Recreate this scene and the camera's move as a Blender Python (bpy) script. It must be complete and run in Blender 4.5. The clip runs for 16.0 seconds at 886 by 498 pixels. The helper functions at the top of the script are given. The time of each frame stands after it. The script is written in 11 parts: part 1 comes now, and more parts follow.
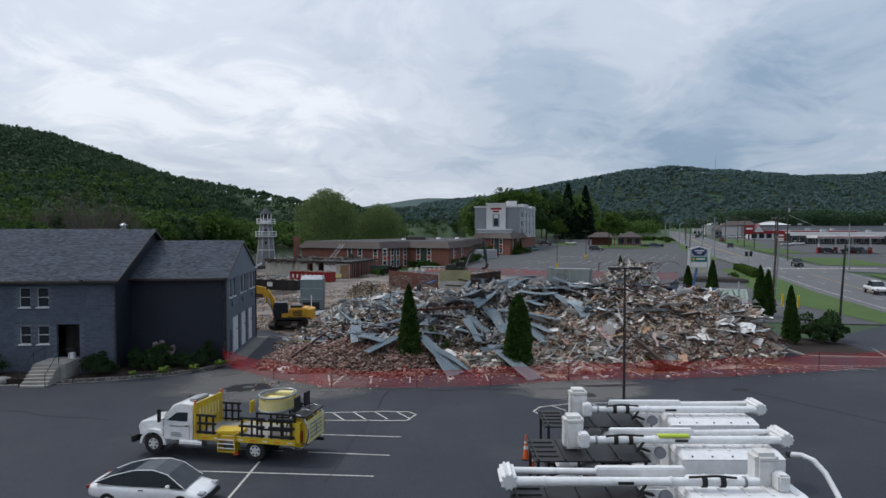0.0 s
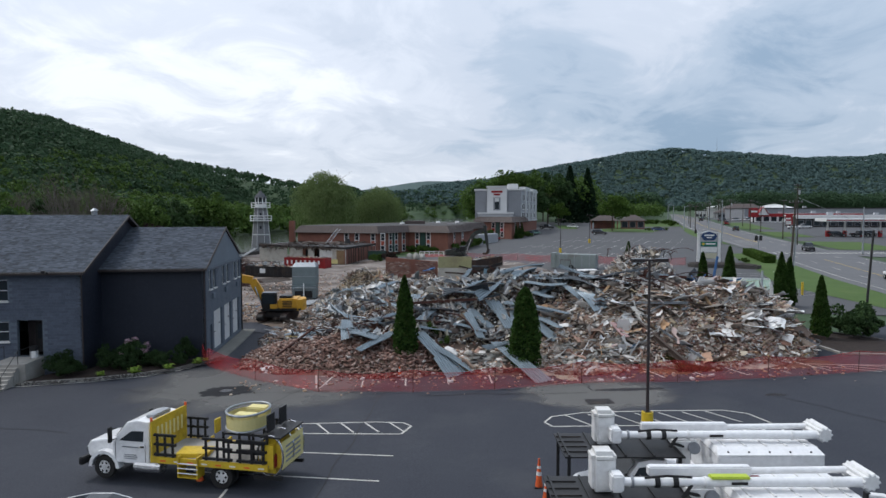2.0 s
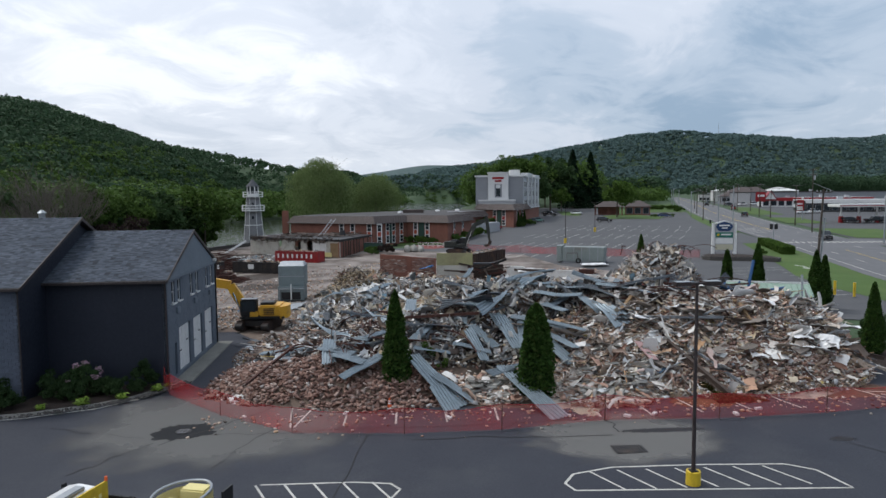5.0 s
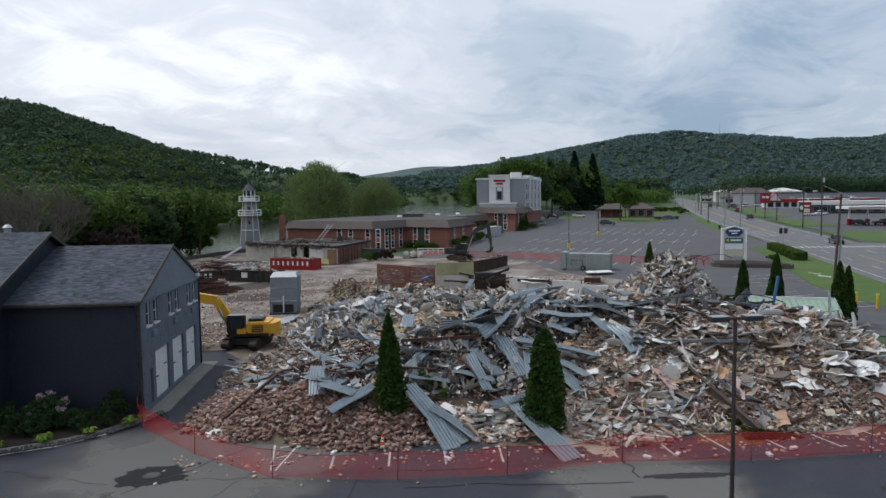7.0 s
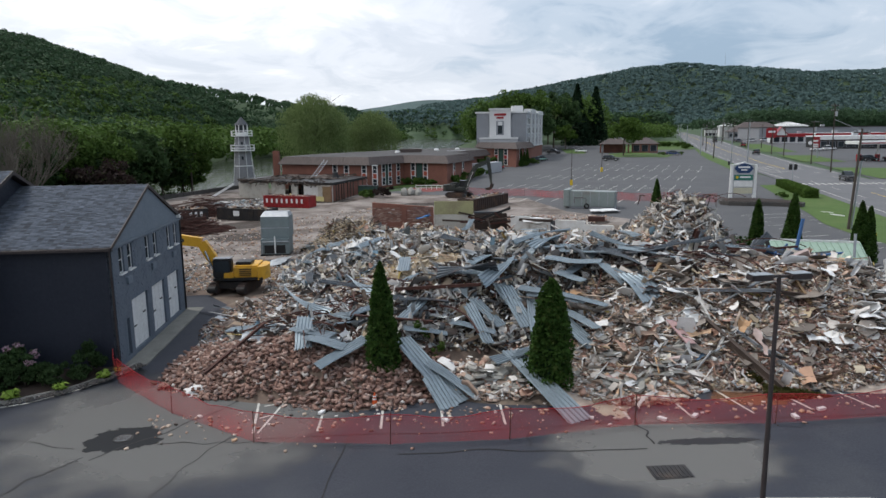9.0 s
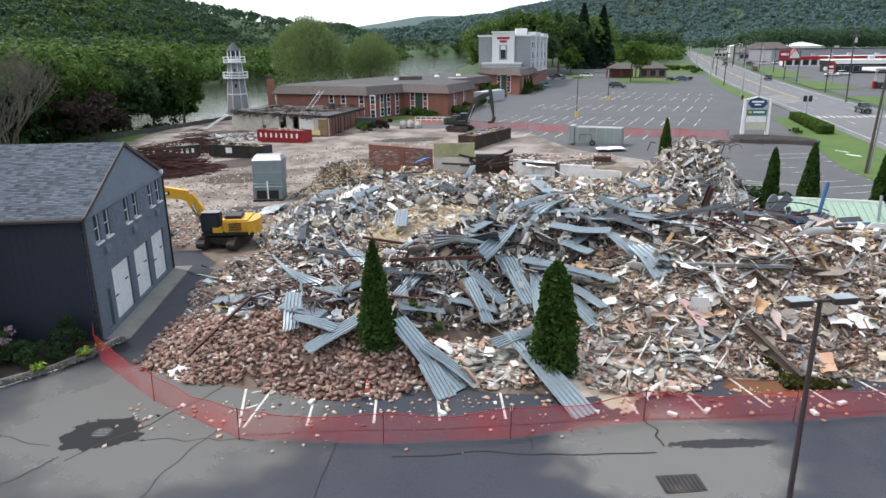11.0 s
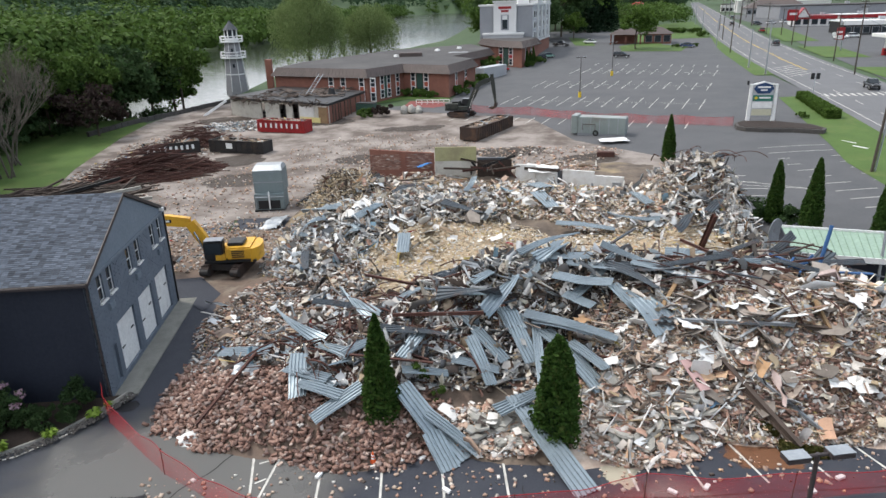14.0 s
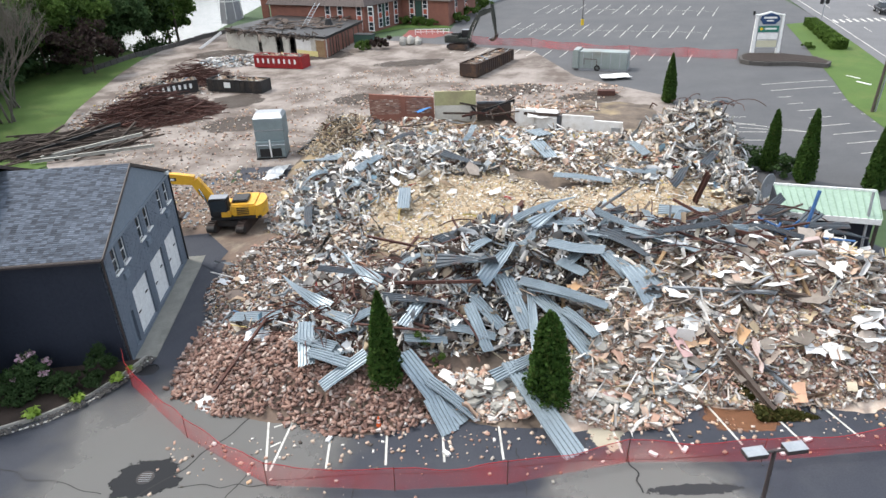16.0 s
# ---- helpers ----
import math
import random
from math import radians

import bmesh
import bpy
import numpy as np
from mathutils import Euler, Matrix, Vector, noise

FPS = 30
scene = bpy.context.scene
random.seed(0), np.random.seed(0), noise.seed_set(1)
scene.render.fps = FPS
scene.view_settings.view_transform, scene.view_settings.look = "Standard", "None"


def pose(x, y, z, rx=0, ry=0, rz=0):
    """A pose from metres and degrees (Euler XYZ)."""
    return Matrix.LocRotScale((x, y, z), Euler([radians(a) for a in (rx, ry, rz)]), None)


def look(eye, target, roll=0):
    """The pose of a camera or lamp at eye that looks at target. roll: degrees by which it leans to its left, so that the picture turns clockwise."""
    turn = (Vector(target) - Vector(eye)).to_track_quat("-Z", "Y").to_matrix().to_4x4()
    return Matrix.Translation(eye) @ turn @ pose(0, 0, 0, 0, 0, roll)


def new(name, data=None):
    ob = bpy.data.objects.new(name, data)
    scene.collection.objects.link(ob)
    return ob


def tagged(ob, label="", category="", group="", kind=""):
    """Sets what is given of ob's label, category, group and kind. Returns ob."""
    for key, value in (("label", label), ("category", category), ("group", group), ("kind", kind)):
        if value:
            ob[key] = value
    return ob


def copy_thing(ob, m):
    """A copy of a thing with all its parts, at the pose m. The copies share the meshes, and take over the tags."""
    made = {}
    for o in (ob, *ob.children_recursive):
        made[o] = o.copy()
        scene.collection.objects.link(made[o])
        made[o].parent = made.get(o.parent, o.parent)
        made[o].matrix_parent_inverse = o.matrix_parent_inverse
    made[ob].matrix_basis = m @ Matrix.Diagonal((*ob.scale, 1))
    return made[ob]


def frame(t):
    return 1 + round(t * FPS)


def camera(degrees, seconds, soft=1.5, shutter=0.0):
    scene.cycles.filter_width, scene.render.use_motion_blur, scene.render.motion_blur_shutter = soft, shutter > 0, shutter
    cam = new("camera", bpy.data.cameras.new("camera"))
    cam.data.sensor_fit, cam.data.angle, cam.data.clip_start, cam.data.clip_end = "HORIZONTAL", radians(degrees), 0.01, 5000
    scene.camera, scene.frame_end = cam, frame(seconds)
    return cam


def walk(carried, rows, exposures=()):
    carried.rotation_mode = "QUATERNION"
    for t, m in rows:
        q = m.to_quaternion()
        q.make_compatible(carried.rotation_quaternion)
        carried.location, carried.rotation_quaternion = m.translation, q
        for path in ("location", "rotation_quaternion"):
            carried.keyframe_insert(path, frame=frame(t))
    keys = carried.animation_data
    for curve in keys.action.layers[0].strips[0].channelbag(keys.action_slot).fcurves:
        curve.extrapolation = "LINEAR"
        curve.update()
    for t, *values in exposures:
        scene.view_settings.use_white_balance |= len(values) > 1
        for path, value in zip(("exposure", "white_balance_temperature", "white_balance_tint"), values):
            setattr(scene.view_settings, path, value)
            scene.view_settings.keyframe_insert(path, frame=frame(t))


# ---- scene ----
cam = camera(66.6, 16.0)
PATH = [
    (0, (-0.368, -8.086, 10.73), (-0.379, -6.087, 10.672), -0.0),
    (0.5, (-0.369, -6.892, 10.757), (-0.38, -4.893, 10.7), -0.1),
    (1, (-0.344, -5.686, 10.786), (-0.354, -3.687, 10.727), -0.1),
    (1.5, (-0.317, -4.471, 10.829), (-0.328, -2.472, 10.752), -0.1),
    (2, (-0.323, -3.19, 10.908), (-0.334, -1.193, 10.8), -0.1),
    (2.5, (-0.318, -1.89, 10.967), (-0.328, 0.105, 10.828), -0.1),
    (3, (-0.33, -0.68, 10.965), (-0.339, 1.314, 10.809), -0.1),
    (3.5, (-0.326, 0.497, 10.965), (-0.335, 2.491, 10.807), -0.1),
    (4, (-0.288, 1.615, 11.087), (-0.298, 3.608, 10.927), -0.1),
    (4.5, (-0.217, 2.73, 11.536), (-0.228, 4.724, 11.378), -0.3),
    (5, (-0.112, 3.805, 12.043), (-0.125, 5.799, 11.888), -0.5),
    (7.5, (0.069, 8.534, 12.755), (0.053, 10.528, 12.603), -0.7),
    (8, (0.112, 9.421, 12.76), (0.096, 11.414, 12.583), -0.7),
    (8.5, (0.11, 10.297, 12.775), (0.093, 12.283, 12.537), -0.7),
    (9, (0.117, 11.111, 12.801), (0.101, 13.082, 12.459), -0.7),
    (9.2, (0.127, 11.428, 12.829), (0.111, 13.39, 12.441), -0.7),
    (11.3, (0.312, 14.635, 15.171), (0.289, 16.552, 14.602), -0.7),
    (11.5, (0.305, 14.93, 15.378), (0.28, 16.849, 14.815), -0.9),
    (12, (0.289, 15.561, 16.269), (0.263, 17.482, 15.713), -1.0),
    (12.5, (0.371, 15.94, 17.19), (0.342, 17.862, 16.64), -1.2),
    (13, (0.429, 16.001, 18.09), (0.397, 17.925, 17.544), -1.4),
    (13.5, (0.456, 15.938, 18.972), (0.423, 17.848, 18.38), -1.5),
    (14, (0.51, 15.821, 19.861), (0.474, 17.699, 19.175), -1.7),
    (14.5, (0.595, 15.714, 20.739), (0.555, 17.551, 19.949), -1.9),
    (15, (0.679, 15.689, 21.668), (0.634, 17.48, 20.78), -2.1),
    (15.5, (0.763, 15.668, 22.581), (0.715, 17.448, 21.67), -2.3),
    (16, (0.825, 15.619, 23.088), (0.775, 17.401, 22.181), -2.5),
]
EXPOSURES = [(0, -0.12, 6200, 10), (2.5, 0.12, 6200, 10), (5, 0.11, 6300, 10), (7.5, 0.06, 6400, 10), (8.5, 0.15, 6450, 10), (9.2, 0.38, 6500, 10), (11.3, 1.06, 6550, 10),
             (12.5, 0.95, 6600, 10), (13, 0.88, 6600, 10), (14.5, 0.86, 6650, 10), (16, 1.24, 6650, 10)]
walk(cam, [(t, look(e, g, r)) for t, e, g, r in PATH], EXPOSURES)

# ---- light: bright overcast sky with broken cloud, soft sun behind it ----
SUN_AZ, SUN_EL = radians(-62), radians(57)      # azimuth from +y towards +x
world = bpy.data.worlds.new("sky")
scene.world = world
world.use_nodes = True
wn, wl = world.node_tree.nodes, world.node_tree.links
wn.clear()
w_out = wn.new("ShaderNodeOutputWorld")
w_bg = wn.new("ShaderNodeBackground")
w_sky = wn.new("ShaderNodeTexSky")
w_sky.sky_type = 'NISHITA'
w_sky.sun_disc = False
w_sky.sun_elevation = SUN_EL
w_sky.sun_rotation = SUN_AZ
w_sky.air_density, w_sky.dust_density = 1.0, 1.5
w_tc = wn.new("ShaderNodeTexCoord")
w_sep = wn.new("ShaderNodeSeparateXYZ")
wl.new(w_tc.outputs["Generated"], w_sep.inputs[0])


def w_math(op, a, b=None, clamp=False):
    n = wn.new("ShaderNodeMath")
    n.operation, n.use_clamp = op, clamp
    for k, v in ((0, a), (1, b)):
        if v is None:
            continue
        if isinstance(v, (int, float)):
            n.inputs[k].default_value = v
        else:
            wl.new(v, n.inputs[k])
    return n.outputs[0]


# cloud layer seen in perspective: direction divided by height above the horizon
w_h = w_math("ADD", w_math("MAXIMUM", w_sep.outputs[2], 0.0), 0.16)
w_cmb = wn.new("ShaderNodeCombineXYZ")
wl.new(w_math("DIVIDE", w_sep.outputs[0], w_h), w_cmb.inputs[0])
wl.new(w_math("DIVIDE", w_sep.outputs[1], w_h), w_cmb.inputs[1])


def w_noise(scale, detail, rough, distortion, sx=1.0, sy=1.0, off=(0, 0, 0)):
    mp = wn.new("ShaderNodeMapping")
    mp.inputs["Scale"].default_value = (sx, sy, 1)
    mp.inputs["Location"].default_value = off
    wl.new(w_cmb.outputs[0], mp.inputs[0])
    n = wn.new("ShaderNodeTexNoise")
    n.inputs["Scale"].default_value = scale
    n.inputs["Detail"].default_value = detail
    n.inputs["Roughness"].default_value = rough
    n.inputs["Distortion"].default_value = distortion
    wl.new(mp.outputs[0], n.inputs["Vector"])
    return n.outputs["Fac"]


def w_ramp(fac, stops):
    r = wn.new("ShaderNodeValToRGB")
    r.color_ramp.interpolation = 'EASE'
    while len(r.color_ramp.elements) < len(stops):
        r.color_ramp.elements.new(0.5)
    for e, (p, c) in zip(r.color_ramp.elements, stops):
        e.position, e.color = p, (*c, 1)
    wl.new(fac, r.inputs[0])
    return r.outputs[0]


def w_mix(fac, a, b):
    n = wn.new("ShaderNodeMix")
    n.data_type = 'RGBA'
    for k, v in ((0, fac), (6, a), (7, b)):
        if isinstance(v, (int, float)):
            n.inputs[k].default_value = v
        elif isinstance(v, tuple):
            n.inputs[k].default_value = (*v, 1)
        else:
            wl.new(v, n.inputs[k])
    return n.outputs[2]


w_big = w_noise(0.55, 5.0, 0.55, 0.5, 1.0, 0.8, (3.1, 1.7, 0))
w_small = w_noise(2.1, 8.0, 0.62, 0.9, 1.0, 0.75, (0.4, 5.2, 0))
w_body = w_math("ADD", w_math("MULTIPLY", w_big, 0.60), w_math("MULTIPLY", w_small, 0.40))


def w_lobe(az, el, width):
    """1 towards a direction of the sky, fading to 0 at width degrees from it."""
    n = wn.new("ShaderNodeVectorMath")
    n.operation = 'DOT_PRODUCT'
    wl.new(w_tc.outputs["Generated"], n.inputs[0])
    az, el = radians(az), radians(el)
    n.inputs[1].default_value = (math.sin(az) * math.cos(el), math.cos(az) * math.cos(el), math.sin(el))
    r = wn.new("ShaderNodeMapRange")
    r.interpolation_type = 'SMOOTHSTEP'
    wl.new(n.outputs["Value"], r.inputs[0])
    r.inputs[1].default_value = math.cos(radians(width))
    return r.outputs[0]

# the cloud is thinner and brighter towards the hidden sun, thicker and bluer towards the east
w_side = w_math("ADD", w_math("MULTIPLY", w_sep.outputs[0], -0.20), w_math("MULTIPLY", w_sep.outputs[2], 0.10))
w_thin = w_math("ADD", w_math("MULTIPLY", w_lobe(-19, 11, 14), 0.05), w_math("MULTIPLY", w_lobe(-36, 13, 12), 0.04))
w_thick = w_math("ADD", w_math("MULTIPLY", w_lobe(17, 8, 16), 0.03), w_math("MULTIPLY", w_lobe(25, 6.5, 10), 0.05))
w_val = w_math("ADD", w_math("ADD", w_body, w_side), w_math("SUBTRACT", w_thin, w_thick))
w_cloud = w_ramp(w_val, [(0.30, (0.30, 0.40, 0.52)), (0.42, (0.47, 0.55, 0.65)), (0.52, (0.62, 0.67, 0.75)),
                         (0.60, (0.72, 0.76, 0.83)), (0.70, (0.93, 0.95, 0.98))])
w_skyc = wn.new("ShaderNodeVectorMath")
w_skyc.operation = 'SCALE'
wl.new(w_sky.outputs[0], w_skyc.inputs[0])
w_skyc.inputs[3].default_value = 0.10
w_all = w_mix(0.93, w_skyc.outputs[0], w_cloud)
# pale band where the cloud deck meets the horizon
w_band = w_math("SUBTRACT", 1.0, w_math("MULTIPLY", w_sep.outputs[2], 14.0), True)
w_all = w_mix(w_math("MULTIPLY", w_band, 0.55), w_all, (0.64, 0.71, 0.79))
wl.new(w_all, w_bg.inputs["Color"])
# an overcast dome is brighter overhead than at the horizon
wl.new(w_math("ADD", 0.95, w_math("MULTIPLY", w_math("MAXIMUM", w_sep.outputs[2], 0.0), 0.55)), w_bg.inputs["Strength"])
wl.new(w_bg.outputs[0], w_out.inputs["Surface"])

sun_data = bpy.data.lights.new("sun", 'SUN')
sun_data.energy, sun_data.angle, sun_data.color = 1.65, radians(9), (1.0, 0.96, 0.90)
sun = new("sun", sun_data)
sun.matrix_world = look((math.sin(SUN_AZ) * math.cos(SUN_EL) * 50, math.cos(SUN_AZ) * math.cos(SUN_EL) * 50, math.sin(SUN_EL) * 50), (0, 0, 0))

# ---- materials ----
def material(name, a, b=None, rough=0.8, metal=0.0, scale=2.0, fine=30.0, bump=0.15, contrast=0.5, stain=None, stain_amount=0.35,
             stain_scale=0.35, island=0.0, objrand=0.0, palette=None, spec=0.3, wave=None):
    """Two base colours mixed by coarse and fine noise, optional stains, wear, relief; island or object random shift; palette: colours picked per island."""
    m = bpy.data.materials.new(name)
    m.use_nodes = True
    n, l = m.node_tree.nodes, m.node_tree.links
    bs = n["Principled BSDF"]
    tc = n.new("ShaderNodeTexCoord")
    ge = n.new("ShaderNodeNewGeometry")

    def noise_tex(s, d=4.0, r=0.6):
        t = n.new("ShaderNodeTexNoise")
        t.inputs["Scale"].default_value, t.inputs["Detail"].default_value, t.inputs["Roughness"].default_value = s, d, r
        l.new(ge.outputs["Position"] if objrand == 0 else tc.outputs["Object"], t.inputs["Vector"])
        return t.outputs["Fac"]

    def mixed(fac, x, y, mode='MIX'):
        q = n.new("ShaderNodeMix")
        q.data_type, q.blend_type = 'RGBA', mode
        for k, v in ((0, fac), (6, x), (7, y)):
            if isinstance(v, (int, float)):
                q.inputs[k].default_value = v
            elif isinstance(v, tuple):
                q.inputs[k].default_value = (*v[:3], 1)
            else:
                l.new(v, q.inputs[k])
        return q.outputs[2]

    def ranged(v, lo, hi, to_lo=0.0, to_hi=1.0):
        q = n.new("ShaderNodeMapRange")
        l.new(v, q.inputs[0])
        for k, x in zip((1, 2, 3, 4), (lo, hi, to_lo, to_hi)):
            q.inputs[k].default_value = x
        return q.outputs[0]

    b = b or tuple(c * 0.72 for c in a)
    coarse, small = noise_tex(scale), noise_tex(fine, 3.0)
    if palette:
        r = n.new("ShaderNodeValToRGB")
        r.color_ramp.interpolation = 'CONSTANT'
        while len(r.color_ramp.elements) < len(palette):
            r.color_ramp.elements.new(0.99)
        total, acc = sum(p[0] for p in palette), 0.0
        for e, (w, c) in zip(r.color_ramp.elements, palette):
            e.position, e.color = acc / total, (*c, 1)
            acc += w
        if objrand:
            oi = n.new("ShaderNodeObjectInfo")
            l.new(oi.outputs["Random"], r.inputs[0])
        else:
            l.new(ge.outputs["Random Per Island"], r.inputs[0])
        col = mixed(ranged(coarse, 0.5 - contrast * 0.5, 0.5 + contrast * 0.5, 0.0, 0.45), r.outputs[0], b)
    else:
        col = mixed(ranged(coarse, 0.5 - contrast * 0.5, 0.5 + contrast * 0.5), a, b)
    col = mixed(ranged(small, 0.3, 0.7, 0.0, 0.55), col, mixed(1.0, col, (0.72, 0.72, 0.72), 'MULTIPLY'))
    if stain:
        st = noise_tex(stain_scale, 6.0, 0.65)
        col = mixed(ranged(st, 0.52, 0.68, 0.0, stain_amount), col, stain)
    if island or (objrand and not palette):
        if objrand:
            oi = n.new("ShaderNodeObjectInfo")
            rnd = oi.outputs["Random"]
        else:
            rnd = ge.outputs["Random Per Island"]
        hs = n.new("ShaderNodeHueSaturation")
        amt = island or objrand
        l.new(ranged(rnd, 0.0, 1.0, 1.0 - amt, 1.0 + amt), hs.inputs["Value"])
        l.new(col, hs.inputs["Color"])
        col = hs.outputs[0]
    l.new(col, bs.inputs["Base Color"])
    l.new(ranged(small, 0.2, 0.8, max(0.03, rough - 0.1), min(1.0, rough + 0.1)), bs.inputs["Roughness"])
    bs.inputs["Metallic"].default_value = metal
    bs.inputs["Specular IOR Level"].default_value = spec
    if bump:
        bp = n.new("ShaderNodeBump")
        bp.inputs["Strength"].default_value, bp.inputs["Distance"].default_value = bump, 0.02
        l.new(small, bp.inputs["Height"])
        l.new(bp.outputs[0], bs.inputs["Normal"])
    return m


def glass_mat(name, tint=(0.02, 0.025, 0.03)):
    m = material(name, tint, tuple(c * 1.5 for c in tint), rough=0.12, bump=0.0, spec=0.25)
    return m


M_ASPHALT = material("asphalt", (0.0245, 0.0278, 0.0385), (0.034, 0.0375, 0.048), 0.82, scale=0.25, fine=14, bump=0.2, stain=(0.065, 0.067, 0.07), stain_amount=0.35, stain_scale=0.12)
M_ASPHALT_OLD = material("old asphalt", (0.062, 0.064, 0.069), (0.086, 0.086, 0.090), 0.88, scale=0.2, fine=10, bump=0.2, stain=(0.055, 0.056, 0.06), stain_amount=0.5, stain_scale=0.07)
M_ROAD = material("road asphalt", (0.105, 0.106, 0.112), (0.132, 0.132, 0.138), 0.88, scale=0.3, fine=8, stain=(0.09, 0.09, 0.095), stain_amount=0.5, stain_scale=0.1)
M_CRACK = material("crack sealer", (0.012, 0.012, 0.013), rough=0.7)
M_LINE = material("road paint", (0.55, 0.54, 0.50), (0.38, 0.37, 0.34), 0.8, scale=3, fine=20, stain=(0.1, 0.1, 0.1), stain_amount=0.45, stain_scale=1.4)
M_LINE_Y = material("yellow road paint", (0.60, 0.42, 0.08), (0.42, 0.30, 0.07), 0.8, scale=3)
M_CONCRETE = material("concrete", (0.36, 0.34, 0.31), (0.26, 0.25, 0.23), 0.9, scale=0.8, fine=18, stain=(0.15, 0.14, 0.13), stain_amount=0.5, stain_scale=0.5)
M_SAND = material("sandy rubble fines", (0.43, 0.335, 0.225), (0.31, 0.235, 0.155), 0.95, scale=0.8, fine=7, bump=0.9, contrast=0.4, stain=(0.46, 0.39, 0.29), stain_amount=0.5, stain_scale=0.5)
M_STONE = material("dark stacked stone", (0.085, 0.078, 0.072), (0.05, 0.047, 0.045), 0.9, scale=2.5, fine=9, bump=0.8)
M_SLAB = material("demolition slab", (0.235, 0.205, 0.185), (0.105, 0.084, 0.072), 0.95, scale=0.22, fine=3, contrast=0.22, stain=(0.085, 0.066, 0.055), stain_amount=0.9, stain_scale=0.11)
# Near-black base stands for shaded voids under the sheets, with rust stains.
M_VOID_FINES = material("fines with void shade", (0.055, 0.050, 0.050), (0.024, 0.023, 0.025), 0.95, scale=0.9, fine=7, bump=0.9, stain=(0.12, 0.065, 0.045), stain_amount=0.5, stain_scale=0.5)
M_FINES = material("pinkish plaster fines", (0.44, 0.355, 0.295), (0.27, 0.205, 0.165), 0.95, scale=0.9, fine=8, bump=0.9, stain=(0.52, 0.47, 0.40), stain_amount=0.55, stain_scale=0.6)
M_DIRT = material("dirt", (0.15, 0.105, 0.08), (0.10, 0.075, 0.06), 0.95, scale=0.7, fine=9, bump=0.4, stain=(0.26, 0.22, 0.17), stain_amount=0.5, stain_scale=0.4)
M_GRASS = material("mown grass", (0.064, 0.112, 0.022), (0.046, 0.086, 0.016), 0.95, scale=0.3, fine=12, bump=0.5, stain=(0.105, 0.12, 0.036), stain_amount=0.4, stain_scale=0.22)
M_FOREST = material("woodland ground", (0.048, 0.080, 0.034), (0.036, 0.062, 0.028), 0.95, scale=0.05, fine=0.6, bump=0.3)
# Blue-green base colour carries the haze of the backdrop ridge.
M_HILL_FAR = material("haze-tinted hillside", (0.07, 0.105, 0.10), (0.055, 0.085, 0.085), 0.95, scale=0.02, fine=0.08, bump=0.5)
M_WATER = material("river water", (0.030, 0.037, 0.026), (0.022, 0.030, 0.021), 0.10, scale=0.05, fine=0.5, bump=0.05, spec=0.5)
M_MULCH = material("bark mulch", (0.018, 0.012, 0.010), (0.032, 0.022, 0.017), 0.95, scale=2, fine=14, bump=0.8)
# Rubble colour darkened to include the shade between debris pieces.
M_RUBBLE = material("crushed rubble", (0.165, 0.128, 0.098), (0.055, 0.043, 0.036), 0.95, scale=0.5, fine=5, bump=0.9, contrast=0.4, stain=(0.35, 0.27, 0.15), stain_amount=0.6, stain_scale=0.12)
M_WALL_BLUE = material("painted grey-blue block", (0.125, 0.148, 0.182), (0.10, 0.12, 0.15), 0.75, scale=0.9, fine=6, bump=0.7, objrand=0.07)
M_SIDING_BLUE = material("grey-blue siding", (0.150, 0.180, 0.215), (0.125, 0.152, 0.185), 0.7, scale=0.6, fine=6)
M_FRONT_BLUE = material("grey-blue painted brick", (0.092, 0.108, 0.145), (0.074, 0.088, 0.118), 0.75, scale=0.8, fine=7, bump=0.5, island=0.12)
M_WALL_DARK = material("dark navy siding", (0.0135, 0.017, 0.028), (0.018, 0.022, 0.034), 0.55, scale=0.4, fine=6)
M_SHINGLE = material("asphalt shingles", (0.076, 0.090, 0.114), (0.050, 0.060, 0.078), 0.9, scale=0.5, fine=9, bump=0.5, island=0.45)
M_TRIM_DARK = material("dark brown trim", (0.035, 0.028, 0.028), (0.05, 0.04, 0.04), 0.5)
M_WHITE = material("white paint", (0.72, 0.72, 0.71), (0.62, 0.62, 0.62), 0.4, scale=1.5, fine=6, bump=0.04, stain=(0.42, 0.41, 0.38), stain_amount=0.2, stain_scale=1.0)
M_WHITE_G = material("glossy white enamel", (0.78, 0.78, 0.78), (0.70, 0.70, 0.71), 0.22, scale=1.0, fine=5, bump=0.02, stain=(0.45, 0.44, 0.41), stain_amount=0.25, stain_scale=0.8, spec=0.5)
M_GLASS = glass_mat("window glass")
M_BLACK = material("black paint", (0.012, 0.012, 0.013), (0.02, 0.02, 0.021), 0.5, scale=3)
M_RUBBER = material("rubber", (0.016, 0.016, 0.016), (0.025, 0.024, 0.023), 0.85, scale=5)
M_STEEL = material("galvanised steel", (0.36, 0.38, 0.40), (0.27, 0.29, 0.31), 0.45, 0.6, scale=2, fine=12)
M_CHROME = material("bright metal", (0.62, 0.62, 0.63), (0.5, 0.5, 0.51), 0.22, 0.9, scale=3)
M_YELLOW = material("yellow enamel", (0.62, 0.44, 0.03), (0.50, 0.34, 0.025), 0.45, scale=1.5, fine=8, stain=(0.16, 0.11, 0.04), stain_amount=0.35, stain_scale=1.2)
M_EXC = material("excavator yellow", (0.62, 0.34, 0.03), (0.52, 0.27, 0.025), 0.45, scale=1.5, fine=8, stain=(0.14, 0.09, 0.05), stain_amount=0.5, stain_scale=0.9)
M_PALE_Y = material("pale yellow pad", (0.68, 0.60, 0.28), (0.6, 0.52, 0.22), 0.7, scale=2)
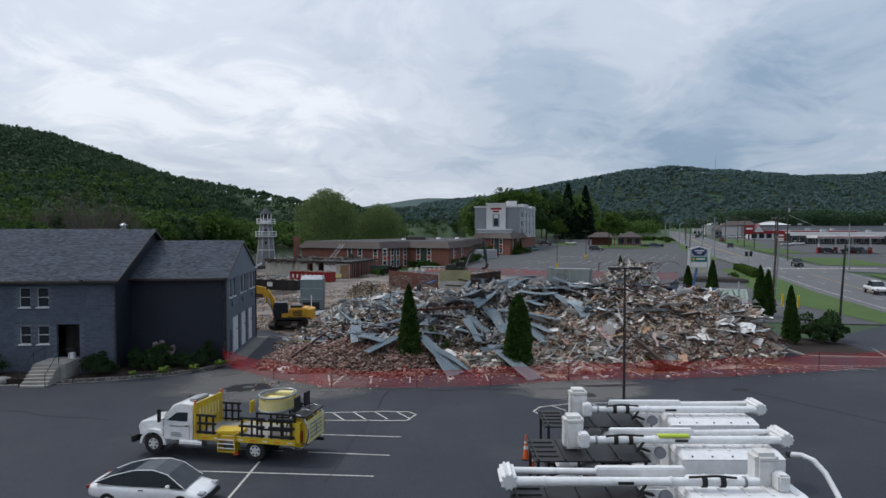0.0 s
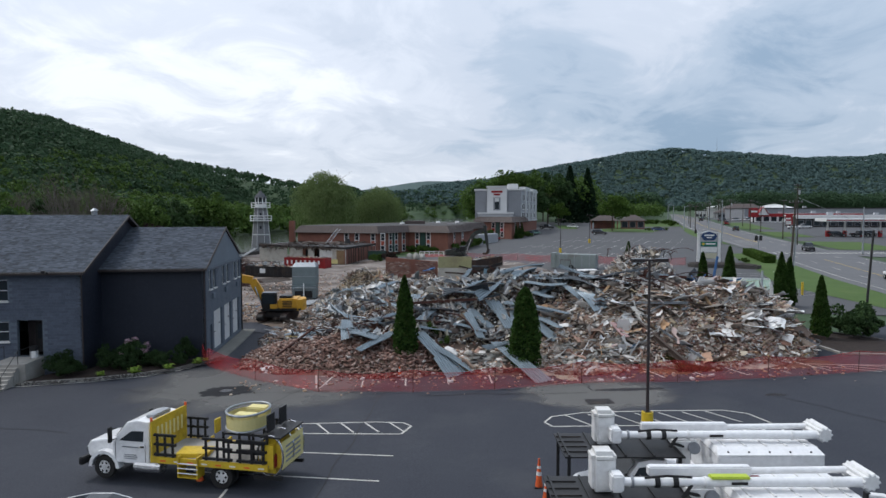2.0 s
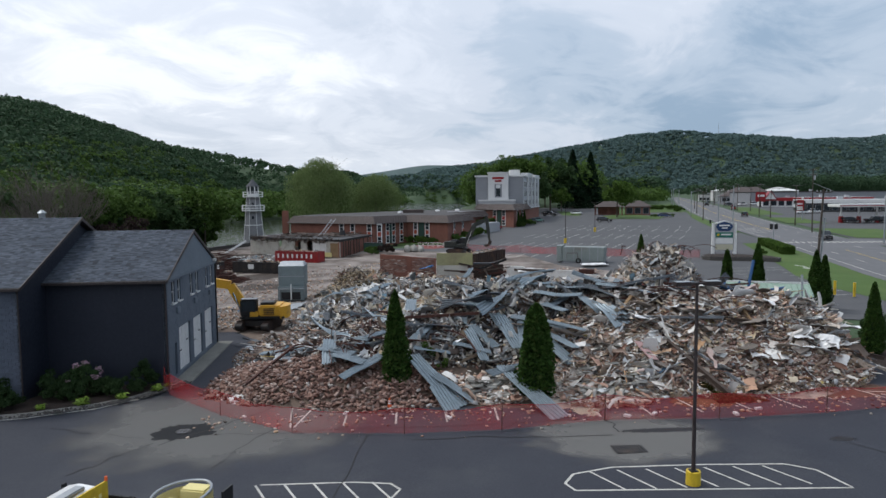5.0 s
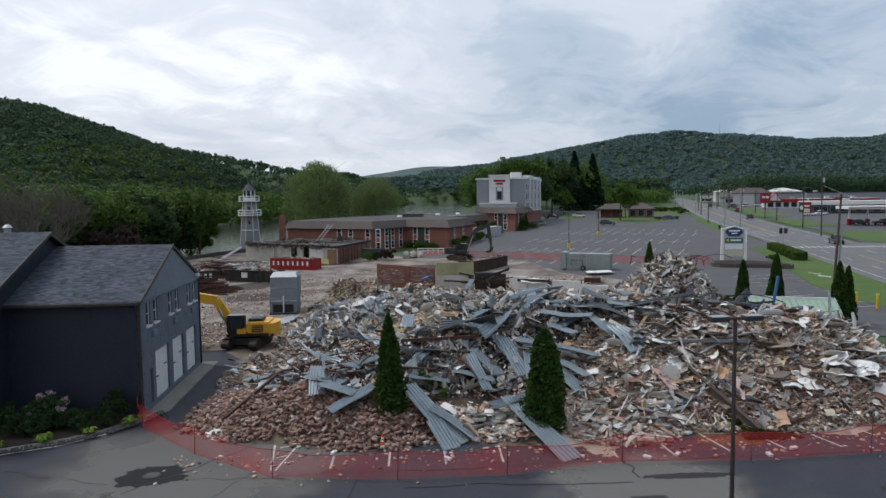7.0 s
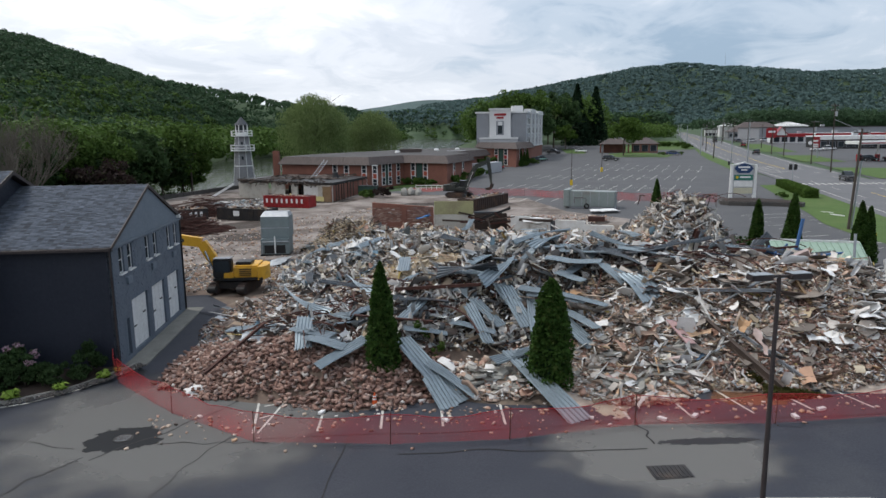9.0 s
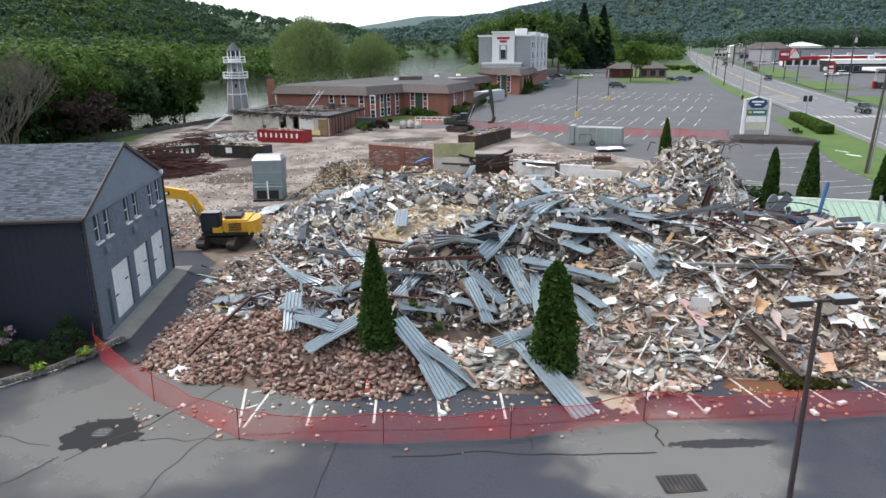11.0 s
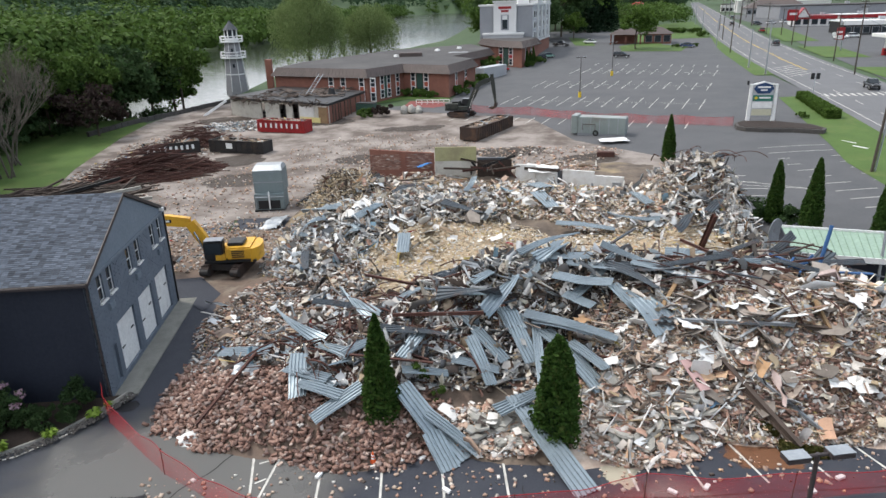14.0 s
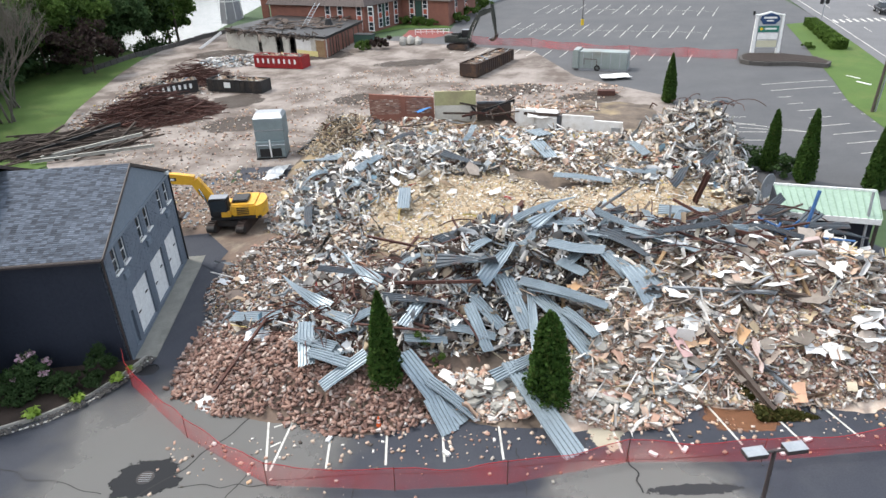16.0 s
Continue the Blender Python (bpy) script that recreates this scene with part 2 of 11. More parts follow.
M_ORANGE = material("safety orange", (0.70, 0.12, 0.03), (0.6, 0.10, 0.03), 0.6, scale=3)
M_RED = material("red enamel", (0.30, 0.018, 0.02), (0.22, 0.016, 0.018), 0.55, scale=1.2, fine=7, stain=(0.12, 0.05, 0.04), stain_amount=0.5, stain_scale=0.8)
M_REDSIGN = material("red sign plastic", (0.30, 0.016, 0.022), (0.23, 0.014, 0.018), 0.4, scale=2)
M_BIN_BLACK = material("scuffed black steel", (0.015, 0.015, 0.017), (0.035, 0.032, 0.03), 0.6, scale=1.0, stain=(0.08, 0.055, 0.04), stain_amount=0.5, stain_scale=0.7)
M_BIN_BROWN = material("rusty brown steel", (0.055, 0.035, 0.028), (0.035, 0.024, 0.02), 0.8, scale=1.0, stain=(0.11, 0.06, 0.035), stain_amount=0.6, stain_scale=0.8)
M_RUST = material("rusty structural steel", (0.085, 0.035, 0.026), (0.05, 0.026, 0.022), 0.85, scale=2, fine=18, island=0.35)
M_BRICK = material("red brick", (0.24, 0.105, 0.075), (0.17, 0.075, 0.058), 0.9, scale=0.7, fine=12, bump=0.3, stain=(0.12, 0.06, 0.05), stain_amount=0.4, stain_scale=0.5)
PAL_BRICK = [(4, (0.265, 0.165, 0.130)), (4, (0.20, 0.118, 0.092)), (3, (0.33, 0.225, 0.185)), (2, (0.13, 0.08, 0.066)), (2, (0.43, 0.335, 0.285)), (1.5, (0.24, 0.19, 0.17)), (0.5, (0.56, 0.52, 0.48))]
M_BRICKS = material("loose bricks", (0.3, 0.17, 0.13), (0.15, 0.085, 0.07), 0.92, scale=4, fine=30, bump=0.4, palette=PAL_BRICK)
M_BRICK_ONE = material("salvaged brick", (0.3, 0.17, 0.13), (0.15, 0.085, 0.07), 0.92, scale=4, fine=30, bump=0.4, objrand=1.0, palette=PAL_BRICK)
M_CORR = material("weathered corrugated steel", (0.275, 0.330, 0.365), (0.165, 0.205, 0.235), 0.42, 0.45, scale=0.8, fine=9, bump=0.1, stain=(0.30, 0.34, 0.37), stain_amount=0.4, stain_scale=0.8)
M_CORR_D = material("dull dark decking steel", (0.075, 0.09, 0.105), (0.05, 0.06, 0.072), 0.6, 0.3, scale=0.9, fine=9, stain=(0.15, 0.08, 0.05), stain_amount=0.4, stain_scale=0.9)
PAL_MIX = [(2.5, (0.58, 0.55, 0.51)), (3, (0.40, 0.36, 0.32)), (3, (0.38, 0.27, 0.19)), (3, (0.25, 0.16, 0.115)), (3, (0.44, 0.33, 0.235)), (3, (0.17, 0.13, 0.11)), (3, (0.25, 0.28, 0.30)), (1.2, (0.66, 0.65, 0.63)), (1.6, (0.34, 0.19, 0.135)), (1.2, (0.05, 0.05, 0.055)), (0.5, (0.50, 0.38, 0.15)), (0.2, (0.10, 0.20, 0.33)), (0.15, (0.35, 0.05, 0.04)), (1.0, (0.50, 0.30, 0.20))]
PAL_GREY = [(4, (0.30, 0.335, 0.36)), (4, (0.48, 0.465, 0.445)), (3, (0.17, 0.18, 0.19)), (2.5, (0.66, 0.67, 0.67)), (2, (0.055, 0.055, 0.058)), (1.6, (0.38, 0.30, 0.22)), (0.4, (0.17, 0.29, 0.37)), (1.6, (0.18, 0.11, 0.085)), (1.2, (0.50, 0.44, 0.36))]
PAL_TAN = [(5, (0.50, 0.40, 0.27)), (4, (0.36, 0.28, 0.18)), (3, (0.52, 0.45, 0.34)), (2, (0.26, 0.19, 0.13)), (2, (0.60, 0.57, 0.50)), (1, (0.46, 0.28, 0.15)), (0.6, (0.48, 0.38, 0.12)), (1, (0.33, 0.34, 0.35))]
# Dark timber and steel; extra pieces stand in for shaded gaps.
PAL_DARK = [(5, (0.032, 0.029, 0.029)), (4, (0.075, 0.055, 0.044)), (3, (0.065, 0.045, 0.037)), (2, (0.15, 0.17, 0.19)), (2, (0.20, 0.14, 0.10)), (1, (0.35, 0.33, 0.30)), (0.7, (0.52, 0.52, 0.52)), (1, (0.13, 0.06, 0.045))]
PAL_WHITE = [(4, (0.79, 0.77, 0.74)), (3, (0.69, 0.65, 0.61)), (2, (0.56, 0.58, 0.60)), (1, (0.80, 0.74, 0.62))]
PAL_PALE = [(3, (0.60, 0.54, 0.48)), (6, (0.54, 0.425, 0.34)), (5, (0.49, 0.35, 0.27)), (4, (0.43, 0.265, 0.20)), (2.2, (0.74, 0.71, 0.68)), (2, (0.31, 0.215, 0.165)), (2, (0.33, 0.19, 0.145)), (2, (0.37, 0.335, 0.30)), (2.0, (0.07, 0.055, 0.05)), (1.4, (0.56, 0.37, 0.235)), (1.0, (0.50, 0.40, 0.385))]
M_DEB = {k: material("debris " + k, (0.3, 0.3, 0.3), (0.10, 0.085, 0.07), 0.85, scale=2.2, fine=16, bump=0.25, contrast=0.9, palette=p)
         for k, p in (("mixed", PAL_MIX), ("grey", PAL_GREY), ("tan", PAL_TAN), ("dark", PAL_DARK), ("pale", PAL_PALE), ("white", PAL_WHITE))}
M_WOOD = material("splintered timber", (0.33, 0.22, 0.12), (0.22, 0.14, 0.08), 0.85, scale=2, fine=20, objrand=0.35)
M_WOOD_DK = material("dark weathered timber", (0.075, 0.055, 0.045), (0.05, 0.037, 0.03), 0.85, scale=2, fine=20, objrand=0.3)
M_CHUNK = material("broken concrete", (0.34, 0.33, 0.30), (0.24, 0.235, 0.215), 0.93, scale=1.5, fine=14, bump=0.5, objrand=0.25)
M_BOARD = material("grey-brown panel board", (0.27, 0.235, 0.205), (0.17, 0.145, 0.125), 0.88, scale=1.5, fine=14, bump=0.3, objrand=0.45)
M_PINK = material("pink gypsum board", (0.46, 0.30, 0.29), (0.38, 0.25, 0.24), 0.85, scale=2)
M_DRYWALL = material("white board", (0.66, 0.66, 0.65), (0.55, 0.54, 0.52), 0.8, scale=1.5, stain=(0.33, 0.28, 0.22), stain_amount=0.4, stain_scale=0.9)
M_TARP = material("blue tarpaulin", (0.03, 0.17, 0.42), (0.025, 0.13, 0.33), 0.5, scale=2)
M_BLUEPIPE = material("blue painted steel", (0.03, 0.10, 0.25), (0.025, 0.075, 0.18), 0.45, scale=2)
M_GREENROOF = material("pale green standing-seam steel", (0.25, 0.345, 0.275), (0.215, 0.30, 0.24), 0.5, 0.1, scale=0.8, fine=5)
M_MOTELROOF = material("brown mansard metal", (0.085, 0.065, 0.06), (0.06, 0.048, 0.045), 0.7, scale=0.6)
M_FLATROOF = material("weathered roof felt", (0.068, 0.064, 0.064), (0.045, 0.043, 0.044), 0.9, scale=0.15, fine=2, stain=(0.11, 0.105, 0.10), stain_amount=0.4, stain_scale=0.08)
M_STUCCO = material("light grey stucco", (0.40, 0.41, 0.43), (0.36, 0.37, 0.39), 0.9, scale=0.4, fine=8)
M_STUCCO_D = material("mid grey stucco", (0.24, 0.25, 0.27), (0.21, 0.22, 0.24), 0.9, scale=0.4, fine=8)
M_STUCCO_W = material("white stucco", (0.62, 0.62, 0.62), (0.56, 0.56, 0.56), 0.9, scale=0.4, fine=8)
M_CREAM = material("stained cream wall", (0.50, 0.48, 0.43), (0.38, 0.365, 0.33), 0.9, scale=0.5, fine=5, stain=(0.17, 0.15, 0.13), stain_amount=0.6, stain_scale=0.5)
M_LH_GREY = material("grey cedar shingle", (0.25, 0.25, 0.265), (0.19, 0.19, 0.205), 0.85, scale=1.2, fine=7)
M_LH_ROOF = material("slate grey roof", (0.07, 0.075, 0.085), (0.05, 0.055, 0.062), 0.8)
M_ORNG_PANEL = material("orange-red panel", (0.36, 0.08, 0.045), (0.30, 0.065, 0.04), 0.7)
M_GREEN_DOOR = material("dark green panel", (0.03, 0.07, 0.055), (0.025, 0.055, 0.045), 0.6)
M_WOODPOLE = material("creosoted pole", (0.075, 0.06, 0.05), (0.05, 0.042, 0.036), 0.9, scale=1.5, fine=14)
M_BARK = material("bark", (0.10, 0.08, 0.062), (0.06, 0.048, 0.038), 0.95, scale=3, fine=14, bump=0.6)
M_BARK_GREY = material("grey bare branches", (0.14, 0.122, 0.10), (0.085, 0.074, 0.062), 0.95, scale=3, fine=14)


def leaf_mat(name, pal, rough=0.6):
    m = material(name, pal[0][1], tuple(c * 0.6 for c in pal[0][1]), rough, scale=0.5, fine=3.0, bump=0.0, contrast=0.5, palette=pal, spec=0.05)
    bs = m.node_tree.nodes["Principled BSDF"]
    n, l = m.node_tree.nodes, m.node_tree.links
    out = n["Material Output"]
    tl = n.new("ShaderNodeBsdfTranslucent")
    src = bs.inputs["Base Color"].links
    if src:
        l.new(src[0].from_socket, tl.inputs["Color"])
    mx = n.new("ShaderNodeMixShader")
    mx.inputs[0].default_value = 0.28
    l.new(bs.outputs[0], mx.inputs[1])
    l.new(tl.outputs[0], mx.inputs[2])
    l.new(mx.outputs[0], out.inputs["Surface"])
    return m


M_LEAF = leaf_mat("broadleaf foliage", [(3, (0.074, 0.126, 0.029)), (3, (0.060, 0.108, 0.025)), (2, (0.092, 0.152, 0.037)), (1, (0.046, 0.080, 0.020))])
M_LEAF_B = leaf_mat("bright foliage", [(3, (0.08, 0.14, 0.028)), (3, (0.065, 0.115, 0.024)), (2, (0.10, 0.165, 0.036)), (1, (0.045, 0.085, 0.02))])
M_LEAF_D = leaf_mat("dark foliage", [(3, (0.046, 0.084, 0.032)), (3, (0.038, 0.070, 0.028)), (2, (0.058, 0.098, 0.036))])
M_LEAF_W = leaf_mat("willow foliage", [(3, (0.165, 0.22, 0.085)), (3, (0.13, 0.18, 0.066)), (2, (0.20, 0.255, 0.105))])
M_LEAF_P = leaf_mat("purple-brown foliage", [(3, (0.045, 0.030, 0.028)), (3, (0.032, 0.024, 0.022)), (1, (0.05, 0.05, 0.028))])
M_NEEDLE = leaf_mat("spruce needles", [(3, (0.018, 0.038, 0.02)), (3, (0.014, 0.03, 0.016)), (1, (0.028, 0.05, 0.025))])
M_CYPRESS = leaf_mat("arborvitae foliage", [(3, (0.040, 0.084, 0.018)), (3, (0.028, 0.062, 0.014)), (2, (0.060, 0.112, 0.025)), (1, (0.055, 0.075, 0.02))])
M_DRYLEAF = leaf_mat("drying foliage", [(3, (0.055, 0.06, 0.018)), (3, (0.075, 0.07, 0.022)), (2, (0.04, 0.045, 0.015)), (1, (0.10, 0.07, 0.03))])
M_LIME = leaf_mat("lime hosta foliage", [(3, (0.20, 0.30, 0.05)), (2, (0.15, 0.24, 0.04)), (1, (0.26, 0.36, 0.08))])
M_PINKFLOWER = leaf_mat("pale pink flowers", [(3, (0.45, 0.28, 0.36)), (2, (0.55, 0.40, 0.46)), (2, (0.05, 0.09, 0.025))])


def net_mat():
    """Red plastic barrier netting: a grid of strands with open holes between them."""
    m = bpy.data.materials.new("red barrier netting")
    m.use_nodes = True
    n, l = m.node_tree.nodes, m.node_tree.links
    bs, out = n["Principled BSDF"], n["Material Output"]
    bs.inputs["Base Color"].default_value = (0.62, 0.035, 0.04, 1)
    bs.inputs["Roughness"].default_value = 0.5
    tr = n.new("ShaderNodeBsdfTransparent")
    mx = n.new("ShaderNodeMixShader")
    ge = n.new("ShaderNodeNewGeometry")
    t = n.new("ShaderNodeTexNoise")
    t.inputs["Scale"].default_value, t.inputs["Detail"].default_value = 0.45, 3.0
    l.new(ge.outputs["Position"], t.inputs["Vector"])
    r = n.new("ShaderNodeMapRange")
    l.new(t.outputs["Fac"], r.inputs[0])
    for k, v in zip((1, 2, 3, 4), (0.3, 0.7, 0.18, 0.44)):
        r.inputs[k].default_value = v
    l.new(r.outputs[0], mx.inputs[0])
    l.new(tr.outputs[0], mx.inputs[1])
    l.new(bs.outputs[0], mx.inputs[2])
    l.new(mx.outputs[0], out.inputs["Surface"])
    return m


M_NET = net_mat()

# ---- building helpers ----
RNG = random.Random(7)
UP = Vector((0, 0, 1))


def smooth(a, b, v):
    q = min(1.0, max(0.0, (v - a) / (b - a)))
    return q * q * (3 - 2 * q)


def gz(x, y):
    """Height of the paved ground: it falls gently to the west and rises a little towards the north."""
    west = -0.45 - 0.45 * smooth(75, 105, y)
    return max(west, min(1.1, 0.025 * x)) + min(5.2, 0.02 * max(0.0, y - 95))


class Geo:
    """Vertices and faces of one part."""

    def __init__(self):
        self.v, self.f = [], []

    def add(self, verts, faces, m=None):
        k = len(self.v)
        self.v += [tuple(m @ Vector(p)) for p in verts] if m else [tuple(p) for p in verts]
        self.f += [tuple(i + k for i in f) for f in faces]
        return self

    def box(self, x0, y0, z0, x1, y1, z1, m=None, c=0.0):
        """A box, with its edges chamfered by c."""
        if not c:
            v = [(x, y, z) for z in (z0, z1) for y in (y0, y1) for x in (x0, x1)]
            return self.add(v, [(0, 2, 3, 1), (4, 5, 7, 6), (0, 1, 5, 4), (2, 6, 7, 3), (0, 4, 6, 2), (1, 3, 7, 5)], m)
        b = bmesh.new()
        bmesh.ops.create_cube(b, size=1, matrix=Matrix.Translation(((x0 + x1) / 2, (y0 + y1) / 2, (z0 + z1) / 2)) @ Matrix.Diagonal((x1 - x0, y1 - y0, z1 - z0, 1)))
        bmesh.ops.bevel(b, geom=b.edges[:], offset=c, segments=2, affect='EDGES')
        return self.take(b, m)

    def take(self, b, m=None):
        b.verts.index_update()
        self.add([p.co.copy() for p in b.verts], [[p.index for p in f.verts] for f in b.faces], m)
        b.free()
        return self

    def tube(self, p0, p1, r0, r1=None, n=10, caps=True):
        p0, p1 = Vector(p0), Vector(p1)
        r1 = r0 if r1 is None else r1
        d = (p1 - p0).normalized()
        a = d.orthogonal().normalized()
        b = d.cross(a)
        ring = [math.cos(2 * math.pi * i / n) * a + math.sin(2 * math.pi * i / n) * b for i in range(n)]
        v = [p0 + q * r0 for q in ring] + [p1 + q * r1 for q in ring]
        f = [(i, (i + 1) % n, n + (i + 1) % n, n + i) for i in range(n)]
        if caps:
            f += [tuple(range(n - 1, -1, -1)), tuple(range(n, 2 * n))]
        return self.add(v, f)

    def pipe(self, pts, r, n=6):
        pts = [Vector(p) for p in pts]
        pts = [p for k, p in enumerate(pts) if k == 0 or (p - pts[k - 1]).length > 1e-4]
        a, rings = None, []
        for k, p in enumerate(pts):
            d = (pts[min(k + 1, len(pts) - 1)] - pts[max(k - 1, 0)])
            d = d.normalized() if d.length > 1e-6 else Vector((1, 0, 0))
            a = d.orthogonal() if a is None else a - d * a.dot(d)
            a = a.normalized() if a.length > 1e-6 else d.orthogonal().normalized()
            b = d.cross(a)
            rr = r if not callable(r) else r(p)
            rings.append([p + (math.cos(2 * math.pi * i / n) * a + math.sin(2 * math.pi * i / n) * b) * rr for i in range(n)])
        return self.loft(rings)

    def prism(self, pts, z0, z1, m=None):
        """A plan outline (counter-clockwise) raised from z0 to z1."""
        n = len(pts)
        v = [(x, y, z0) for x, y in pts] + [(x, y, z1) for x, y in pts]
        f = [tuple(range(n - 1, -1, -1)), tuple(range(n, 2 * n))] + [(i, (i + 1) % n, n + (i + 1) % n, n + i) for i in range(n)]
        return self.add(v, f, m)

    def slab(self, a, b, c, d, t):
        """A plate on four corners, thickened downwards along its normal by t."""
        a, b, c, d = map(Vector, (a, b, c, d))
        nrm = (b - a).cross(d - a).normalized() * -t
        v = [a, b, c, d, a + nrm, b + nrm, c + nrm, d + nrm]
        return self.add(v, [(0, 1, 2, 3), (7, 6, 5, 4), (0, 4, 5, 1), (1, 5, 6, 2), (2, 6, 7, 3), (3, 7, 4, 0)])

    def wheel(self, x, y, z, r, w, n=24):
        """A tyre round an axle along y, with rounded shoulders."""
        prof = [(r * 0.58, -w / 2), (r * 0.93, -w / 2), (r, -w * 0.32), (r, w * 0.32), (r * 0.93, w / 2), (r * 0.58, w / 2)]
        v, f, k = [], [], len(prof)
        for i in range(n):
            a = 2 * math.pi * i / n
            v += [(x + math.cos(a) * p, y + o, z + math.sin(a) * p) for p, o in prof]
        for i in range(n):
            j = (i + 1) % n
            f += [(i * k + q, i * k + q + 1, j * k + q + 1, j * k + q) for q in range(k - 1)]
            f.append((i * k + k - 1, i * k, j * k, j * k + k - 1))
        return self.add(v, f)

    def loft(self, rings, close=True):
        n = len(rings[0])
        v = [p for r in rings for p in r]
        f = [(k * n + i, k * n + (i + 1) % n, (k + 1) * n + (i + 1) % n, (k + 1) * n + i) for k in range(len(rings) - 1) for i in range(n)]
        if close:
            f += [tuple(range(n - 1, -1, -1)), tuple(range((len(rings) - 1) * n, len(rings) * n))]
        return self.add(v, f)

    def mesh(self, name):
        me = bpy.data.meshes.new(name)
        me.from_pydata(self.v, [], self.f)
        me.validate()
        return me


def part(name, geo, mat, parent=None, label="", smooth_shade=False):
    me = geo if isinstance(geo, bpy.types.Mesh) else geo.mesh(name)
    if mat and not me.materials:
        me.materials.append(mat)
    if smooth_shade:
        me.polygons.foreach_set("use_smooth", [True] * len(me.polygons))
    ob = new(name, me)
    if parent:
        ob.parent = parent
    if label:
        tagged(ob, label)
    return ob


def thing(name, x, y, z, rz=0.0, label="", category="", group="", kind=""):
    ob = new(name)
    ob.empty_display_size = 0.2
    ob.matrix_world = pose(x, y, z, 0, 0, rz)
    return tagged(ob, label, category, group, kind)


def grid_mesh(name, xs, ys, fz):
    nx, ny = len(xs), len(ys)
    v = [(x, y, fz(x, y)) for y in ys for x in xs]
    f = [(j * nx + i, j * nx + i + 1, (j + 1) * nx + i + 1, (j + 1) * nx + i) for j in range(ny - 1) for i in range(nx - 1)]
    me = bpy.data.meshes.new(name)
    me.from_pydata(v, [], f)
    me.polygons.foreach_set("use_smooth", [True] * len(me.polygons))
    return me


def draped(name, outline, mat, lift, step=4.0):
    """A flat surface inside a plan outline, laid on the ground and cut to a grid so that it follows it."""
    b = bmesh.new()
    face = b.faces.new([b.verts.new((x, y, 0)) for x, y in outline])
    xs, ys = [p[0] for p in outline], [p[1] for p in outline]
    for lo, hi, axis in ((min(xs), max(xs), 0), (min(ys), max(ys), 1)):
        cuts, k = [c for c in ((-36.0, -18.0, 44.0) if axis == 0 else (75.0, 95.0, 105.0)) if lo < c < hi], lo + step
        while k < hi:
            cuts.append(k)
            k += step
        for k in cuts:
            co, no = [0, 0, 0], [0, 0, 0]
            co[axis], no[axis] = k, 1
            bmesh.ops.bisect_plane(b, geom=b.verts[:] + b.edges[:] + b.faces[:], plane_co=co, plane_no=no)
    for p in b.verts:
        p.co.z = gz(p.co.x, p.co.y) + lift
    bmesh.ops.recalc_face_normals(b, faces=b.faces[:])
    if sum(f.normal.z for f in b.faces) < 0:
        bmesh.ops.reverse_faces(b, faces=b.faces[:])
    me = bpy.data.meshes.new(name)
    b.to_mesh(me)
    b.free()
    me.materials.append(mat)
    return me


def strip(pts, width, lift=0.02):
    """A painted stripe along a line on the ground, about 3 mm thick at its edges."""
    g = Geo()
    for (x0, y0), (x1, y1) in zip(pts, pts[1:]):
        d = Vector((x1 - x0, y1 - y0))
        if d.length < 1e-4:
            continue
        q = Vector((-d.y, d.x)).normalized() * width / 2
        k = max(1, int(d.length / 4))
        for i in range(k):
            a, b = Vector((x0, y0)) + d * (i / k), Vector((x0, y0)) + d * ((i + 1) / k)
            g.add([(a.x + q.x, a.y + q.y, gz(a.x, a.y) + lift), (a.x - q.x, a.y - q.y, gz(a.x, a.y) + lift),
                   (b.x - q.x, b.y - q.y, gz(b.x, b.y) + lift), (b.x + q.x, b.y + q.y, gz(b.x, b.y) + lift)], [(0, 1, 2, 3)])
    return g

# ---- terrain, river, hills ----
RIVER = [(-420, -60, 42), (-230, 40, 42), (-140, 110, 42), (-107, 180, 44), (-110, 280, 48), (-88, 400, 52), (-54, 520, 56), (-46, 650, 58), (-38, 850, 60), (-34, 1000, 62), (-36, 1200, 62), (-30, 1450, 54), (0, 1620, 34), (70, 1720, 18)]
# ridges: distance north, half depth, then east and height along the crest
RIDGES = [(900, 260, ((-2400, 165), (-1000, 162), (-590, 138), (-520, 117), (-443, 86), (-390, 56), (-362, 38), (-342, 20), (-322, 4), (-295, 0))),
          (560, 110, ((-900, 20), (-420, 13), (-260, 9), (-200, 5), (-150, 0))),
          (1380, 170, ((-1200, 70), (-600, 66), (-330, 58), (-200, 46), (-140, 24), (-105, 0))),
          (1850, 110, ((-500, 50), (-100, 42), (60, 34), (200, 26), (380, 0))),
          (2500, 330, ((-250, 0), (-60, 96), (140, 112), (243, 132), (453, 168), (664, 207), (810, 218), (1000, 212), (1293, 190), (1503, 190), (1646, 204), (2600, 196), (3600, 60))),
          (-1600, 400, ((-1800, 0), (-300, 90), (600, 60), (1600, 90), (2600, 0)))]


def crest(x, line):
    if x <= line[0][0]:
        return line[0][1]
    for (x0, h0), (x1, h1) in zip(line, line[1:]):
        if x < x1:
            return h0 + (h1 - h0) * smooth(x0, x1, x) * .5 + (h1 - h0) * (x - x0) / (x1 - x0) * .5
    return line[-1][1]


def river_side(x, y):
    """Distance to the river's edge: negative in the water."""
    best = 1e9
    for (ax, ay, aw), (bx, by, bw) in zip(RIVER, RIVER[1:]):
        dx, dy = bx - ax, by - ay
        t = min(1, max(0, ((x - ax) * dx + (y - ay) * dy) / (dx * dx + dy * dy)))
        best = min(best, math.hypot(x - ax - t * dx, y - ay - t * dy) - (aw + t * (bw - aw)))
    return best


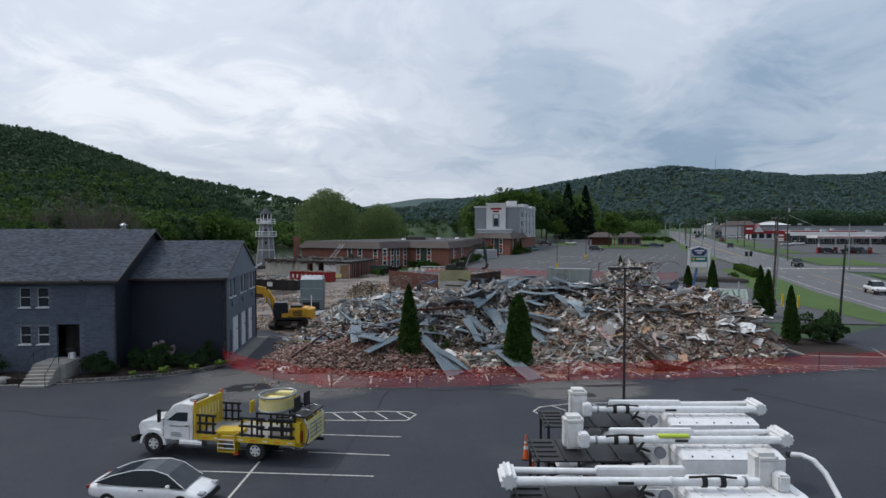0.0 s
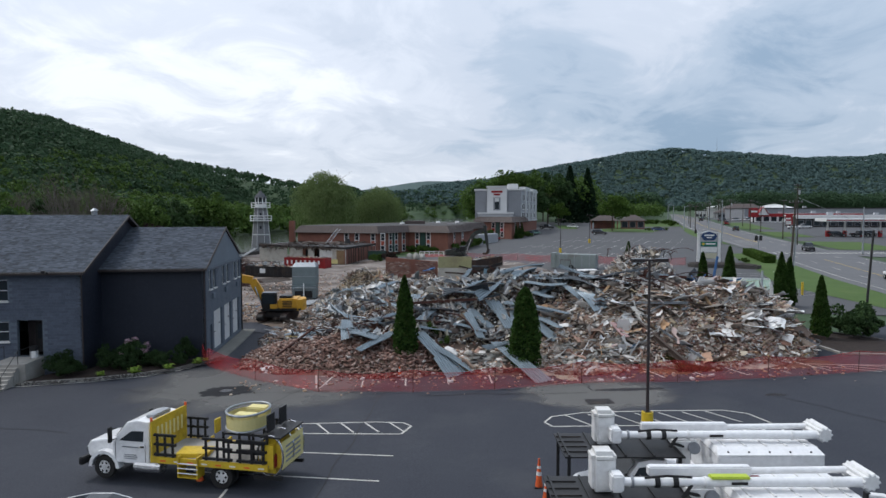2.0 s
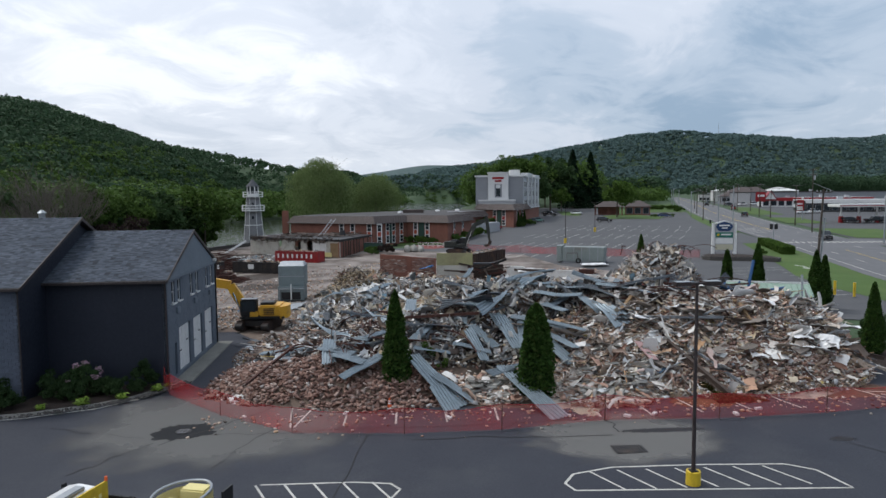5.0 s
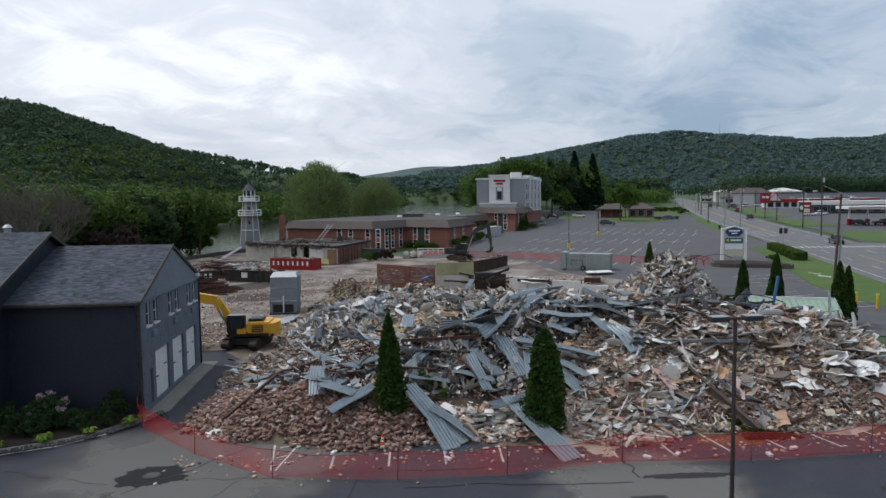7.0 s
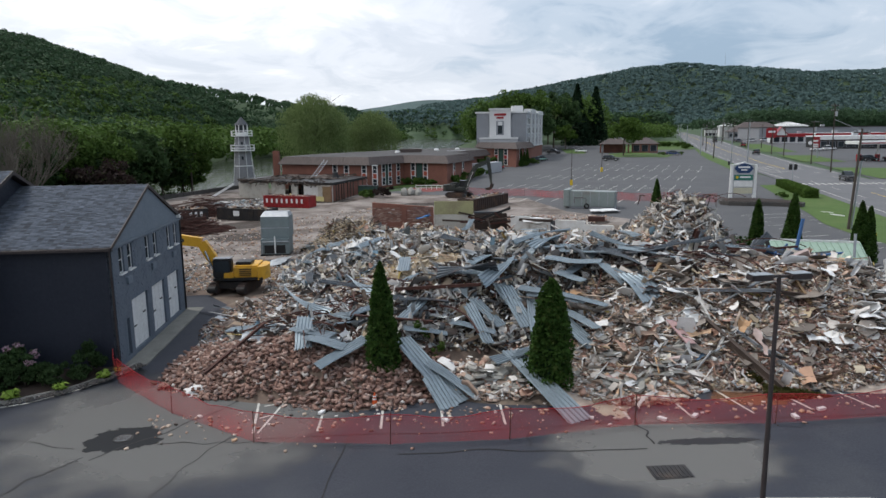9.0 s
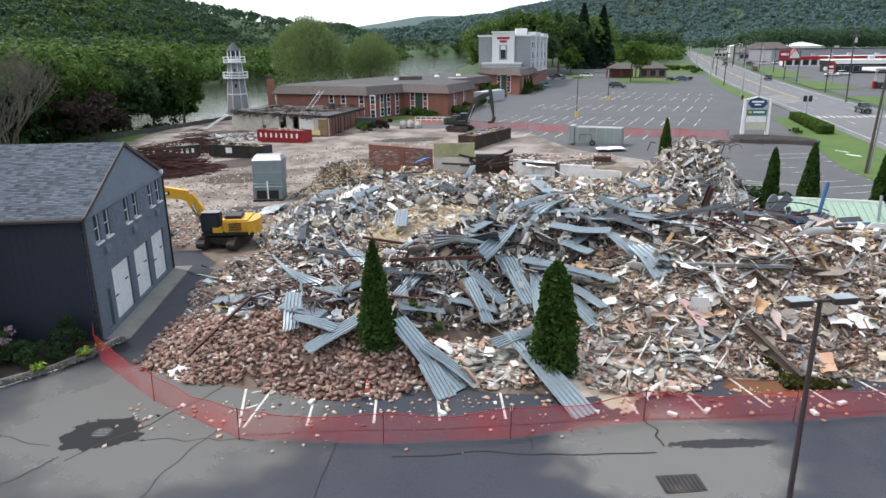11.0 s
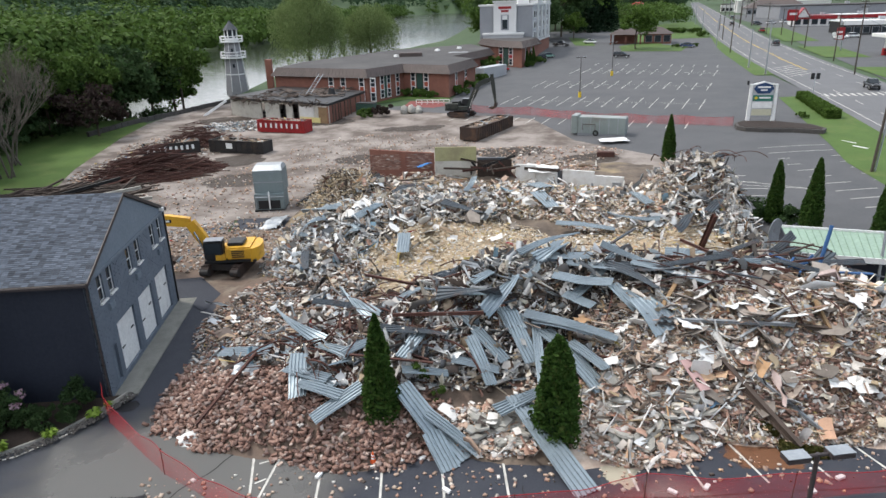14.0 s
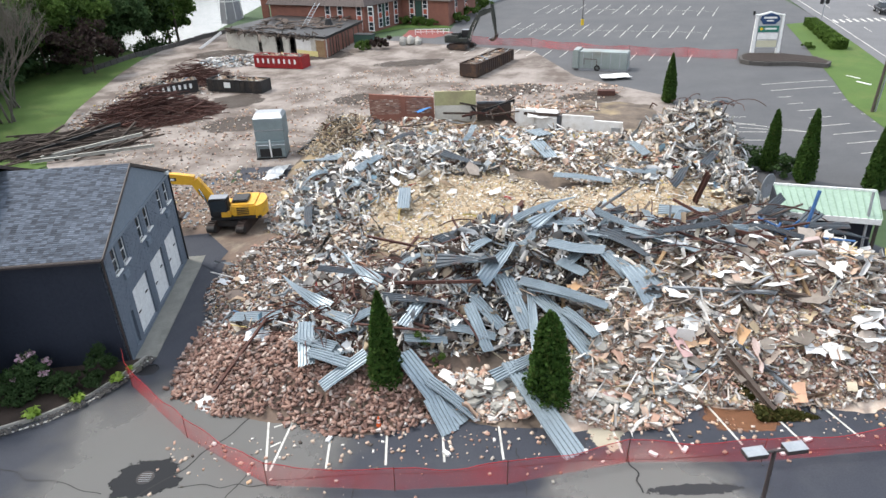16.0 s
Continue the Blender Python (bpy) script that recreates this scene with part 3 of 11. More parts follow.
def terrain(x, y):
    h = gz(x, y) - 0.06
    # the river plain stays low on the west side
    h -= min(5.2, 0.02 * max(0.0, y - 95)) * smooth(14, -4, x) * smooth(235, 300, y) * smooth(1300, 900, y)
    far = smooth(60, 260, abs(x + 10) - 60) if y < 300 else smooth(0, 200, y - 300 + max(0, abs(x) - 150))
    for y0, depth, line in RIDGES:
        if abs(y - y0) < depth * 3.2:
            h += far * crest(x, line) * math.exp(-0.5 * ((y - y0) / depth) ** 2) * (1 + 0.05 * noise.noise(Vector((x, y, 0)) * 0.006))
    d = river_side(x, y) - 12 * smooth(290, 400, y)
    if d < 14:
        h = h + (-7.5 - h) * smooth(14, -6, d)
    return h


def spread(lo, hi, n, mid, k):
    """Coordinates from lo to hi, close together round mid."""
    out = []
    a, b = math.asinh((lo - mid) / k), math.asinh((hi - mid) / k)
    for i in range(n):
        out.append(mid + k * math.sinh(a + (b - a) * i / (n - 1)))
    return out


TERR_X = spread(-4200, 4200, 190, -20, 160)
TERR_Y = spread(-3500, 4300, 190, 140, 200)
part("ground", grid_mesh("ground", TERR_X, TERR_Y, terrain), M_FOREST)
tagged(scene.objects["ground"], "wooded and grassy valley floor rising into hills", "ground", "", "structure")
water_g = Geo()
water_g.add([(-900, -300, -3.6), (600, -300, -3.6), (600, 2100, -3.6), (-900, 2100, -3.6)], [(0, 1, 2, 3)])
tagged(part("water", water_g, M_WATER), "calm grey-green river between wooded banks", "river", "", "structure")

far_g = Geo()
fx = [-1500 + 60 * i for i in range(64)]


def far_ridge(x, base):
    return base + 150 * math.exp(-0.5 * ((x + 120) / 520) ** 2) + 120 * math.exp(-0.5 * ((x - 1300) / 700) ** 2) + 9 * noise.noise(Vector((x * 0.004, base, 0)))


for x0, x1 in zip(fx, fx[1:]):
    far_g.add([(x0, 4000, -20), (x1, 4000, -20), (x1, 4120, far_ridge(x1, 40) * 0.75), (x0, 4120, far_ridge(x0, 40) * 0.75)], [(0, 1, 2, 3)])
    far_g.add([(x0, 4120, far_ridge(x0, 40) * 0.75), (x1, 4120, far_ridge(x1, 40) * 0.75), (x1, 4280, far_ridge(x1, 40)), (x0, 4280, far_ridge(x0, 40))], [(0, 1, 2, 3)])
tagged(part("backdrop_hill", far_g, M_HILL_FAR, None, "", True), "distant wooded ridge with haze in its blue-green colour", "hill", "", "structure")

# ---- paved surfaces ----
pl = part("parking_lot", draped("parking_lot", [(-75, -60), (75, -60), (60, 44), (44, 60), (33, 52), (26, 66), (24, 84), (-22, 84), (-19, 62), (-18.0, 48.4), (-19.0, 46.5), (-20.0, 44.9), (-21.6, 43.4), (-24.6, 41.8), (-29, 40.5), (-34, 39.8), (-75, 38)], M_ASPHALT, 0.0), M_ASPHALT)
tagged(pl, "dark asphalt car park with painted bays", "parking lot", "", "structure")
site = part("site_slab", draped("site_slab", [(-22, 82), (27, 82), (27, 100), (18, 112), (14, 130), (-13, 148), (-17, 155), (-44, 166), (-53, 166), (-56.5, 142), (-55.8, 130), (-52.5, 108), (-49, 95), (-44, 85), (-36, 74), (-20, 62)], M_SLAB, 0.02), M_SLAB)
tagged(site, "cleared concrete floor slab stained with dirt", "floor slab", "", "structure")
back = part("back_parking_lot", draped("back_parking_lot", [(16, 112), (27, 100), (27, 66), (44, 60), (44.5, 83), (47.4, 97), (49, 102), (56.1, 127.3), (60, 141), (67, 140.6), (71.5, 170), (68.2, 171), (79.3, 218), (84.9, 239), (94, 268), (98, 280), (72, 285), (70, 335), (44, 340), (33, 262), (22, 215), (13, 205), (3, 172), (0, 152), (-14, 150), (-14, 146), (12, 130)], M_ASPHALT_OLD, 0.012, 8.0), M_ASPHALT_OLD)
tagged(back, "wide faded asphalt car park behind the demolition site", "parking lot", "", "structure")
lawn = part("river_lawn", draped("river_lawn", [(-52.5, 108), (-55.8, 130), (-56.5, 142), (-62, 150), (-75, 140), (-76, 118), (-70, 94), (-62, 80), (-46, 80), (-44, 85), (-49, 95)], M_GRASS, 0.03), M_GRASS)
tagged(lawn, "strip of lawn along the river bank", "lawn", "", "structure")

ROAD_S = [-170, 0, 50, 110, 168, 198.5, 295, 573, 2100]
ROAD_X = [14.5, 56.4, 67.6, 79.9, 94.3, 102.4, 130.7, 222.0, 722.0]


def road_pt(s, off):
    """A point s metres north along the highway and off metres right of its left edge; far off it bends to the right."""
    return (float(np.interp(s, ROAD_S, ROAD_X)) + 0.965 * off, 90.0 + s - 0.26 * off)


def road_poly(s0, s1, o0, o1):
    n = max(1, int((s1 - s0) / 50))
    return [road_pt(s0 + (s1 - s0) * i / n, o1) for i in range(n + 1)] + [road_pt(s1 - (s1 - s0) * i / n, o0) for i in range(n + 1)]


verge = part("grass_verge", draped("grass_verge", [(44, 60), (75, -60), (110, -60), road_pt(-120, 1), road_pt(0, 1), road_pt(48, .6), (64, 141.5), (59.7, 140.5), (56.1, 127.3), (49.0, 102.0), (46.2, 93.2), (44.5, 83)], M_GRASS, 0.04), M_GRASS)
tagged(verge, "mown grass verge beside the highway", "grass", "", "structure")
verge_n = part("grass_verge", draped("grass_verge", [(68.2, 171.0), road_pt(83, 1), road_pt(110, 1), road_pt(168, 1), road_pt(195, 1), (99.0, 285), (94, 268), (84.9, 239), (79.3, 218)], M_GRASS, 0.04), M_GRASS)
tagged(verge_n, "mown grass strip between car park and highway", "grass", "", "structure")
road = part("road", draped("road", road_poly(-170, 1900, -1.2, 16.5), M_ROAD, 0.06, 40.0), M_ROAD)
tagged(road, "grey asphalt highway running to the hills", "road", "", "structure")
far_lot = part("roadside_forecourt", draped("roadside_forecourt", [road_pt(55, 16.8), road_pt(40, 60), road_pt(80, 130), road_pt(420, 130), road_pt(420, 16.8)], M_ASPHALT_OLD, 0.03, 20.0), M_ASPHALT_OLD)
tagged(far_lot, "asphalt forecourts of the roadside shops", "parking lot", "", "structure")
side = part("side_road", draped("side_road", [road_pt(48, 16), road_pt(18, 130), road_pt(30, 130), road_pt(64, 16)], M_ROAD, 0.065, 20.0), M_ROAD)
tagged(side, "grey asphalt side street meeting the highway", "road", "", "structure")
for k, (a0, a1, b0, b1) in enumerate(((66, 96, 19, 34), (-40, 40, 18, 70), (118, 150, 19, 30), (170, 240, 19, 30))):
    gv = part("roadside_lawn", draped("roadside_lawn", road_poly(a0, a1, b0, b1), M_GRASS, 0.10, 12.0), M_GRASS)
    tagged(gv, "mown roadside lawn with a kerb", "grass", "", "structure")


def stripes(owner, lines, width=0.11, mat=M_LINE, lift=0.012, name="stripe"):
    for pts in lines:
        part(name, strip(pts, width, lift), mat, owner)


# bays in front of the heap
BAYS = [[(x, 39.0 + dy), (x - 0.35 + tilt, 43.8)] for x, dy, tilt in ((-8.6, 0, -0.6), (-8.4, 0, 0.9), (-5.75, 0.0, 0.1), (-2.95, 0.05, 0.1), (-0.2, 0.1, 0.1), (2.55, 0.1, 0.2), (5.3, 0.15, 0.2), (8.05, 0.2, 0), (10.8, 0.25, -0.3), (13.6, 0.4, -0.7), (16.3, 0.5, -0.8), (19.0, 0.6, -0.9), (21.8, 0.8, -1.0), (24.6, 1.2, -1.0))]
stripes(pl, BAYS)
stripes(pl, [[(-8.75, 40.6), (-8.3, 40.9)], [(-8.9, 42.0), (-8.2, 42.3)]], 0.09)
# bays of the front row and the hatched islands
stripes(pl, [[(-15.6, 22.85), (-3.55, 21.15)], [(-11.3, 25.4), (-3.1, 23.85)], [(-8.6, 27.7), (-2.75, 26.7)], [(-9.2, 23.4), (-9.35, 14.0)]])
isl = [(-8.2, 31.75), (-4.2, 31.75), (-2.6, 31.5), (-2.15, 30.9), (-2.6, 29.7), (-5, 29.9), (-9.0, 30.3)]
stripes(pl, [isl])
stripes(pl, [[(-8.4 + 1.25 * i, 31.7), (-7.5 + 1.25 * i, 30.1)] for i in range(5)], 0.10)
isl2 = [(5.0, 30.3), (4.7, 31.0), (5.2, 31.9), (7.0, 32.5), (10.9, 32.5), (14.4, 32.3), (15.4, 31.6), (15.9, 29.8), (5.0, 30.3)]
stripes(pl, [isl2])
stripes(pl, [[(5.9 + 1.25 * i, 32.2), (7.0 + 1.25 * i, 30.25)] for i in range(7)], 0.10)
stripes(pl, [[(24.5 + 1.3 * i, 41.6), (27.5 + 1.3 * i, 39.6)] for i in range(3)] + [[(24, 42.2), (33.5, 40.4)]], 0.10)
kerb_line = [(-17.8, 48.7), (-18.6, 47.0), (-19.4, 45.2), (-21.2, 43.2), (-24.3, 41.6), (-28.0, 40.4), (-36, 39.3), (-50, 38.4)]
stripes(pl, [kerb_line], 0.13)
# bays of the rear car park, set square to the motel
UX, UY, VX, VY = 0.906, -0.423, 0.423, 0.906


def lot_pt(u, v):
    return (UX * u + VX * v, UY * u + VY * v)


for v0, n, u0 in ((120, 15, -56), (136.5, 14, -53), (142.5, 14, -53), (158.5, 14, -54), (164.5, 14, -54), (181, 13, -52), (187, 13, -52), (198, 12, -50)):
    stripes(back, [[lot_pt(u0 + 2.75 * i, v0), lot_pt(u0 + 2.75 * i, v0 + 4.8)] for i in range(n)], 0.13, M_LINE, 0.03)
stripes(back, [[lot_pt(-52, 141.9), lot_pt(-18, 141.9)], [lot_pt(-53, 163.9), lot_pt(-18, 163.9)], [lot_pt(-52, 186.4), lot_pt(-18, 186.4)]], 0.11, M_LINE, 0.03)
stripes(back, [[(38.5 + 0.15 * i, 76 + 2.9 * i), (44.0 + 0.5 * i, 76.6 + 2.9 * i)] for i in range(10)], 0.11, M_LINE, 0.03)
stripes(back, [[(28.5, 82 + 2.8 * i), (33, 81 + 2.8 * i)] for i in range(4)] + [[(28, 90), (37, 83)], [(28.5, 87), (37, 83)]], 0.12, M_LINE, 0.03)
# highway markings
stripes(road, [[road_pt(k, 0.3) for k in range(-160, 901, 20)], [road_pt(k, 15.2) for k in range(70, 901, 20)], [road_pt(-160, 15.2), road_pt(40, 15.2)]], 0.16, M_LINE, 0.085)
stripes(road, [[road_pt(-160, 7.4), road_pt(38, 7.4)], [road_pt(k, 7.4) for k in range(90, 901, 20)], [road_pt(k, 7.75) for k in range(90, 901, 20)]], 0.14, M_LINE_Y, 0.085)
stripes(road, [[road_pt(s, 3.8), road_pt(s + 4, 3.8)] for s in range(-150, 500, 12)] + [[road_pt(s, 11.5), road_pt(s + 4, 11.5)] for s in range(-150, 500, 12)], 0.14, M_LINE, 0.085)
stripes(road, [[road_pt(50 + 0.3 * i, 0.8 + 1.2 * i), road_pt(53 + 0.3 * i, 0.8 + 1.2 * i)] for i in range(22)], 0.45, M_LINE, 0.085)
stripes(road, [[road_pt(78 + 3 * i, 1.2), road_pt(84 + 3 * i, 6.8)] for i in range(6)], 0.3, M_LINE, 0.085)

# worn pale patches, damp stains and sealed cracks on the front lot


def blot(cx, cy, rx, ry, seed, n=40, rough=0.25):
    return [(cx + rx * (1 + rough * noise.noise(Vector((math.cos(a) * 1.6, math.sin(a) * 1.6, seed)))) * math.cos(a),
             cy + ry * (1 + rough * noise.noise(Vector((math.cos(a) * 1.6, math.sin(a) * 1.6, seed + 9)))) * math.sin(a)) for a in (2 * math.pi * i / n for i in range(n))]


def fade_mat(name, colour, rough, cx, cy, rx, ry, strength, soft=0.3):
    """Worn or damp paving that thins out into the old surface towards its ragged rim."""
    m = bpy.data.materials.new(name)
    m.use_nodes = True
    n, l = m.node_tree.nodes, m.node_tree.links
    bs = n["Principled BSDF"]
    ge = n.new("ShaderNodeNewGeometry")
    mp = n.new("ShaderNodeMapping")
    mp.inputs["Location"].default_value = (-cx / rx, -cy / ry, 0)
    mp.inputs["Scale"].default_value = (1 / rx, 1 / ry, 0)
    l.new(ge.outputs["Position"], mp.inputs[0])
    ln = n.new("ShaderNodeVectorMath")
    ln.operation = 'LENGTH'
    l.new(mp.outputs[0], ln.inputs[0])
    t = n.new("ShaderNodeTexNoise")
    t.inputs["Scale"].default_value, t.inputs["Detail"].default_value, t.inputs["Roughness"].default_value = 2.4 / min(rx, ry, 6.0), 7.0, 0.6
    l.new(ge.outputs["Position"], t.inputs["Vector"])
    ad = n.new("ShaderNodeMath")
    ad.operation = 'ADD'
    l.new(ln.outputs["Value"], ad.inputs[0])
    ml = n.new("ShaderNodeMath")
    ml.operation = 'MULTIPLY_ADD'
    l.new(t.outputs["Fac"], ml.inputs[0])
    ml.inputs[1].default_value, ml.inputs[2].default_value = 0.8, -0.4
    l.new(ml.outputs[0], ad.inputs[1])
    r = n.new("ShaderNodeMapRange")
    r.interpolation_type = 'SMOOTHSTEP'
    l.new(ad.outputs[0], r.inputs[0])
    for k, v in zip((1, 2, 3, 4), (0.58, 0.58 + soft, strength, 0.0)):
        r.inputs[k].default_value = v
    bs.inputs["Base Color"].default_value = (*colour, 1)
    bs.inputs["Roughness"].default_value = rough
    bs.inputs["Specular IOR Level"].default_value = 0.12
    l.new(r.outputs[0], bs.inputs["Alpha"])
    return m


def patch(cx, cy, rx, ry, colour, rough, strength, lift, seed, name="worn_patch", owner=None):
    me = draped(name, blot(cx, cy, rx * 1.15, ry * 1.15, seed), fade_mat(name, colour, rough, cx, cy, rx, ry, strength, 0.4 if lift < .005 else 0.08), lift)
    part(name, me, None, owner or pl)


patch(-12.5, 40.5, 9.5, 8.0, (0.135, 0.133, 0.128), 0.9, 0.75, 0.004, 1.0)
patch(8.6, 36.2, 5.5, 4.2, (0.155, 0.152, 0.146), 0.9, 0.7, 0.004, 2.0)
patch(-5.5, 45.5, 7.0, 3.0, (0.20, 0.15, 0.12), 0.95, 0.7, 0.006, 3.0)
patch(14.5, 41.6, 3.2, 2.2, (0.16, 0.075, 0.04), 0.95, 0.75, 0.006, 4.0)
patch(22.5, 42.5, 6.0, 2.2, (0.16, 0.09, 0.06), 0.95, 0.6, 0.006, 5.0)
patch(7.6, 40.8, 1.3, 2.2, (0.40, 0.36, 0.28), 0.95, 0.75, 0.008, 6.0)
patch(-14.3, 38.9, 2.6, 1.9, (0.018, 0.019, 0.021), 0.8, 0.97, 0.008, 7.0)
patch(18.5, 35.0, 0.9, 0.5, (0.015, 0.015, 0.017), 0.4, 0.95, 0.008, 8.0)
patch(-17.6, 47.4, 0.9, 0.8, (0.02, 0.02, 0.022), 0.5, 0.95, 0.008, 8.5)
patch(10.6, 36.9, 3.2, 0.5, (0.03, 0.03, 0.033), 0.6, 0.9, 0.008, 9.0)


for k, (cx, cy, rx, ry) in enumerate(((-27, 99, 7, 5), (-37, 121, 8, 5), (-6, 127, 9, 4), (8, 107, 8, 4.5), (-22, 137, 9, 5), (-42, 143, 8, 6), (-12, 107, 7, 4), (-30, 110, 6, 6), (18, 101, 6, 4), (-33, 152, 8, 4))):
    patch(cx, cy, rx, ry, (0.060, 0.049, 0.042), 0.7, 0.72, 0.032 + 0.001 * k, 20.0 + k, "damp_stain", site)


def crack(x0, y0, x1, y1, seed, width=0.05):
    k = 22
    pts = []
    for i in range(k + 1):
        t = i / k
        w = noise.noise(Vector((t * 5, seed, 0))) * 0.5 * math.sin(math.pi * t)
        d = Vector((x1 - x0, y1 - y0)).normalized()
        pts.append((x0 + (x1 - x0) * t - d.y * w, y0 + (y1 - y0) * t + d.x * w))
    part("crack", strip(pts, width, 0.014), M_CRACK, pl)


for k, c in enumerate(((-14.8, 36.9, -8.2, 45.2), (-22, 39.8, -16, 38), (-12.5, 38.2, -7.6, 38.0), (-15.2, 37.2, -17.5, 33.4), (-4.2, 38.6, -5.6, 20.5), (-9.3, 39.4, -11.0, 33.6), (8.4, 36.8, 8.3, 39.6),
                       (18.5, 34.5, 27, 20.0), (-32, 34, -20, 31), (-2, 36.6, 8, 36.4), (-8.2, 38.4, 20, 39.0), (3.2, 39.8, 3.4, 36.9))):
    crack(*c, k * 3.7, 0.045 + 0.03 * (k % 3 == 0))

# ---- the grey-blue house with garages ----
def pierced(geo, span, base, top, thick, holes, m):
    """A wall along x from 0 to span, outer face at y = 0 and body behind it, with rectangular openings (x0, x1, z0, z1)."""
    xs = sorted({0.0, span, *[h[0] for h in holes], *[h[1] for h in holes]})
    for a, b in zip(xs, xs[1:]):
        cuts = sorted([(h[2], h[3]) for h in holes if h[0] <= a + 1e-6 and h[1] >= b - 1e-6])
        z = base
        for lo, hi in cuts:
            if lo > z:
                geo.box(a, 0, z, b, thick, lo, m)
            z = hi
        if top > z:
            geo.box(a, 0, z, b, thick, top, m)
    return geo


def sash_window(owner, m, w, h, glass=M_GLASS, frame_mat=M_WHITE, sill=True, depth=0.10, rail=True):
    """A sash window whose lower left corner sits at the origin of m, facing -y."""
    fr = Geo()
    t = 0.05
    for x0, z0, x1, z1 in ((0, 0, t, h), (w - t, 0, w, h), (t, 0, w - t, t), (t, h - t, w - t, h)):
        fr.box(x0, depth, z0, x1, depth + 0.07, z1, m)
    if rail:
        fr.box(t, depth + 0.01, h * 0.5 - 0.025, w - t, depth + 0.06, h * 0.5 + 0.025, m)
    win = part("window", fr, frame_mat, owner)
    part("pane", Geo().box(t, depth + 0.035, t, w - t, depth + 0.045, h - t, m), glass, win)
    if sill:
        part("sill", Geo().box(-0.08, -0.14, -0.09, w + 0.08, depth, 0.0, m, 0.015), M_WHITE, win)
    return win


def shingled(owner, a, b, c, d, course=0.15, tab=0.32, name="shingles"):
    """Overlapping shingle tabs on the slope a (eave start), b (eave end), c (ridge end), d (ridge start)."""
    a, b, c, d = map(Vector, (a, b, c, d))
    up, along = d - a, b - a
    nr = along.cross(up).normalized()
    rows = int(up.length / course)
    g = Geo()
    for r in range(rows):
        lo, hi = r / rows, min(1.0, (r + 1.35) / rows)
        l0, r0 = a.lerp(d, lo), b.lerp(c, lo)
        l1, r1 = a.lerp(d, hi), b.lerp(c, hi)
        n = max(2, int((r0 - l0).length / tab))
        for i in range(n):
            s, e = i / n, (i + 0.96) / n
            k = 0.012 + 0.006 * RNG.random()
            p = [l0.lerp(r0, s) + nr * (k + 0.014), l0.lerp(r0, e) + nr * (k + 0.014), l1.lerp(r1, e) + nr * 0.004, l1.lerp(r1, s) + nr * 0.004]
            q = l0.lerp(r0, s), l0.lerp(r0, e)
            g.add([*p, q[0], q[1]], [(0, 1, 2, 3), (4, 5, 1, 0)])
    ob = part(name, g, M_SHINGLE, owner)
    return tagged(ob, kind="stuff")


HOUSE_RZ = 5.7
house = thing("house", -18.85, 48.3, -0.45, HOUSE_RZ, "two-storey grey-blue painted block house with dark shingle roof", "house")
EAST = pose(0, 0, 0, 0, 0, 90)       # wall plane along +y, facing +x
# wing, gable wall with three garages
gar = [(2.4, 5.2, 0.30, 3.45), (6.05, 8.6, 0.30, 3.45), (9.4, 11.95, 0.30, 3.45)]
wins = [(1.0, 1.8), (2.4, 3.2), (5.5, 6.3), (7.05, 7.85), (10.0, 10.8), (11.55, 12.35)]
holes = gar + [(a, b, 5.35, 6.85) for a, b in wins] + [(1.15, 1.85, 0.30, 2.55)]
part("wall", pierced(Geo(), 13.2, -0.3, 7.05, 0.3, holes, EAST), M_WALL_BLUE, house, "grey-blue rough painted block wall")
rough_face = Geo()
for r in range(53):
    z = -0.2 + r * 0.137
    for k in range(34):
        y = 0.01 + 0.40 * k - (0.2 if r % 2 else 0)
        if y < 0.005 or y + 0.39 > 13.2 or any(y + 0.39 > h[0] - 0.02 and y < h[1] + 0.02 and z + 0.13 > h[2] - 0.02 and z < h[3] + 0.02 for h in holes):
            continue
        q = 0.012 + 0.028 * RNG.random()
        rough_face.add([(q, y, z), (q, y + 0.385, z), (q * .8, y + 0.385, z + 0.128), (q * .8, y, z + 0.128), (0, y, z), (0, y + 0.385, z), (0, y + 0.385, z + 0.128), (0, y, z + 0.128)],
                       [(0, 1, 2, 3), (4, 5, 1, 0), (3, 2, 6, 7), (1, 5, 6, 2), (4, 0, 3, 7)])
tagged(part("blockwork", rough_face, M_WALL_BLUE, house), kind="stuff")
gg = Geo()
gg.add([(0.02, 0.0, 7.05), (0.02, 13.2, 7.05), (0.02, 6.6, 9.95), (-0.25, 0.0, 7.05), (-0.25, 13.2, 7.05), (-0.25, 6.6, 9.95)], [(0, 1, 2), (5, 4, 3), (0, 3, 4, 1), (1, 4, 5, 2), (2, 5, 3, 0)])
gable = part("gable", gg, M_SIDING_BLUE, house)
sd = Geo()
for i in range(24):
    z = 7.12 + i * 0.12
    half = 6.6 * (1 - (z - 7.05) / 2.9)
    if half > 0.15:
        sd.add([(0.045, 6.6 - half, z), (0.045, 6.6 + half, z), (0.025, 6.6 + half - 0.2, z + 0.11), (0.025, 6.6 - half + 0.2, z + 0.11)], [(0, 1, 2, 3)])
part("siding", sd, M_SIDING_BLUE, gable)
part("trim", Geo().box(0.02, -0.1, 6.98, 0.09, 13.3, 7.16), M_SIDING_BLUE, house)
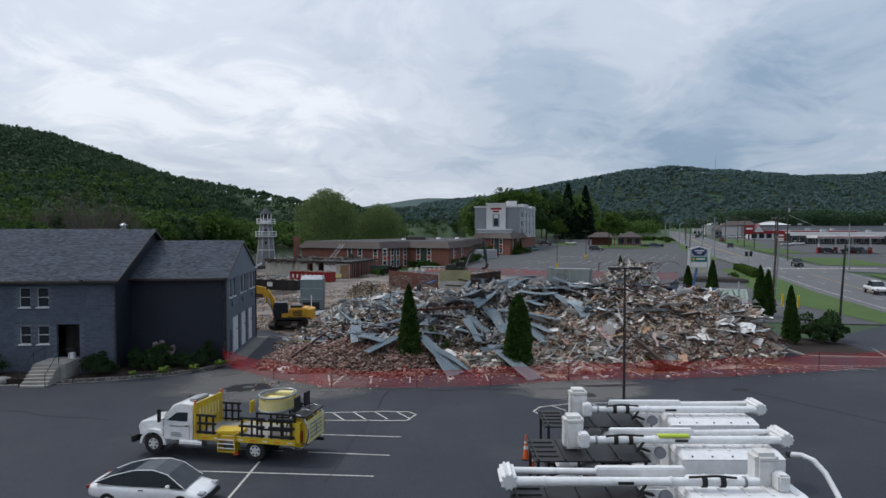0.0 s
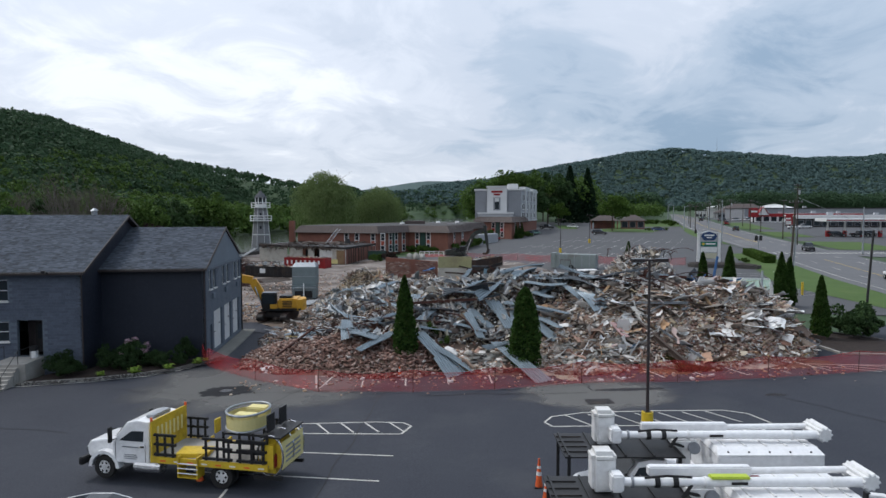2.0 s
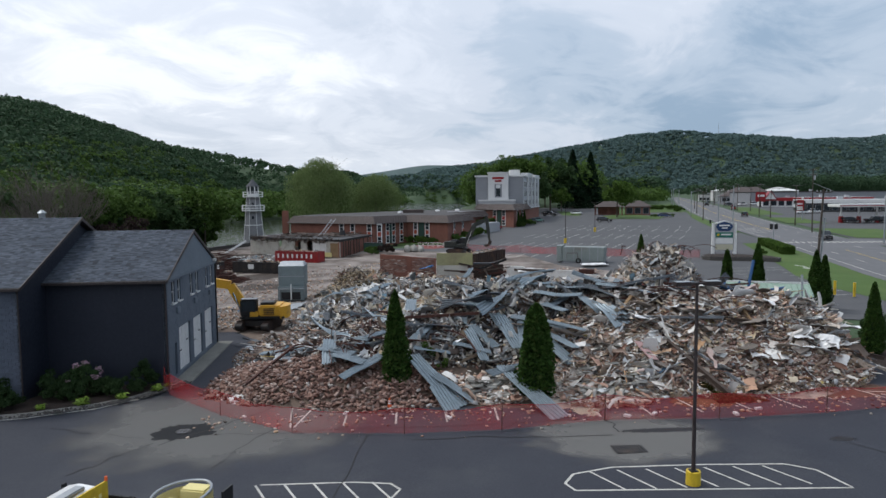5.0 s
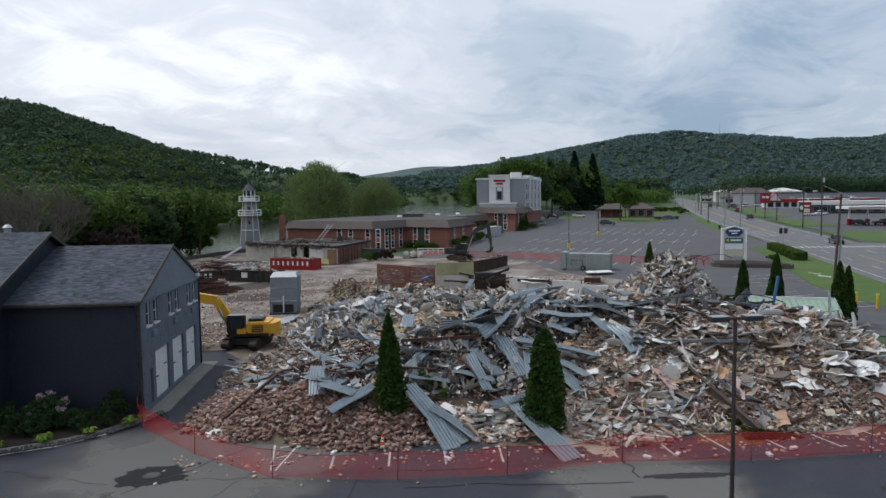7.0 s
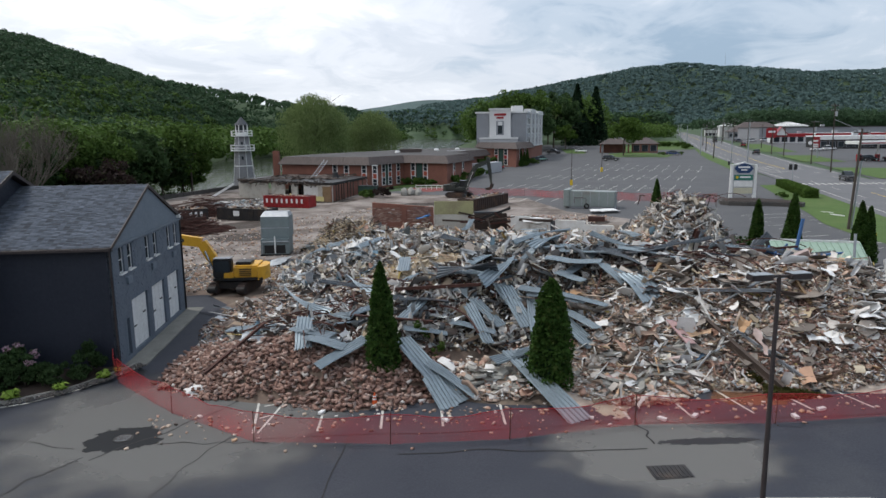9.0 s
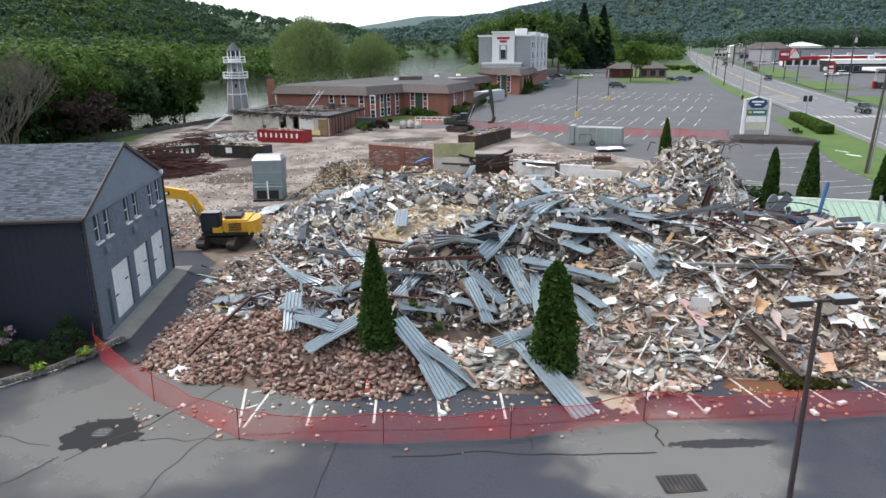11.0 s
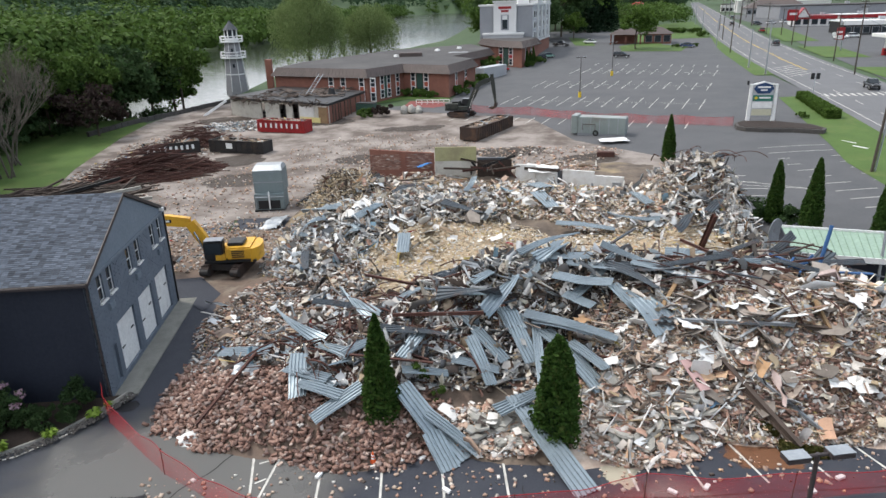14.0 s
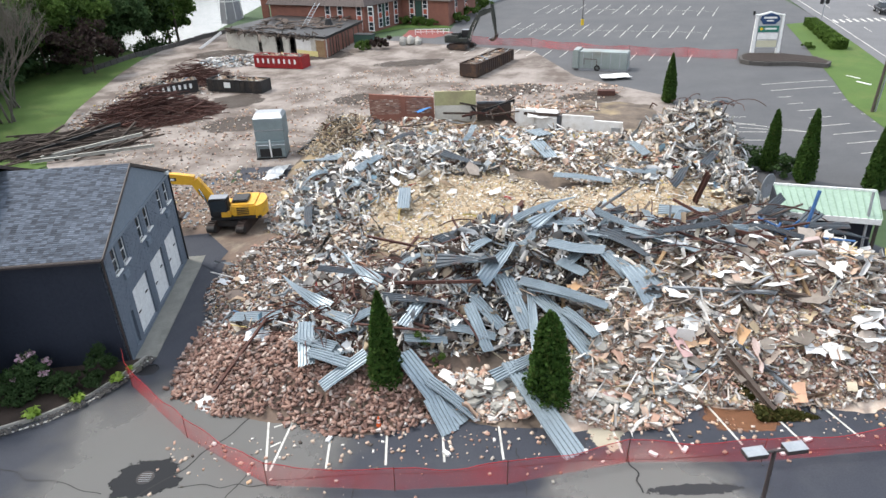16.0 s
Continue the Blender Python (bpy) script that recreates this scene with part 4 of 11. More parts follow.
for y0, y1, z0, z1 in gar:
    gd = part("garage_door", Geo().box(-0.20, y0, z0, -0.14, y1, z1), M_WHITE, house, "white panelled garage door")
    for k in range(4):
        h = (z1 - z0) / 4
        for j in range(3):
            w = (y1 - y0) / 3
            part("panel", Geo().box(-0.14, y0 + j * w + 0.09, z0 + k * h + 0.09, -0.125, y0 + (j + 1) * w - 0.09, z0 + (k + 1) * h - 0.09, None, 0.005), M_WHITE, gd)
    part("handle", Geo().box(-0.13, y0 + 0.35, z0 + 1.35, -0.08, y0 + 0.75, z0 + 1.43), M_BLACK, gd)
    part("handle", Geo().box(-0.13, y1 - 0.75, z0 + 1.85, -0.08, y1 - 0.35, z0 + 1.93), M_BLACK, gd)
part("side_door", Geo().box(-0.22, 1.15, 0.3, -0.16, 1.85, 2.55), M_SIDING_BLUE, house, "narrow grey-blue door")
for a, b in wins:
    sash_window(house, EAST @ Matrix.Translation((a, 0, 5.35)), b - a, 1.5)
for y in (2.15, 6.6, 11.1):
    ac = part("air_conditioner", Geo().box(0.0, y - 0.35, 4.55, 0.16, y + 0.35, 4.98, None, 0.02), M_SIDING_BLUE, house, "wall air conditioner under the windows")
    for k in range(5):
        part("louvre", Geo().box(0.155, y - 0.3, 4.60 + 0.07 * k, 0.175, y + 0.3, 4.63 + 0.07 * k), M_SIDING_BLUE, ac)
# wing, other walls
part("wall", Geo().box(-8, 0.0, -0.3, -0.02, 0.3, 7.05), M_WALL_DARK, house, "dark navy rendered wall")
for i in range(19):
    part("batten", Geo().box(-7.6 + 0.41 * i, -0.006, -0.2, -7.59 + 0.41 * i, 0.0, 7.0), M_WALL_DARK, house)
part("wall", Geo().box(-8, 12.9, -0.3, -0.3, 13.2, 7.05), M_SIDING_BLUE, house)
# main block
pl_w = Matrix.Translation((-34.0, -3.5, 0))
mh = [(34 - 14.75, 34 - 13.95), (34 - 13.45, 34 - 12.6)]
m_holes = [(a, b, z0, z1) for a, b in mh for z0, z1 in ((2.35, 3.75), (5.2, 6.7))] + [(34 - 12.05, 34 - 10.35, 1.3, 3.85)]
far_w = [(4.0, 4.8), (5.3, 6.1), (11.0, 11.8), (12.3, 13.1)]
m_holes += [(a, b, z0, z1) for a, b in far_w for z0, z1 in ((2.35, 3.75), (5.2, 6.7))]
part("wall", pierced(Geo(), 26.3, -0.3, 7.2, 0.3, m_holes, pl_w), M_WALL_BLUE, house, "grey-blue painted block wall")
blk = Geo()
for r in range(36):
    z = -0.2 + r * 0.205
    for k in range(64):
        x = -34 + 0.41 * k + (0.205 if r % 2 else 0)
        e = min(x + 0.395, -7.71)
        if e - x < 0.05 or any(e + 0.005 > h[0] - 34 - 0.02 and x < h[1] - 34 + 0.02 and z + 0.2 > h[2] - 0.02 and z < h[3] + 0.02 for h in m_holes):
            continue
        q = 0.012 + 0.01 * RNG.random()
        blk.add([(x, -3.5 - q, z), (e, -3.5 - q, z), (e, -3.5 - q, z + 0.19), (x, -3.5 - q, z + 0.19), (x, -3.5, z), (e, -3.5, z), (e, -3.5, z + 0.19), (x, -3.5, z + 0.19)],
                [(0, 1, 2, 3), (4, 5, 1, 0), (3, 2, 6, 7), (1, 5, 6, 2), (4, 0, 3, 7)])
tagged(part("blockwork", blk, M_FRONT_BLUE, house), kind="stuff")
for a, b in mh + far_w:
    for z0 in (2.35, 5.2):
        sash_window(house, pl_w @ Matrix.Translation((a, 0, z0)), b - a, 1.4 if z0 < 3 else 1.5)
porch = Geo()
porch.box(-12.05, -2.0, 1.28, -10.35, -1.9, 3.9)
part("porch_back", porch, M_TRIM_DARK, house, "dark recessed entrance")
dr = part("door", Geo().box(-11.5, -2.08, 1.32, -10.6, -2.02, 3.5), M_BLACK, house, "black front door in a recess")
part("glazing", Geo().box(-11.35, -2.10, 2.3, -10.75, -2.085, 3.35), M_GLASS, dr)
part("door_handle", Geo().box(-10.75, -2.14, 2.25, -10.7, -2.085, 2.45), M_CHROME, dr)
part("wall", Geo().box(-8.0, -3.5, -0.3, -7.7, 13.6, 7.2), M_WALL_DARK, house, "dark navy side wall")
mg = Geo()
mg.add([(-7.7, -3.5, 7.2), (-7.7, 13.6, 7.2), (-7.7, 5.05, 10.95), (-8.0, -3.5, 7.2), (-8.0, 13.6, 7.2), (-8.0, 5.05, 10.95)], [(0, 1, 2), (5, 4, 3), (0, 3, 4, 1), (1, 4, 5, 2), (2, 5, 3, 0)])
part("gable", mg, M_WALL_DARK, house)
part("wall", Geo().box(-34, 13.3, -0.3, -8.0, 13.6, 7.2), M_SIDING_BLUE, house)
part("wall", Geo().box(-34.3, -3.5, -0.3, -34, 13.6, 7.2), M_SIDING_BLUE, house)
# roofs
roof_w = Geo()
roof_w.slab((0.14, -0.40, 6.98), (0.14, 6.6, 10.0), (-8.0, 6.6, 10.0), (-8.0, -0.40, 6.98), -0.14)
roof_w.slab((0.14, 6.6, 10.0), (0.14, 13.6, 6.98), (-8.0, 13.6, 6.98), (-8.0, 6.6, 10.0), -0.14)
rw = part("roof", roof_w, M_TRIM_DARK, house, "dark grey asphalt shingle roof")
shingled(rw, (-7.7, -0.40, 7.13), (0.14, -0.40, 7.13), (0.14, 6.6, 10.15), (-7.7, 6.6, 10.15))
roof_m = Geo()
roof_m.slab((-7.3, -3.95, 7.10), (-7.3, 5.05, 11.05), (-34.5, 5.05, 11.05), (-34.5, -3.95, 7.10), -0.14)
roof_m.slab((-7.3, 5.05, 11.05), (-7.3, 14.05, 7.10), (-34.5, 14.05, 7.10), (-34.5, 5.05, 11.05), -0.14)
rm = part("roof", roof_m, M_TRIM_DARK, house, "dark grey asphalt shingle roof")
shingled(rm, (-34.5, -3.95, 7.26), (-7.3, -3.95, 7.26), (-7.3, 5.05, 11.21), (-34.5, 5.05, 11.21))
part("gutter", Geo().box(-8.0, -0.53, 6.93, 0.14, -0.40, 7.08, None, 0.02), M_TRIM_DARK, house, "dark brown gutter")
part("gutter", Geo().box(-34.5, -4.08, 7.05, -7.3, -3.95, 7.20, None, 0.02), M_TRIM_DARK, house, "dark brown gutter")
part("downpipe", Geo().tube((-7.62, -3.58, 0.2), (-7.62, -3.58, 7.05), 0.05), M_TRIM_DARK, house)
part("downpipe", Geo().tube((-0.08, -0.06, 0.1), (-0.08, -0.06, 6.95), 0.05), M_TRIM_DARK, house)
part("downpipe", Geo().tube((0.06, 13.12, 0.1), (0.06, 13.12, 6.95), 0.06), M_BLACK, house)
for rk in (((0.15, -0.45, 6.93), (0.15, 6.6, 9.97)), ((0.15, 13.65, 6.93), (0.15, 6.6, 9.97)), ((-7.29, -4.0, 7.05), (-7.29, 5.05, 11.0)), ((-7.29, 14.1, 7.05), (-7.29, 5.05, 11.0))):
    p, q = Vector(rk[0]), Vector(rk[1])
    b = Geo().slab(p, p + Vector((0, 0, 0.22)), q + Vector((0, 0, 0.22)), q, 0.05)
    part("bargeboard", b, M_TRIM_DARK, house)
part("roof_vent", Geo().tube((-10.2, 5.4, 10.9), (-10.2, 5.4, 11.55), 0.22, 0.22, 14), M_STEEL, house, "galvanised roof vent")
part("roof_vent_cap", Geo().tube((-10.2, 5.4, 11.55), (-10.2, 5.4, 11.75), 0.34, 0.1, 14), M_STEEL, house)
fl = part("floodlight", Geo().box(-10.0, -4.25, 7.2, -9.75, -4.02, 7.36, None, 0.02), M_BLACK, house)
part("floodlight_head", Geo().tube((-9.7, -4.2, 7.25), (-9.55, -4.35, 7.2), 0.06, 0.09), M_BLACK, fl)
part("floor_slab", Geo().prism([(-33.9, -3.2), (-8.3, -3.2), (-8.3, 0.1), (-0.3, 0.1), (-0.3, 13.2), (-33.9, 13.2)], -0.2, 0.28), M_CONCRETE, house)
part("vent_hood", Geo().box(0.0, 12.45, 7.2, 0.3, 12.7, 7.45, None, 0.03), M_WHITE, house)

HM = house.matrix_world.copy()


def house_pt(e, n, z=0.0):
    return HM @ Vector((e, n, z))


apron = Geo()
apron.box(-0.02, 0.2, -0.4, 1.30, 13.6, 0.06, None, 0.03)
tagged(part("garage_apron", apron, material("weathered apron concrete", (0.19, 0.187, 0.17), (0.125, 0.125, 0.113), 0.9, scale=0.7, fine=14, stain=(0.08, 0.085, 0.07), stain_amount=0.5, stain_scale=0.6)), "concrete strip pavement in front of the garages", "pavement", "", "structure").matrix_world = HM.copy()

# entrance steps and landing
st = thing("entrance_steps", *house_pt(-12.4, -3.5, 0), HOUSE_RZ, "concrete entrance steps with landing", "steps")
part("landing", Geo().box(-0.2, -2.6, 0.0, 2.1, 0.0, 1.28, None, 0.02), M_CONCRETE, st)
for k in range(6):
    part("step", Geo().box(-0.15, -2.6 - 0.34 * (k + 1), 0.0, 1.7, -2.6 - 0.34 * k, 1.28 - 0.19 * (k + 1), None, 0.015), M_CONCRETE, st)
for x in (-0.1, 1.65):
    hr = Geo().pipe([(x, -0.9, 2.2), (x, -2.6, 2.15), (x, -4.55, 1.0), (x, -4.7, 0.9), (x, -4.7, 0.05)], 0.025)
    for yy, zz in ((-0.9, 1.28), (-2.6, 1.28)):
        hr.tube((x, yy, zz), (x, yy, zz + 0.9), 0.022)
    part("handrail", hr, M_BLACK, st, "black metal handrail")
bin_t = thing("waste_bin", *house_pt(-10.75, -3.95, 1.28), HOUSE_RZ, "black and white litter bin by the door", "bin")
part("body", Geo().box(-0.2, -0.2, 0, 0.2, 0.2, 0.5, None, 0.03), M_WHITE, bin_t)
part("lid", Geo().box(-0.22, -0.22, 0.5, 0.22, 0.22, 0.85, None, 0.05), M_BLACK, bin_t)

# planting bed, raised behind a stone kerb
bed = [(-18.2, 48.4), (-19.0, 46.7), (-20.0, 45.1), (-21.7, 43.65), (-24.7, 42.05), (-28.6, 40.9), (-28.0, 43.3), (-26.3, 44.2), (-25.6, 47.4), (-19.4, 48.1)]
tagged(part("planting_bed", Geo().prism(bed, -0.5, -0.28), M_MULCH), "dark bark mulch planting bed", "flower bed", "", "structure")
bed2 = [(-30.9, 40.4), (-34, 39.9), (-46, 39.2), (-46, 41.6), (-31.0, 43.0)]
tagged(part("planting_bed", Geo().prism(bed2, -0.5, -0.1), M_MULCH), "dark bark mulch planting bed", "flower bed", "", "structure")
kg = [(-18.1, 48.6), (-18.9, 46.7), (-19.9, 45.0), (-21.6, 43.5), (-24.6, 41.9), (-28.6, 40.75)]
kerb = thing("bed_kerb", 0, 0, 0, 0, "low concrete kerb round the planting bed", "kerb", "", "structure")
for a, b in zip(kg, kg[1:]):
    d = Vector((b[0] - a[0], b[1] - a[1], 0))
    n = max(1, int(d.length / 1.0))
    for i in range(n):
        p = Vector((a[0], a[1], -0.48)) + d * (i / n)
        q = Vector((a[0], a[1], -0.48)) + d * ((i + 0.985) / n)
        w = Vector((d.y, -d.x, 0)).normalized() * 0.16
        part("kerb_stone", Geo().add([p, q, q + w, p + w, p + UP * 0.24, q + UP * 0.24, q + w + UP * 0.2, p + w + UP * 0.2], [(3, 2, 1, 0), (4, 5, 6, 7), (0, 1, 5, 4), (1, 2, 6, 5), (2, 3, 7, 6), (3, 0, 4, 7)]), M_CONCRETE, kerb)

# ---- plants ----
def leaf_cloud(n, fpos, size, seed, flat=0.0):
    """n small leaf blades (folded quads) at the places that fpos(rng) gives."""
    r = np.random.default_rng(seed)
    pts = np.array([fpos(r) for _ in range(n)])
    a = r.normal(size=(n, 3))
    a[:, 2] *= 1 - flat
    a /= np.linalg.norm(a, axis=1)[:, None]
    b = np.cross(a, r.normal(size=(n, 3)))
    b /= np.linalg.norm(b, axis=1)[:, None] + 1e-9
    s = size * (0.6 + 0.8 * r.random((n, 1)))
    v = np.concatenate([pts - a * s, pts + b * s * 0.55, pts + a * s, pts - b * s * 0.55], 1).reshape(-1, 3)
    return v, np.arange(4 * n).reshape(-1, 4)


def arrays_mesh(name, chunks, mat):
    """A mesh from arrays of vertices and faces."""
    me = bpy.data.meshes.new(name)
    off, fs = 0, []
    for c in chunks:
        fs.append(np.asarray(c[1]) + off)
        off += len(c[0])
    v, f = np.concatenate([c[0] for c in chunks]).astype(np.float32), np.concatenate(fs).astype(np.int32)
    me.vertices.add(len(v))
    me.vertices.foreach_set("co", v.ravel())
    me.loops.add(f.size)
    me.loops.foreach_set("vertex_index", f.ravel())
    me.polygons.add(len(f))
    me.polygons.foreach_set("loop_start", np.arange(0, f.size, f.shape[1], dtype=np.int32))
    me.update(calc_edges=True)
    me.materials.append(mat)
    return me


def clumps(r, n, rx, ry, rz, zc, hollow=0.55, lump=0.33):
    """Centres and radii of the leafy clumps of a crown."""
    out = []
    while len(out) < n:
        p = r.normal(size=3)
        p /= np.linalg.norm(p)
        q = hollow + (1 - hollow) * r.random()
        if p[2] < -0.75:
            continue
        out.append((np.array([p[0] * rx * q, p[1] * ry * q, zc + p[2] * rz * q]), lump * min(rx, rz) * (0.6 + 0.8 * r.random())))
    return out


def crown_mesh(name, n, rx, ry, rz, zc, leaf, mat, seed, nclump=26, hollow=0.55, lump=0.33):
    r = np.random.default_rng(seed)
    cl = clumps(r, nclump, rx, ry, rz, zc, hollow, lump)

    def fpos(q):
        c, s = cl[q.integers(len(cl))]
        d = q.normal(size=3)
        d /= np.linalg.norm(d)
        return c + d * s * (0.55 + 0.5 * q.random()) * np.array([1, 1, 0.8])
    return arrays_mesh(name, [leaf_cloud(n, fpos, leaf, seed + 1)], mat)


def trunk_geo(h, r, spread_r, seed, limbs=7, top=0.55):
    q = random.Random(seed)
    g = Geo().tube((0, 0, -0.5), (0, 0, h * 0.35), r, r * 0.75, 9)
    p = Vector((0, 0, h * 0.35))
    e = Vector((q.uniform(-.3, .3), q.uniform(-.3, .3), h * top))
    g.tube(p, e, r * 0.75, r * 0.4, 8)
    for k in range(limbs):
        a = 2 * math.pi * k / limbs + q.uniform(-.4, .4)
        s = p.lerp(e, q.random())
        t = s + Vector((math.cos(a) * spread_r * q.uniform(.5, .9), math.sin(a) * spread_r * q.uniform(.5, .9), h * q.uniform(.12, .33)))
        mid = s.lerp(t, 0.5) + Vector((0, 0, h * 0.03))
        g.tube(s, mid, r * 0.35, r * 0.22, 6)
        g.tube(mid, t, r * 0.22, r * 0.06, 6)
        for _ in range(3):
            u = t + Vector((q.uniform(-1, 1), q.uniform(-1, 1), q.uniform(.2, 1))) * spread_r * 0.28
            g.tube(mid.lerp(t, q.random()), u, r * 0.1, r * 0.03, 5)
    return g


def tree(name, h, rx, mat, seed, label, category="tree", leaves=3500, leaf=0.42, crown_low=0.28, bark=M_BARK, nclump=34, lump=0.33):
    t = thing(name, 0, 0, 0, 0, label, category)
    part("trunk", trunk_geo(h, max(0.12, h * 0.018), rx, seed), bark, t)
    zc = h * (0.5 + crown_low / 2)
    part("crown", crown_mesh("crown", leaves, rx, rx, h * (1 - crown_low) / 2, zc, leaf, mat, seed, nclump, 0.5, lump), mat, t)
    return t


def place(t, x, y, z, rz=0.0, s=1.0):
    t.matrix_world = pose(x, y, z, 0, 0, rz) @ Matrix.Diagonal((s, s, s, 1))
    return t


def copy_at(t, x, y, z, rz=0.0, s=1.0):
    c = copy_thing(t, pose(x, y, z, 0, 0, rz))
    c.scale = (s, s, s)
    return c


def cypress(h, r, seed, label="narrow dark green arborvitae in full leaf", taper=0.55):
    """A narrow conifer, densest at its skin, a little ragged."""
    t = thing("arborvitae", 0, 0, 0, 0, label, "tree", "arborvitae round the demolished building")
    part("trunk", Geo().tube((0, 0, -0.3), (0, 0, h * 0.8), 0.10, 0.03, 7), M_BARK, t)

    def fpos(q):
        u = q.random() ** 0.8
        a = q.random() * 2 * math.pi
        prof = (min(1.0, u * 6 + 0.55)) * (1 - u) ** taper
        lump = 1 + 0.34 * noise.noise(Vector((math.cos(a) * 1.7, math.sin(a) * 1.7, u * h * 0.45 + seed))) + 0.2 * noise.noise(Vector((math.cos(a) * 4, math.sin(a) * 4, u * h * 1.2 + seed)))
        rr = r * prof * lump * (0.66 + 0.40 * q.random())
        return np.array([math.cos(a) * rr, math.sin(a) * rr, 0.12 + u * h * (1 + 0.05 * math.sin(3 * a + seed))])
    v, f = leaf_cloud(9000, fpos, 0.11, seed)
    core = Geo()
    ring = [[(math.cos(2 * math.pi * k / 10) * r * 0.66 * p, math.sin(2 * math.pi * k / 10) * r * 0.66 * p, z * h) for k in range(10)] for z, p in ((0.03, 0.6), (0.15, 0.98), (0.4, 0.85), (0.65, 0.6), (0.85, 0.33), (0.97, 0.06))]
    core.loft(ring)
    fo = arrays_mesh("foliage", [(v, f)], M_CYPRESS)
    part("foliage", fo, M_CYPRESS, t)
    part("inner_foliage", core, M_NEEDLE, t)
    return t


cy_a, cy_b, cy_c = cypress(6.15, 1.02, 3, "tall narrow arborvitae standing at the edge of the rubble"), cypress(5.3, 1.25, 5, "broad-shouldered arborvitae standing at the edge of the rubble", 0.42), cypress(5.6, 0.85, 8)
place(cy_a, -3.3, 43.9, -0.1, 10)
place(cy_b, 5.05, 42.8, 0.1, 40)
place(cy_c, 26.6, 96.8, 0.65, 0)
for x, y, rz, s in ((28.6, 72.9, 60, 0.95), (30.3, 69.8, 130, 1.08), (34.6, 67.2, 200, 0.98), (36.0, 68.2, 250, 0.88), (29.4, 50.2, 300, 0.86)):
    copy_at(cy_c, x, y, gz(x, y), rz, s)


def shrub(name, r, h, mat, seed, label, leaves=1600, leaf=0.075, nclump=16, group=""):
    t = thing(name, 0, 0, 0, 0, label, "shrub", group)
    part("stem", trunk_geo(h * 0.8, 0.03, r * 0.7, seed, 6, 0.5), M_BARK, t)
    part("foliage", crown_mesh("foliage", leaves, r, r, h * 0.48, h * 0.5, leaf, mat, seed, nclump, 0.35, 0.42), mat, t)
    return t


M_SHRUB = leaf_mat("garden shrub foliage", [(3, (0.034, 0.062, 0.024)), (3, (0.028, 0.050, 0.020)), (2, (0.045, 0.078, 0.030))])
sh = shrub("shrub", 1.0, 1.3, M_SHRUB, 21, "rounded green garden shrub in the mulch bed", 2400, 0.08, 20, "shrubs in the bed")
place(sh, -21.3, 45.2, -0.28)
for x, y, rz, s in ((-22.6, 45.3, 70, 0.95), (-20.0, 46.0, 120, 0.7), (-23.9, 44.3, 20, 0.9), (-26.3, 43.0, 200, 0.75)):
    copy_at(sh, x, y, -0.28, rz, s)
sh_d = shrub("shrub", 1.1, 1.6, M_SHRUB, 31, "dark green clipped shrub beside the wall", 2400, 0.07, 20, "shrubs in the bed")
place(sh_d, -27.2, 43.2, -0.28)
for x, y, rz, s in ((-24.9, 45.4, 70, 1.0), (-34.5, 41.6, 120, 1.1), (-26.2, 42.3, 33, 0.8), (-37.5, 41.0, 250, 1.0)):
    copy_at(sh_d, x, y, -0.28, rz, s)
sh_u = shrub("shrub", 0.7, 2.1, M_SHRUB, 41, "loose upright shrub near the house corner", 1800, 0.09, 14, "shrubs in the bed")
place(sh_u, -19.9, 47.0, -0.28)
rh = shrub("rhododendron", 1.1, 1.9, M_LEAF_D, 51, "rhododendron with pale pink flower heads", 2200, 0.09, 18)
place(rh, -23.5, 46.2, -0.28)
part("blossom", crown_mesh("blossom", 500, 1.12, 1.12, 0.85, 1.1, 0.09, M_PINKFLOWER, 52, 12, 0.8, 0.25), M_PINKFLOWER, rh)


def hosta(seed):
    t = thing("hosta", 0, 0, 0, 0, "lime green hosta clump in the mulch", "plant", "hostas in the bed")
    q = random.Random(seed)
    g = Geo()
    for i in range(60):
        a, l, w = q.random() * 6.28, q.uniform(0.25, 0.5), q.uniform(0.06, 0.1)
        d, s = Vector((math.cos(a), math.sin(a), 0)), Vector((-math.sin(a), math.cos(a), 0))
        tilt = q.uniform(0.2, 1.1)
        m1, e = d * l * 0.55 + UP * l * tilt * 0.8, d * l + UP * l * tilt * 0.55
        g.add([d * 0.03, m1 - s * w, e, m1 + s * w], [(0, 1, 2, 3)])
    part("foliage", g, M_LIME, t)
    return t


ho = hosta(3)
place(ho, -20.3, 44.6, -0.28)
for x, y, rz, s in ((-22.2, 43.4, 50, 1.15), (-18.9, 46.3, 90, 1.0), (-24.2, 42.6, 30, 0.8), (-18.6, 47.3, 10, 0.6)):
    copy_at(ho, x, y, -0.28, rz, s)
pebbles = Geo()
for i in range(380):
    t = RNG.random() * (len(kg) - 1)
    k = min(int(t), len(kg) - 2)
    a, b = Vector((*kg[k], 0)), Vector((*kg[k + 1], 0))
    p = a.lerp(b, t - k)
    nrm = Vector((b.y - a.y, -(b.x - a.x), 0)).normalized() * -RNG.uniform(0.2, 0.75)
    s = RNG.uniform(0.03, 0.08)
    pebbles.box(-s, -s * .8, -s * .5, s, s * .8, s * .5, pose(p.x + nrm.x, p.y + nrm.y, -0.26, RNG.uniform(-40, 40), RNG.uniform(-40, 40), RNG.uniform(0, 180)))
tagged(part("edging_pebbles", pebbles, M_STONE), "dark grey pebbles along the edge of the bed", "pebbles", "", "stuff")
